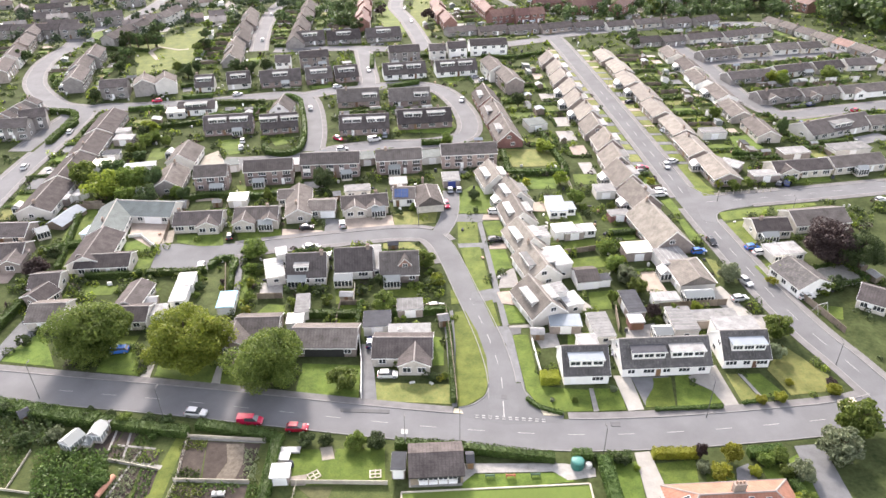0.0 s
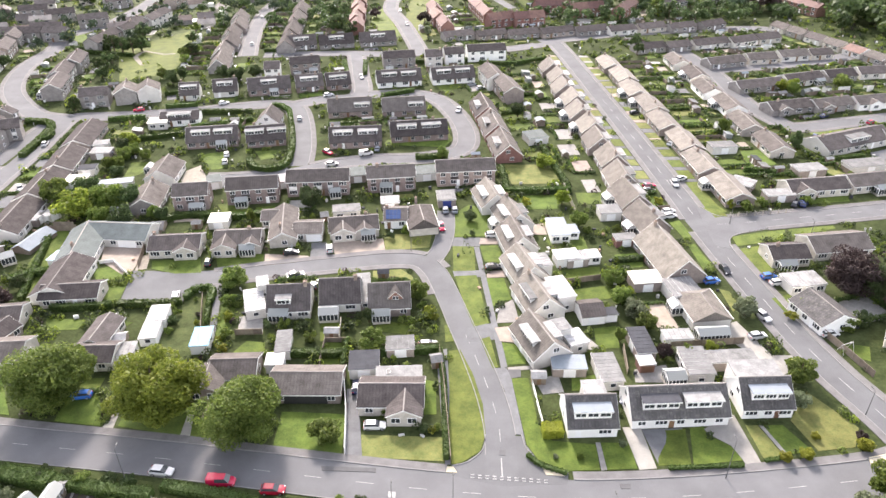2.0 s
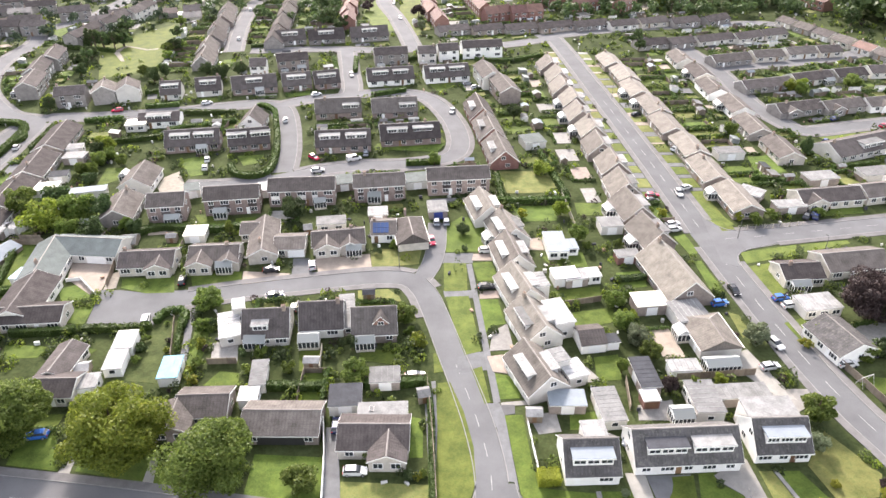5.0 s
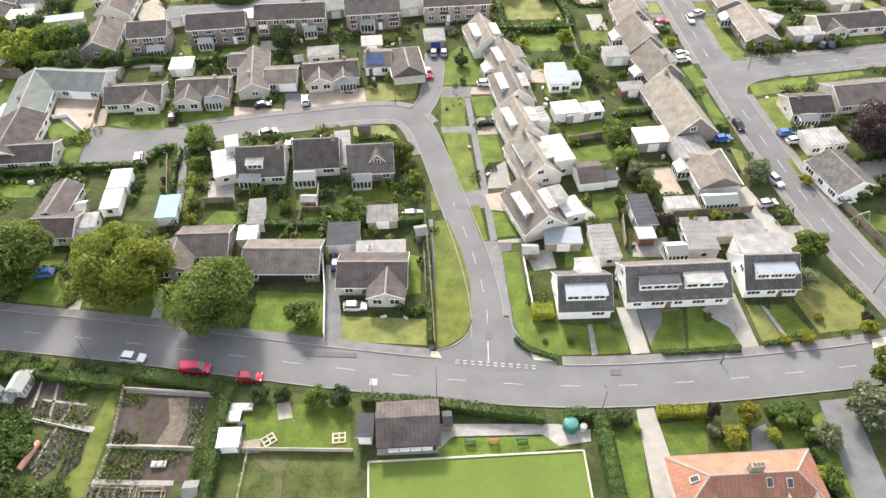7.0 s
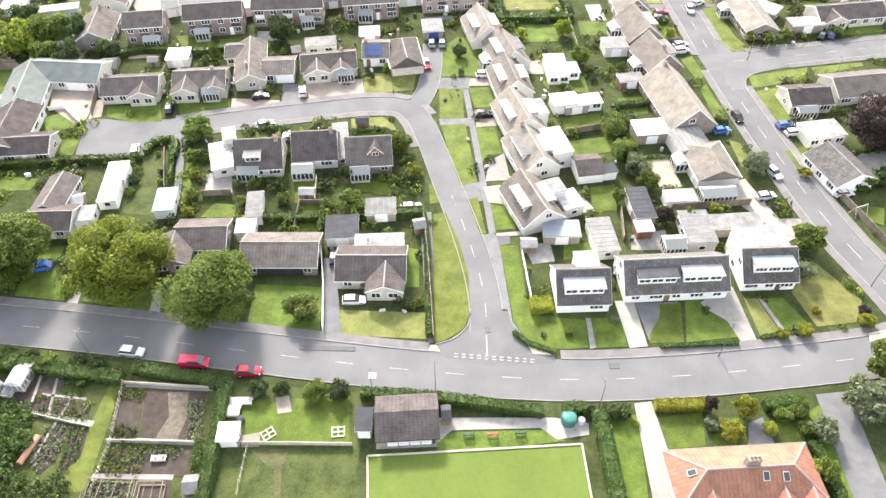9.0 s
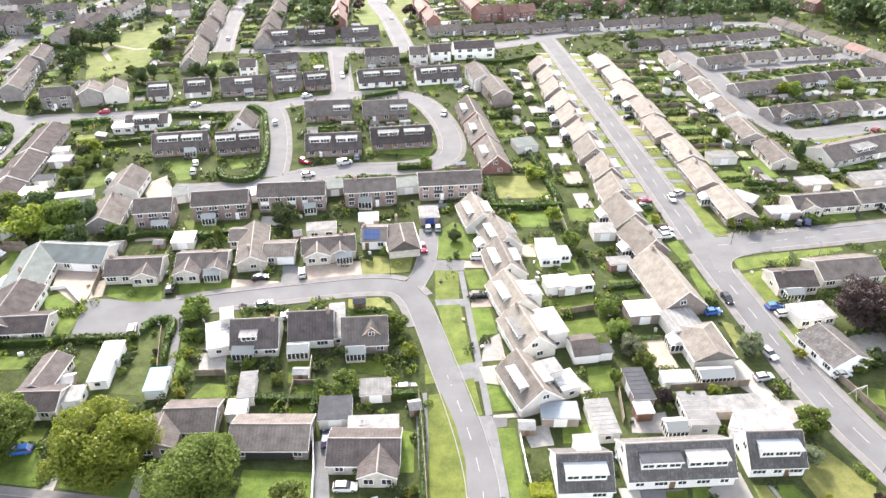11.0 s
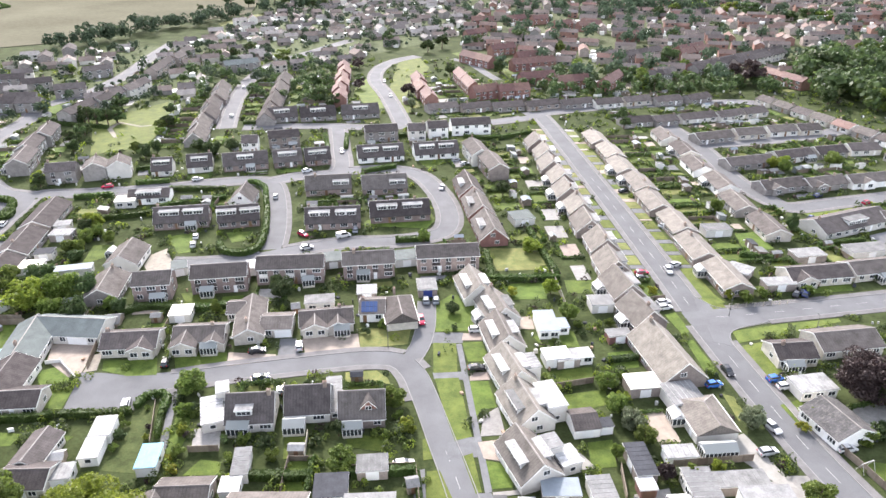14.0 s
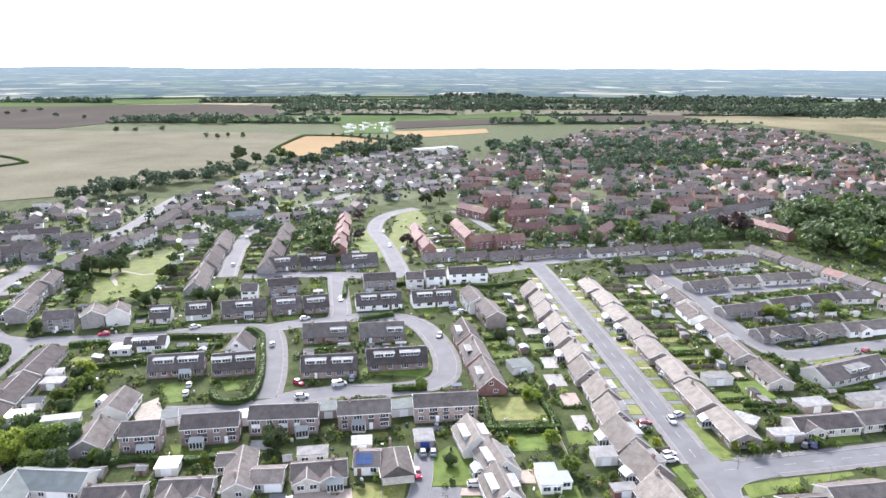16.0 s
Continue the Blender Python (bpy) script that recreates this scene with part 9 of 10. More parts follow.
def hedgerow_points():
    r = random.Random(12)
    out = []
    for (ax, ay), (bx, by) in FIELD_LINES:
        if max(math.hypot(ax, ay), math.hypot(bx, by)) > 2350:
            continue
        n = int(math.hypot(bx - ax, by - ay) / r.choice((5, 6, 9, 16)))
        for i in range(n):
            t = (i + r.random()) / n
            out.append((ax + (bx - ax) * t + r.uniform(-3, 3), ay + (by - ay) * t + r.uniform(-3, 3), r.uniform(3, 9) if r.random() < 0.85 else r.uniform(9, 15)))
        if r.random() < 0.4:
            cx, cy, w = (ax + bx) / 2, (ay + by) / 2, r.uniform(50, 190)
            out += [(cx + r.gauss(0, w), cy + r.gauss(0, w * 0.12), r.uniform(9, 16)) for _ in range(90)]
    return [p for p in out if taken(p[0], p[1]) == 0]


def hedge_banks():
    """Clipped field hedges: long uneven banks along the edges of the far fields."""
    r = random.Random(31)
    geo = Geo()
    for (ax, ay), (bx, by) in FIELD_LINES:
        L = math.hypot(bx - ax, by - ay)
        n, ux, uy, tall = max(2, int(L / 14)), (bx - ax) / L, (by - ay) / L, r.uniform(2.2, 4.5)
        for i in range(n + 1):
            x, y = ax + (bx - ax) * i / n + r.uniform(-1, 1), ay + (by - ay) * i / n + r.uniform(-1, 1)
            w, h, k = r.uniform(1.4, 2.6), tall * r.uniform(0.6, 1.35), len(geo.v)
            geo.v += [(x + uy * w, y - ux * w, 0), (x + uy * w * 0.8, y - ux * w * 0.8, h), (x - uy * w * 0.8, y + ux * w * 0.8, h * r.uniform(0.8, 1.1)), (x - uy * w, y + ux * w, 0)]
            if i and r.random() < 0.94 and taken(x, y) == 0:
                for q in range(3):
                    geo.f.append((k - 4 + q, k + q, k + q + 1, k - 3 + q))
                    geo.m.append(0)
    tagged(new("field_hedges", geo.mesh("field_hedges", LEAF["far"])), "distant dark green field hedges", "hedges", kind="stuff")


hedge_banks()
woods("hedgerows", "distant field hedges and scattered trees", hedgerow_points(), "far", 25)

# the last hills, at the edge of sight: a glowing backdrop, haze painted in
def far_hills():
    m, n, l, b = nodes_of("far_hills")
    pos = n.new("ShaderNodeNewGeometry").outputs["Position"]
    sep = n.new("ShaderNodeSeparateXYZ")
    l.new(pos, sep.inputs[0])
    deep = math_node(n, l, "DIVIDE", 100.0, math_node(n, l, "MAXIMUM", math_node(n, l, "SUBTRACT", 100.0, sep.outputs["Z"]), 3.0))
    at = n.new("ShaderNodeCombineXYZ")
    l.new(math_node(n, l, "MULTIPLY", math_node(n, l, "MULTIPLY", sep.outputs["X"], deep), 0.001), at.inputs["X"])
    l.new(math_node(n, l, "MULTIPLY", deep, 2.4), at.inputs["Y"])
    plots = n.new("ShaderNodeTexVoronoi")
    plots.inputs["Scale"].default_value = 4.2
    l.new(at.outputs[0], plots.inputs["Vector"])
    tone = n.new("ShaderNodeSeparateColor")
    l.new(plots.outputs["Color"], tone.inputs[0])
    fields = ramp_node(n, l, tone.outputs[0], [(0.0, (0.075, 0.095, 0.075)), (0.3, (0.11, 0.13, 0.09)), (0.55, (0.13, 0.135, 0.115)), (0.72, (0.1, 0.15, 0.07)), (0.86, (0.2, 0.2, 0.165)), (1.0, (0.32, 0.31, 0.27))])
    wood = noise_node(n, l, at.outputs[0], 9.0, 6.0, 0.75)
    big_wood = noise_node(n, l, at.outputs[0], 2.2, 3.0, 0.6)
    edges = n.new("ShaderNodeTexVoronoi")
    edges.feature = "DISTANCE_TO_EDGE"
    edges.inputs["Scale"].default_value = 4.2
    l.new(at.outputs[0], edges.inputs["Vector"])
    hedge_line = math_node(n, l, "LESS_THAN", edges.outputs["Distance"], math_node(n, l, "MULTIPLY", wood, 0.16))
    trees = math_node(n, l, "MAXIMUM", hedge_line, math_node(n, l, "GREATER_THAN", math_node(n, l, "ADD", math_node(n, l, "MULTIPLY", wood, 0.5), math_node(n, l, "MULTIPLY", big_wood, 0.5)), 0.51))
    mx = n.new("ShaderNodeMix")
    mx.data_type = "RGBA"
    l.new(trees, mx.inputs["Factor"])
    l.new(fields, mx.inputs["A"])
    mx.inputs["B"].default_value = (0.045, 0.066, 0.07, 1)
    # blue distance haze mixed into the fields and woods, stronger towards the top
    haze_mix = n.new("ShaderNodeMix")
    haze_mix.data_type = "RGBA"
    l.new(math_node(n, l, "MULTIPLY_ADD", sep.outputs["Z"], 0.0045, 0.12), haze_mix.inputs["Factor"])
    l.new(mx.outputs["Result"], haze_mix.inputs["A"])
    haze_mix.inputs["B"].default_value = (0.17, 0.228, 0.285, 1)
    # the colour glows by itself, unlit by sun and sky
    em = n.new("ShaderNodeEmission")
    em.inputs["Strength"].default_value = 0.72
    l.new(haze_mix.outputs["Result"], em.inputs["Color"])
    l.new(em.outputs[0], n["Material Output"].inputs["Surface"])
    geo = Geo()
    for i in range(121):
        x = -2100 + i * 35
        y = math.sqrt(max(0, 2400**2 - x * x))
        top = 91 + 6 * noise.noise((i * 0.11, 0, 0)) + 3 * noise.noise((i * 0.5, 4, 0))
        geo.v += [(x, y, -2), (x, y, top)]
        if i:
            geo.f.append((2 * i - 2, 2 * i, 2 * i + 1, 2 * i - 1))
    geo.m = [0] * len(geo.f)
    tagged(part("backdrop", geo, m), "glowing backdrop of blue-green hills with painted haze on the horizon", "hills", kind="structure")


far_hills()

# ---- back and front gardens ----
def hut(geo, x, y, rot, r):
    """One small garden building of many: a shed, greenhouse or summer house with a pitched or lean-to roof."""
    a, b, e, k = r.uniform(1.1, 2.1), r.uniform(0.9, 1.6), r.uniform(1.7, 2.1), r.choice((0, 0, 0, 1, 1, 2))
    peak = r.choice((0.0, 0.0, -b))
    up = e + r.uniform(0.3, 0.7)
    c, s = math.cos(radians(rot)), math.sin(radians(rot))
    put = lambda q: [(x + px * c - py * s, y + px * s + py * c, pz) for px, py, pz in q]
    lo = up if peak else e
    geo.add(put([(-a, -b, 0), (a, -b, 0), (a, b, 0), (-a, b, 0), (-a, -b, lo), (a, -b, lo), (a, b, e), (-a, b, e), (-a, peak, up), (a, peak, up)]), [(0, 1, 5, 4), (2, 3, 7, 6), (1, 2, 6, 9, 5), (3, 0, 4, 8, 7)], k)
    o, t = 0.15, 0.07
    geo.add(put([(-a - o, -b - o, lo + 0.01), (a + o, -b - o, lo + 0.01), (a + o, peak, up + t), (-a - o, peak, up + t), (a + o, b + o, e + 0.01), (-a - o, b + o, e + 0.01)]), [(0, 1, 2, 3), (3, 2, 4, 5)], 3 + r.choice((0, 0, 1, 2, 3)) if k != 2 else 6)
    geo.add(put([(-0.38, -b - 0.03, 0.05), (0.38, -b - 0.03, 0.05), (0.38, -b - 0.03, 1.75), (-0.38, -b - 0.03, 1.75)]), [(0, 1, 2, 3)], 1)


def gardens():
    """Lawns, patios, sheds and boundary fences round the houses that have none laid out above, and planting along the plot lines."""
    r = random.Random(77)
    fences, huts, lawns, sheds = Geo(), Geo(), 0, 0
    beds, runs = [], []
    for x, y, rot, L, span in list(HOUSES):
        if L < 7.5 or span < 6 or y > 440:
            continue
        c, s = math.cos(radians(rot)), math.sin(radians(rot))
        homes = 2 if L > 12.5 else 1
        for side in (1, -1):
            for k in range(homes):
                u = (k - (homes - 1) / 2) * L / homes
                deep = r.uniform(7, 11) if side > 0 else r.uniform(4, 6.5)
                wide = L / homes - r.uniform(1.2, 2.2)
                v = side * (span / 2 + 2.4 + deep / 2)
                gx, gy = x + u * c - v * s, y + u * s + v * c
                while deep > 3 and not box_free(gx, gy, rot, wide, deep, (1, 2, 3)):
                    deep -= 1.2
                    v = side * (span / 2 + 2.0 + deep / 2)
                    gx, gy = x + u * c - v * s, y + u * s + v * c
                if deep <= 3 or lawns >= 330:
                    continue
                kind = r.choice(("lawn", "lawn", "lawn", "verge", "dry", "slabs") if side > 0 else ("lawn", "lawn", "tarmac", "block", "slabs", "dry"))
                quad = [(gx + a * wide / 2 * c - b * deep / 2 * s, gy + a * wide / 2 * s + b * deep / 2 * c) for a, b in ((-1, -1), (1, -1), (1, 1), (-1, 1))]
                patch(kind, quad)
                lawns += 1
                mark_outline(quad, 3)
                edge = [quad[1], quad[2], quad[3], quad[0]] if side > 0 else [quad[2], quad[1], quad[0], quad[3]]
                for p, q in zip(edge, edge[1:]):
                    length, luck = math.hypot(q[0] - p[0], q[1] - p[1]), r.random()
                    if luck < (0.5 if side > 0 else 0.3):
                        tall = r.uniform(1.1, 1.9) if side > 0 else r.uniform(0.6, 1.1)
                        runs += [(p[0] + (q[0] - p[0]) * t, p[1] + (q[1] - p[1]) * t, tall) for t in np.arange(0, 1, 0.6 / length)]
                    elif luck < 0.68 and side > 0:
                        d = (Vector(q) - Vector(p)).normalized() * 0.05
                        n = Vector((-d.y, d.x))
                        fences.prism([tuple(Vector(p) + n), tuple(Vector(p) - n), tuple(Vector(q) - n), tuple(Vector(q) + n)], 0, r.uniform(1.2, 1.7))
                    if side > 0:
                        for t in np.linspace(0, 1, 7):
                            beds.append((p[0] + (q[0] - p[0]) * t + r.uniform(-0.8, 0.8), p[1] + (q[1] - p[1]) * t + r.uniform(-0.8, 0.8)))
                for _ in range(2 if side > 0 else 0):
                    du, dv = wide * r.uniform(-0.5, 0.5), deep * 0.5 + r.uniform(0.8, 3.0)
                    sx, sy = x + (u + du) * c - (v + dv) * s, y + (u + du) * s + (v + dv) * c
                    if r.random() < 0.7 and box_free(sx, sy, rot, 3.6, 3.0, (1, 2)):
                        if y < 200 and sheds < 30:
                            outbuilding(r.choice(("shed", "greenhouse", "shed")), sx, sy, rot, r.uniform(2.2, 3.2), r.uniform(1.8, 2.4), 2.2, roof=r.choice(("felt", "dark_felt", "metal")))
                            sheds += 1
                        else:
                            hut(huts, sx, sy, rot, r)
                        mark_box(sx, sy, rot, 3.4, 2.8, 0.4, 2)
    # glazed rooms at the backs of houses
    made = 0
    for x, y, rot, L, span in list(HOUSES):
        if L < 8 or span < 6.5 or not 125 < y < 330 or r.random() > 0.3 or made >= 45:
            continue
        c, s = math.cos(radians(rot)), math.sin(radians(rot))
        side = -1 if c > 0 else 1
        u, v = r.uniform(-0.32, 0.32) * L, side * (span / 2 + 1.3)
        gx, gy = x + u * c - v * s, y + u * s + v * c
        far_x, far_y = x + u * c - (v + side * 1.2) * s, y + u * s + (v + side * 1.2) * c
        if box_free(far_x, far_y, rot, 3.2, 1.4, (1, 2)):
            outbuilding("conservatory", gx, gy, rot, r.uniform(2.8, 4.2), 2.7, 2.6)
            made += 1
    # pots, bins, tables and toys
    clutter = Geo()
    for _ in range(1500):
        y = 88 + 330 * r.random() ** 1.2
        x = r.uniform(-0.66 * y - 10, 0.66 * y + 10)
        if y < 125 and r.random() < 0.8 or taken(x, y) in (1, 2) or taken(x, y) == 3 and (y < 140 or r.random() < 0.85):
            continue
        w, d, h = r.uniform(0.12, 0.55), r.uniform(0.12, 0.4), r.uniform(0.3, 1.0)
        a = r.uniform(0, 3.1)
        ca, sa = math.cos(a), math.sin(a)
        clutter.prism([(x + px * ca - py * sa, y + px * sa + py * ca) for px, py in ((-w, -d), (w, -d), (w, d), (-w, d))], 0, h, r.choice((0, 1, 1, 3, 3, 2)))
    tagged(new("garden_clutter", clutter.mesh("garden_clutter", UPVC, POST_PALE, CLAY_POT, FLATS["dark_felt"])), "pots, bins, tables and toys standing about the gardens", "clutter", kind="stuff")
    if fences.f:
        tagged(part("garden_fences", fences, FENCE_WOOD), "weathered wooden fences between the back gardens", "fence", kind="stuff")
    if huts.f:
        tagged(new("garden_huts", huts.mesh("garden_huts", FENCE_WOOD, TRIM, POLY, FLATS["felt"], FLATS["dark_felt"], FLATS["metal"], POLY)), "small wooden and glazed sheds in the back gardens", "sheds", kind="stuff")
    # hedges on the plot lines
    q = np.random.default_rng(9)
    c, size, out = [], [], []
    for x, y, tall in runs:
        if taken(x, y) in (1, 2):
            continue
        n = 30 if y < 200 else 16
        p = q.uniform(-1, 1, (n, 3)) * np.array([0.45, 0.45, 0.0])
        p[:, 2] = tall * np.sqrt(q.random(n)) * q.uniform(0.85, 1.0)
        c.append(np.array([x, y, 0.0]) + p)
        size.append(np.full(n, 0.16 if y < 200 else 0.24))
        out.append(np.column_stack([p[:, :2], np.full(n, 0.8)]))
    tagged(new("plot_hedges", cards_mesh("plot_hedges", np.concatenate(c), np.concatenate(size), 9, LEAF["hedge"], np.concatenate(out))), "clipped green hedges between the garden plots", "hedges", kind="stuff")
    # planting
    for name, colour, share, seed in (("garden_shrubs", "green", 0.36, 1), ("evergreen_shrubs", "dark", 0.42, 2), ("golden_shrubs", "olive", 0.1, 3), ("purple_shrubs", "copper", 0.05, 4)):
        q = np.random.default_rng(seed)
        pts = [b for b in beds if q.random() < share]
        while len(pts) < 21000 * share:
            y = 84 + 400 * q.random() ** 1.15
            x = q.uniform(-0.68 * y - 25, 0.68 * y + 25)
            if mass(x, y) > 0.55:
                pts.append((x, y))
        c, size, out = [], [], []
        for x, y in pts:
            t = taken(x, y)
            if y < 112 and -62 < x and q.random() < 0.8:
                continue
            if t in (1, 2) or t == 3 and (y < 135 or q.random() < 0.95) or taken(x + 0.6, y) in (1, 2) or taken(x - 0.6, y) in (1, 2) or taken(x, y - 0.7) in (1, 2):
                continue
            w, h = q.uniform(0.6, 1.5), q.uniform(0.6, 1.9)
            if q.random() < 0.08:
                w, h = w * 1.5, h * 2.1
            n = 44 if y < 180 else 20 if y < 300 else 12
            d = q.normal(size=(n, 3))
            d /= np.linalg.norm(d, axis=1)[:, None]
            d[:, 2] = np.abs(d[:, 2])
            c.append(np.array([x, y, 0.05]) + d * np.array([w, w, h]) * q.uniform(0.75, 1.0, (n, 1)))
            size.append(np.full(n, 0.17 if y < 180 else 0.26 if y < 300 else 0.36))
            out.append(d * 1.3)
        tagged(new(name, cards_mesh(name, np.concatenate(c), np.concatenate(size), seed, LEAF[colour], np.concatenate(out))), "mixed shrubs and plants filling the garden borders", "shrubs", kind="stuff")


def mass(x, y):
    """Where the planting stands thick: drifts a few metres wide."""
    return 0.5 + 0.25 * math.sin(x * 0.47 + 1.3 * math.sin(y * 0.19)) + 0.25 * math.sin(y * 0.41 + 1.7 * math.sin(x * 0.23 + 2))


gardens()

# ---- allotments, bowling green and small things ----
def crop_rows(outline, colour, spacing, height):
    """Vegetables in rows over a bed."""
    r = np.random.default_rng(round(abs(outline[0][0] * 13 + outline[0][1] * 5)))
    xs, ys = [p[0] for p in outline], [p[1] for p in outline]
    (ax, ay), (bx, by) = outline[0], outline[-1]
    d = np.array([bx - ax, by - ay]) / math.hypot(bx - ax, by - ay)
    n = np.array([-d[1], d[0]])
    reach = math.hypot(max(xs) - min(xs), max(ys) - min(ys))
    c = []
    for i in range(-int(reach / spacing), int(reach / spacing) + 1):
        for s in np.arange(-reach, reach, 0.45):
            x, y = np.array([ax, ay]) + n * i * spacing + d * s
            if inside(x, y, outline) and r.random() < 0.8:
                k = 7 if height < 1 else 12
                q = r.normal(size=(k, 3)) * np.array([0.17, 0.17, 0.0]) * (1 + height * 0.5)
                q[:, 2] = r.uniform(0.1, height, k)
                c.append(np.array([x, y, 0]) + q)
    if c:
        c = np.concatenate(c)
        tagged(new("vegetable_rows", cards_mesh("vegetable_rows", c, np.full(len(c), 0.13 + 0.03 * height), 5, LEAF[colour])), f"rows of {TREE_WORDS[colour]} vegetables on an allotment bed".replace("clipped ", ""), "vegetables", kind="stuff")


crop_rows([(-60.8, 75.1), (-58.3, 75.1), (-58.3, 71.6), (-61.1, 72.0)], "hedge", 0.7, 0.5)
crop_rows([(-57.2, 74.9), (-54.6, 74.5), (-55.5, 71.1), (-57.8, 71.6)], "grey", 0.7, 0.5)
crop_rows([(-54.5, 74.3), (-52.0, 74.1), (-51.5, 70.8), (-55.0, 71.0)], "green", 0.8, 0.6)
crop_rows([(-57.2, 70.0), (-54.1, 70.4), (-53.9, 65.0), (-55.6, 62.3), (-57.5, 63.9)], "grey", 0.8, 0.5)
crop_rows([(-53.6, 70.0), (-50.9, 69.9), (-50.6, 64.9), (-52.8, 62.3)], "hedge", 0.9, 0.5)
crop_rows([(-48.6, 76.5), (-44.4, 76.6), (-43.8, 74.4), (-48.4, 74.4)], "green", 0.6, 0.5)
crop_rows([(-47.6, 70.1), (-43.8, 70.0), (-43.3, 67.4), (-47.2, 67.4)], "hedge", 0.6, 0.5)
crop_rows([(-36.5, 74.3), (-34.1, 74.3), (-33.6, 67.0), (-35.3, 67.3)], "grey", 0.8, 0.8)
crop_rows([(-46.9, 66.5), (-41.7, 66.5), (-41.1, 62.0), (-47.4, 62.1)], "green", 0.7, 0.6)
crop_rows([(-47.8, 61.4), (-41.3, 61.3), (-41.7, 57.1), (-48.0, 57.1)], "grey", 0.6, 0.5)
crop_rows([(-70.6, 70.8), (-62.3, 71.6), (-59.7, 71.6), (-58.8, 66.8), (-60.1, 61.5), (-66.8, 55.0)], "hedge", 1.0, 1.6)
crop_rows([(-62.4, 63.3), (-54.3, 61.5), (-50.7, 58.1), (-50.7, 53.3), (-63.0, 53.4)], "hedge", 1.0, 1.3)
crop_rows([(-41.7, 66.5), (-35.5, 66.4), (-36.0, 64.8), (-41.3, 64.8)], "hedge", 0.9, 0.9)
crop_rows([(-55.8, 58.9), (-53.0, 62.3), (-50.3, 61.4), (-50.4, 54.8)], "hedge", 0.9, 1.0)
crop_rows([(-47.8, 56.4), (-39.1, 56.1), (-39.3, 53.9), (-47.8, 54.0)], "hedge", 0.8, 0.4)
crop_rows([(-34.1, 66.4), (-32.4, 66.4), (-33.2, 61.2), (-33.6, 61.2)], "hedge", 0.8, 1.0)
crop_rows([(-57.8, 78.9), (-54.1, 78.4), (-54.0, 75.5), (-56.3, 75.5)], "hedge", 0.9, 0.7)
crop_rows([(-89.4, 82.8), (-79.0, 83.4), (-72.0, 79.7), (-72.1, 75.6), (-80.6, 74.3)], "dark", 1.2, 1.7)
crop_rows([(-73.5, 74.3), (-61.4, 74.1), (-59.8, 70.3), (-59.2, 64.4), (-69.5, 64.2)], "hedge", 1.0, 1.5)
crop_rows([(-76.9, 79.0), (-73.0, 81.8), (-71.3, 78.3), (-73.1, 75.6)], "grey", 0.8, 0.9)
crop_rows([(-85.9, 73.1), (-75.5, 74.3), (-74.6, 66.8), (-82.3, 66.9)], "hedge", 0.9, 0.7)
crop_rows([(-95.8, 82.8), (-89.4, 82.8), (-78.4, 66.9), (-88.5, 64.7)], "hedge", 0.9, 1.0)


def bowling_edge():
    (ax, ay), (bx, by), (cx, cy), (dx, dy) = GREEN_CORNERS
    root = thing("bowling_green_edging", pose(0, 0, 0), "pale timber edging boards round the bowling green", "edging")
    for (px, py), (qx, qy) in (((ax, ay), (bx, by)), ((bx, by), (cx, cy)), ((ax, ay), (dx, dy))):
        n = max(1, round(math.hypot(qx - px, qy - py) / 4))
        turn = math.degrees(math.atan2(qy - py, qx - px))
        step = math.hypot(qx - px, qy - py) / n
        me = Geo().box(0.01, step - 0.01, -0.14, 0.14, 0, 0.24).mesh("board", FENCE_PALE)
        for i in range(n):
            t = i / n
            part("board", me, None, root, at=pose(px + (qx - px) * t, py + (qy - py) * t, 0, 0, 0, turn))


def bench(x, y, turn, material):
    root = thing("bench", pose(x, y, 0.06, 0, 0, turn), "slatted wooden garden bench on the grass", "bench", "benches by the green")
    for k in range(4):
        part("seat_slat", Geo().box(-0.8, 0.8, -0.25 + k * 0.13, -0.14 + k * 0.13, 0.42, 0.46), material, root)
    for k in range(3):
        part("back_slat", Geo().box(-0.8, 0.8, 0.28, 0.32, 0.55 + k * 0.14, 0.65 + k * 0.14), material, root)
    for px in (-0.72, 0.72):
        part("leg", Geo().box(px - 0.04, px + 0.04, -0.26, -0.18, 0, 0.64), material, root)
        part("leg", Geo().box(px - 0.04, px + 0.04, 0.24, 0.32, 0, 0.95), material, root)


def water_tank(x, y, r, h, material, lid):
    root = thing("water_tank", pose(x, y, 0.05), "round plastic water tank standing on the ground", "tank")
    part("drum", Geo().tube([(0, 0, 0), (0, 0, h * 0.94), (0, 0, h)], [r, r, r * 0.93], 28), material, root)
    part("lid", Geo().tube([(0, 0, h), (0, 0, h + 0.12), (0, 0, h + 0.2)], [r * 0.9, r * 0.75, r * 0.3], 28), lid, root)


def pallet(x, y, turn):
    root = thing("pallet", pose(x, y, 0.07, 0, 0, turn), "pale wooden pallet frame lying on grass", "pallet")
    for k in (-0.75, 0, 0.75):
        part("rail", Geo().box(-1.0, 1.0, k - 0.1, k + 0.1, 0, 0.12), FENCE_PALE, root)
        part("bar", Geo().box(k * 1.2 - 0.1, k * 1.2 + 0.1, -0.85, 0.85, 0.125, 0.2), FENCE_PALE, root)


def drum_roll(x, y, turn, length, r, material):
    root = thing("rolled_tarpaulin", pose(x, y, 0.1, 0, 0, turn), "long roll of orange-pink sheeting on the soil", "roll")
    ring = [(r * math.cos(a), r + r * math.sin(a)) for a in (2 * math.pi * k / 12 for k in range(12))]
    part("roll", Geo().extrude(ring, -length / 2, length / 2, "x"), material, root)


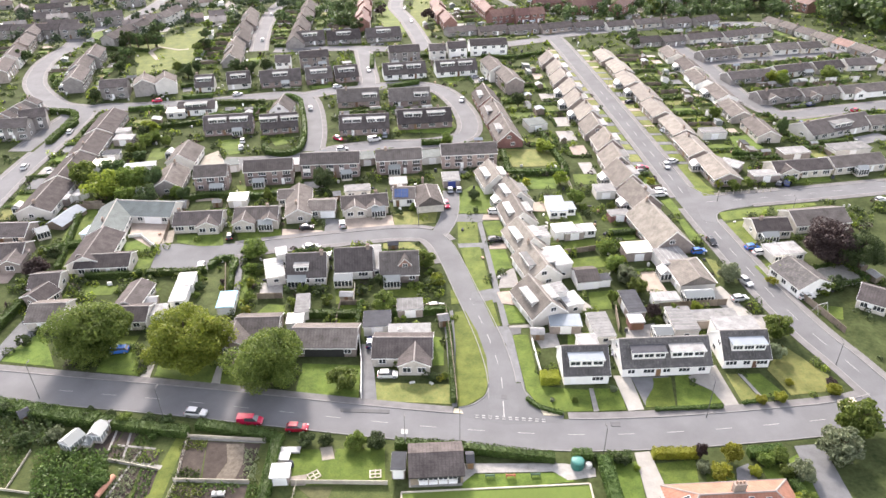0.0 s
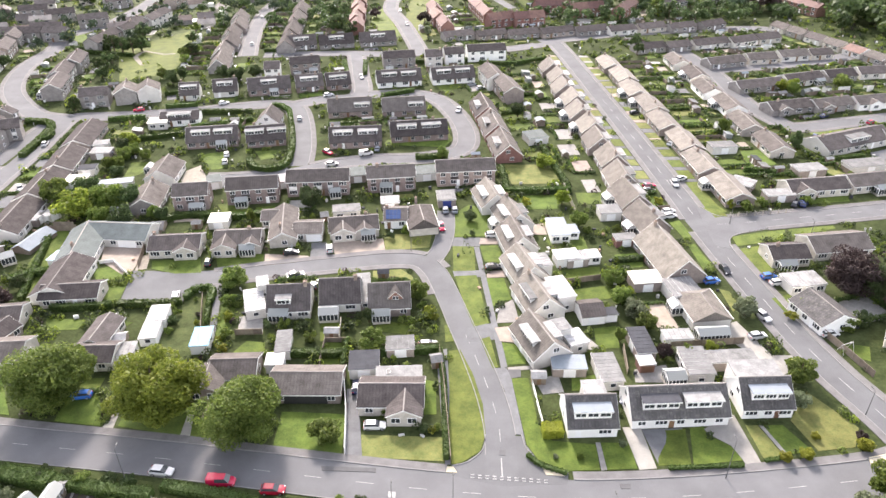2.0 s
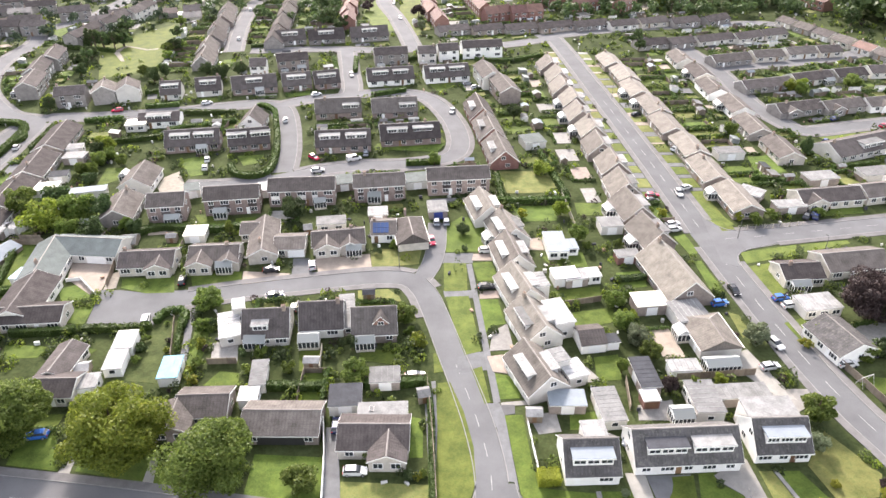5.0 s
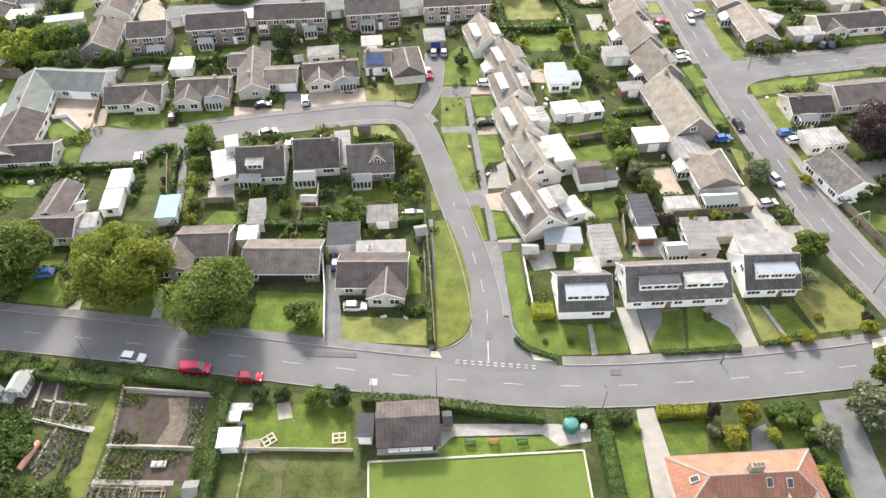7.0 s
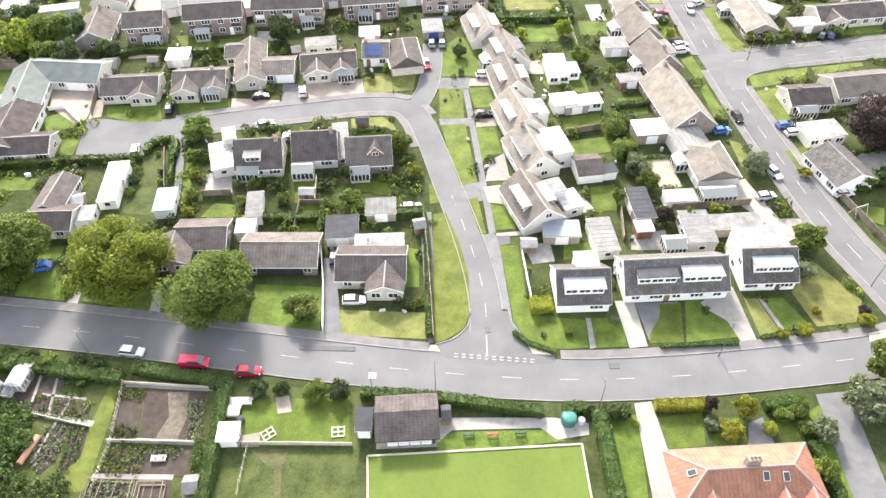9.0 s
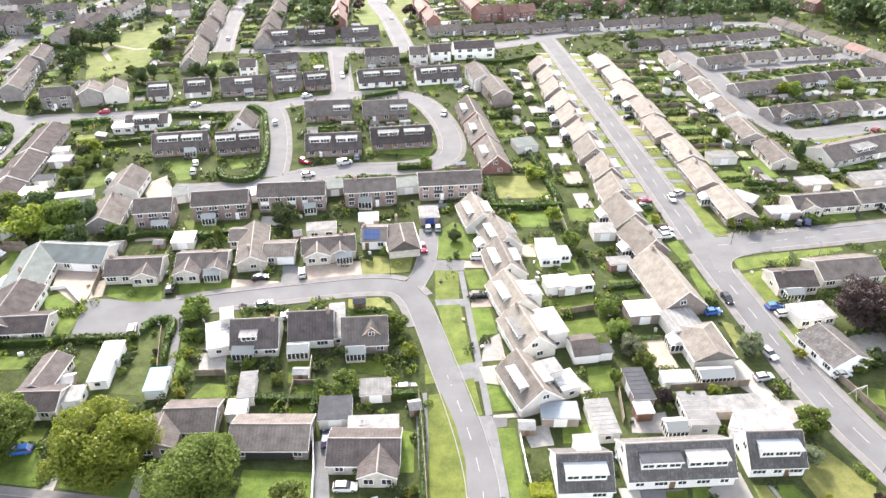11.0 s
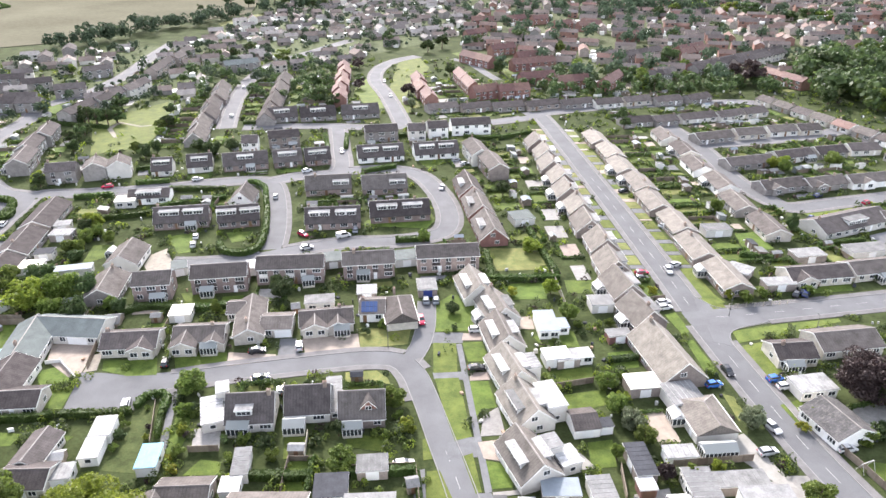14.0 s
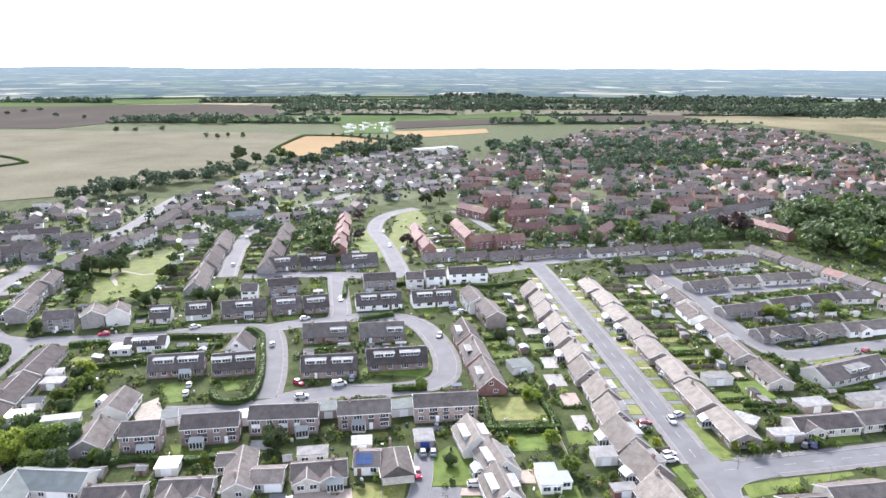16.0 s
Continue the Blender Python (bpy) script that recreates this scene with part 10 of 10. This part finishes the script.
def solar_array(x, y, z, turn, tilt, cols, rows):
    root = thing("solar_array", pose(x, y, z) @ pose(0, 0, 0, 0, 0, turn) @ pose(0, 0, 0, tilt, 0, 0), "dark blue solar panels on the roof", "solar panel")
    me = Geo().box(-0.48, 0.48, -0.8, 0.8, 0, 0.05).mesh("panel", SOLAR)
    for i in range(cols):
        for j in range(rows):
            part("panel", me, None, root, at=pose((i - (cols - 1) / 2) * 1.02, (j - (rows - 1) / 2) * 1.66, 0.1))


def rooflight(x, y, z, turn, tilt):
    root = thing("rooflight", pose(x, y, z) @ pose(0, 0, 0, 0, 0, turn) @ pose(0, 0, 0, tilt, 0, 0), "small grey-framed roof window in the tiled slope", "roof window")
    part("frame", Geo().box(-0.45, 0.45, -0.65, 0.65, 0.0, 0.12), POST_PALE, root)
    part("pane", Geo().box(-0.36, 0.36, -0.55, 0.55, 0.12, 0.14), GLASS, root)


def chimney_stack(x, y, z, turn, pots):
    root = thing("chimney_stack", pose(x, y, z, 0, 0, turn), "brick chimney stack with a row of clay pots", "chimney")
    w = 0.32 * pots
    part("stack", Geo().box(-w, w, -0.4, 0.4, -1.2, 1.2).box(-w - 0.08, w + 0.08, -0.48, 0.48, 1.2, 1.36), CHIMNEY, root)
    for k in range(pots):
        part("pot", Geo().tube([((k - (pots - 1) / 2) * 0.55, 0, 1.36), ((k - (pots - 1) / 2) * 0.55, 0, 1.85)], [0.19, 0.15], 10), CLAY_POT, root)


def swing_frame(x, y, turn):
    root = thing("swing_frame", pose(x, y, 0.06, 0, 0, turn), "pale tubular garden swing frame on a lawn", "swing")
    for sx in (-1.4, 1.4):
        for sy in (-0.9, 0.9):
            part("leg", Geo().tube([(sx, sy, 0), (sx, 0, 2.1)], [0.05, 0.05], 8), POST_PALE, root)
    part("top_bar", Geo().box(-1.45, 1.45, -0.05, 0.05, 2.05, 2.15), POST_PALE, root)


def covered_frame(x, y, turn, L, W, h):
    root = thing("covered_frame", pose(x, y, 0.06, 0, 0, turn), "low timber frame under a white sheet on grass", "frame")
    for sx in (-1, 1):
        for sy in (-1, 1):
            part("leg", Geo().box(sx * (L / 2 - 0.1) - 0.05, sx * (L / 2 - 0.1) + 0.05, sy * (W / 2 - 0.1) - 0.05, sy * (W / 2 - 0.1) + 0.05, 0, h), FENCE_PALE, root)
    n = 8
    sheet = Geo()
    for i in range(n + 1):
        px, sag = -L / 2 + L * i / n, 0.06 * math.sin(i * 1.9)
        sheet.v += [(px, -W / 2 - 0.06, h * 0.45), (px, -W / 2, h + sag), (px, 0, h + 0.06 - sag), (px, W / 2, h + sag), (px, W / 2 + 0.06, h * 0.5)]
        if i:
            k = 5 * i
            sheet.f += [(k - 5 + j, k + j, k + j + 1, k - 4 + j) for j in range(4)]
    sheet.m = [0] * len(sheet.f)
    part("sheet", sheet, FLATS["bright"], root, "white plastic sheet")


def fruit_cage(corners, h):
    root = thing("fruit_cage", pose(0, 0, 0.05), "weathered pole frame of a vegetable cage over a bed", "cage")
    for (ax, ay), (bx, by) in zip(corners, corners[1:] + corners[:1]):
        n = max(2, round(math.hypot(bx - ax, by - ay) / 2.2))
        turn, long = math.degrees(math.atan2(by - ay, bx - ax)), math.hypot(bx - ax, by - ay)
        for i in range(n):
            px, py = ax + (bx - ax) * i / n, ay + (by - ay) * i / n
            part("post", Geo().tube([(px, py, 0), (px, py, h)], [0.05, 0.05], 6), FENCE_WOOD, root)
        part("rail", Geo().box(0, long, -0.045, 0.045, h - 0.09, h), FENCE_WOOD, root, at=pose(ax, ay, 0, 0, 0, turn))
        part("board", Geo().box(0, long, -0.06, 0.06, 0.0, 0.28), FENCE_WOOD, root, at=pose(ax, ay, 0, 0, 0, turn))
    (ax, ay), (bx, by), (cx, cy), (dx, dy) = corners
    for t in (0.33, 0.66):
        px, py, qx, qy = ax + (bx - ax) * t, ay + (by - ay) * t, dx + (cx - dx) * t, dy + (cy - dy) * t
        part("rail", Geo().box(0, math.hypot(qx - px, qy - py), -0.04, 0.04, h - 0.08, h - 0.005), FENCE_WOOD, root, at=pose(px, py, 0, 0, 0, math.degrees(math.atan2(qy - py, qx - px))))


TEAL = surface("tank_teal", (0.02, 0.12, 0.1), 0.5, 0.1, 0.8, 5.0, 0.05, 0.0, 0.45)
TEAL_LID = surface("tank_lid", (0.03, 0.16, 0.135), 0.5, 0.1, 0.8, 5.0, 0.05, 0.0, 0.45)
SALMON = surface("sheeting", (0.5, 0.25, 0.17), 0.7, 0.2, 1.5, 6.0, 0.3)
BENCH_GREEN = surface("bench_green", (0.04, 0.09, 0.05), 0.6, 0.2, 1.5, 6.0, 0.1)
BENCH_RED = surface("bench_red", (0.3, 0.1, 0.05), 0.6, 0.2, 1.5, 6.0, 0.1)
SOLAR = surface("solar_cell", (0.025, 0.055, 0.15), 0.15, 0.1, 1.0, 6.0, 0.0, 0.0, 0.6)
def caravan_park(region, count):
    """Rows of holiday caravans far off on their field."""
    r = random.Random(8)
    xs, ys = [p[0] for p in region], [p[1] for p in region]
    geo = Geo()
    while count:
        x, y = r.uniform(min(xs), max(xs)), r.uniform(min(ys), max(ys))
        if inside(x, y, region):
            a, b = (4.0, 1.5) if r.random() < 0.6 else (1.5, 4.0)
            geo.prism([(x - a, y - b), (x + a, y - b), (x + a, y + b), (x - a, y + b)], 0.3, 3.0)
            count -= 1
    tagged(new("holiday_caravans", geo.mesh("holiday_caravans", WALLS["render"])), "white holiday caravans on a green field", "caravans", kind="stuff")


GREEN_CORNERS = [(-8.8, 64.7), (22.6, 66.2), (23.1, 44.5), (-7.3, 42.8)]
bowling_edge()
bench(6.0, 67.8, 182, BENCH_GREEN)
bench(9.5, 67.8, 182, BENCH_RED)
bench(13.7, 68.0, 182, BENCH_GREEN)
water_tank(21.1, 70.0, 1.15, 1.5, TEAL, TEAL_LID)
water_tank(23.0, 69.8, 0.6, 0.8, POST_PALE, POST_PALE)
covered_frame(-29.5, 72.0, 0, 2.0, 1.8, 0.9)
covered_frame(-29.0, 73.8, 0, 4.0, 1.2, 0.6)
covered_frame(-33.2, 57.4, 4, 1.5, 2.0, 0.9)
covered_frame(-39.0, 64.6, 2, 2.2, 0.9, 0.5)
fruit_cage([(-47.9, 61.3), (-41.5, 61.0), (-41.4, 56.9), (-48.1, 56.9)], 1.3)
fruit_cage([(-40.6, 60.6), (-37.0, 60.6), (-36.8, 56.6), (-40.4, 56.6)], 1.6)
water_tank(-28.2, 70.6, 0.55, 0.9, FLATS["dark_felt"], FLATS["dark_felt"])
pallet(-13.4, 68.6, 5)
pallet(-23.8, 68.4, 35)
drum_roll(-58.3, 66.1, -104, 4.5, 0.45, SALMON)
solar_array(-13.8, 168.2, 3.36, 2.0, 22, 4, 2)
rooflight(46.0, 59.05, 4.42, 2.8, 31)
rooflight(48.7, 58.95, 4.42, 2.8, 31)
rooflight(36.2, 59.8, 4.02, -87.2, 32)
chimney_stack(44.3, 60.6, 5.3, 2.8, 3)
swing_frame(82.8, 113.7, 20)
rooflight(-11.0, 105.4, 2.72, 0, 0)
caravan_park([(-141, 1205), (-113, 1241), (-64, 1242), (-45, 1100), (-55, 1063), (-120, 1062)], 30)
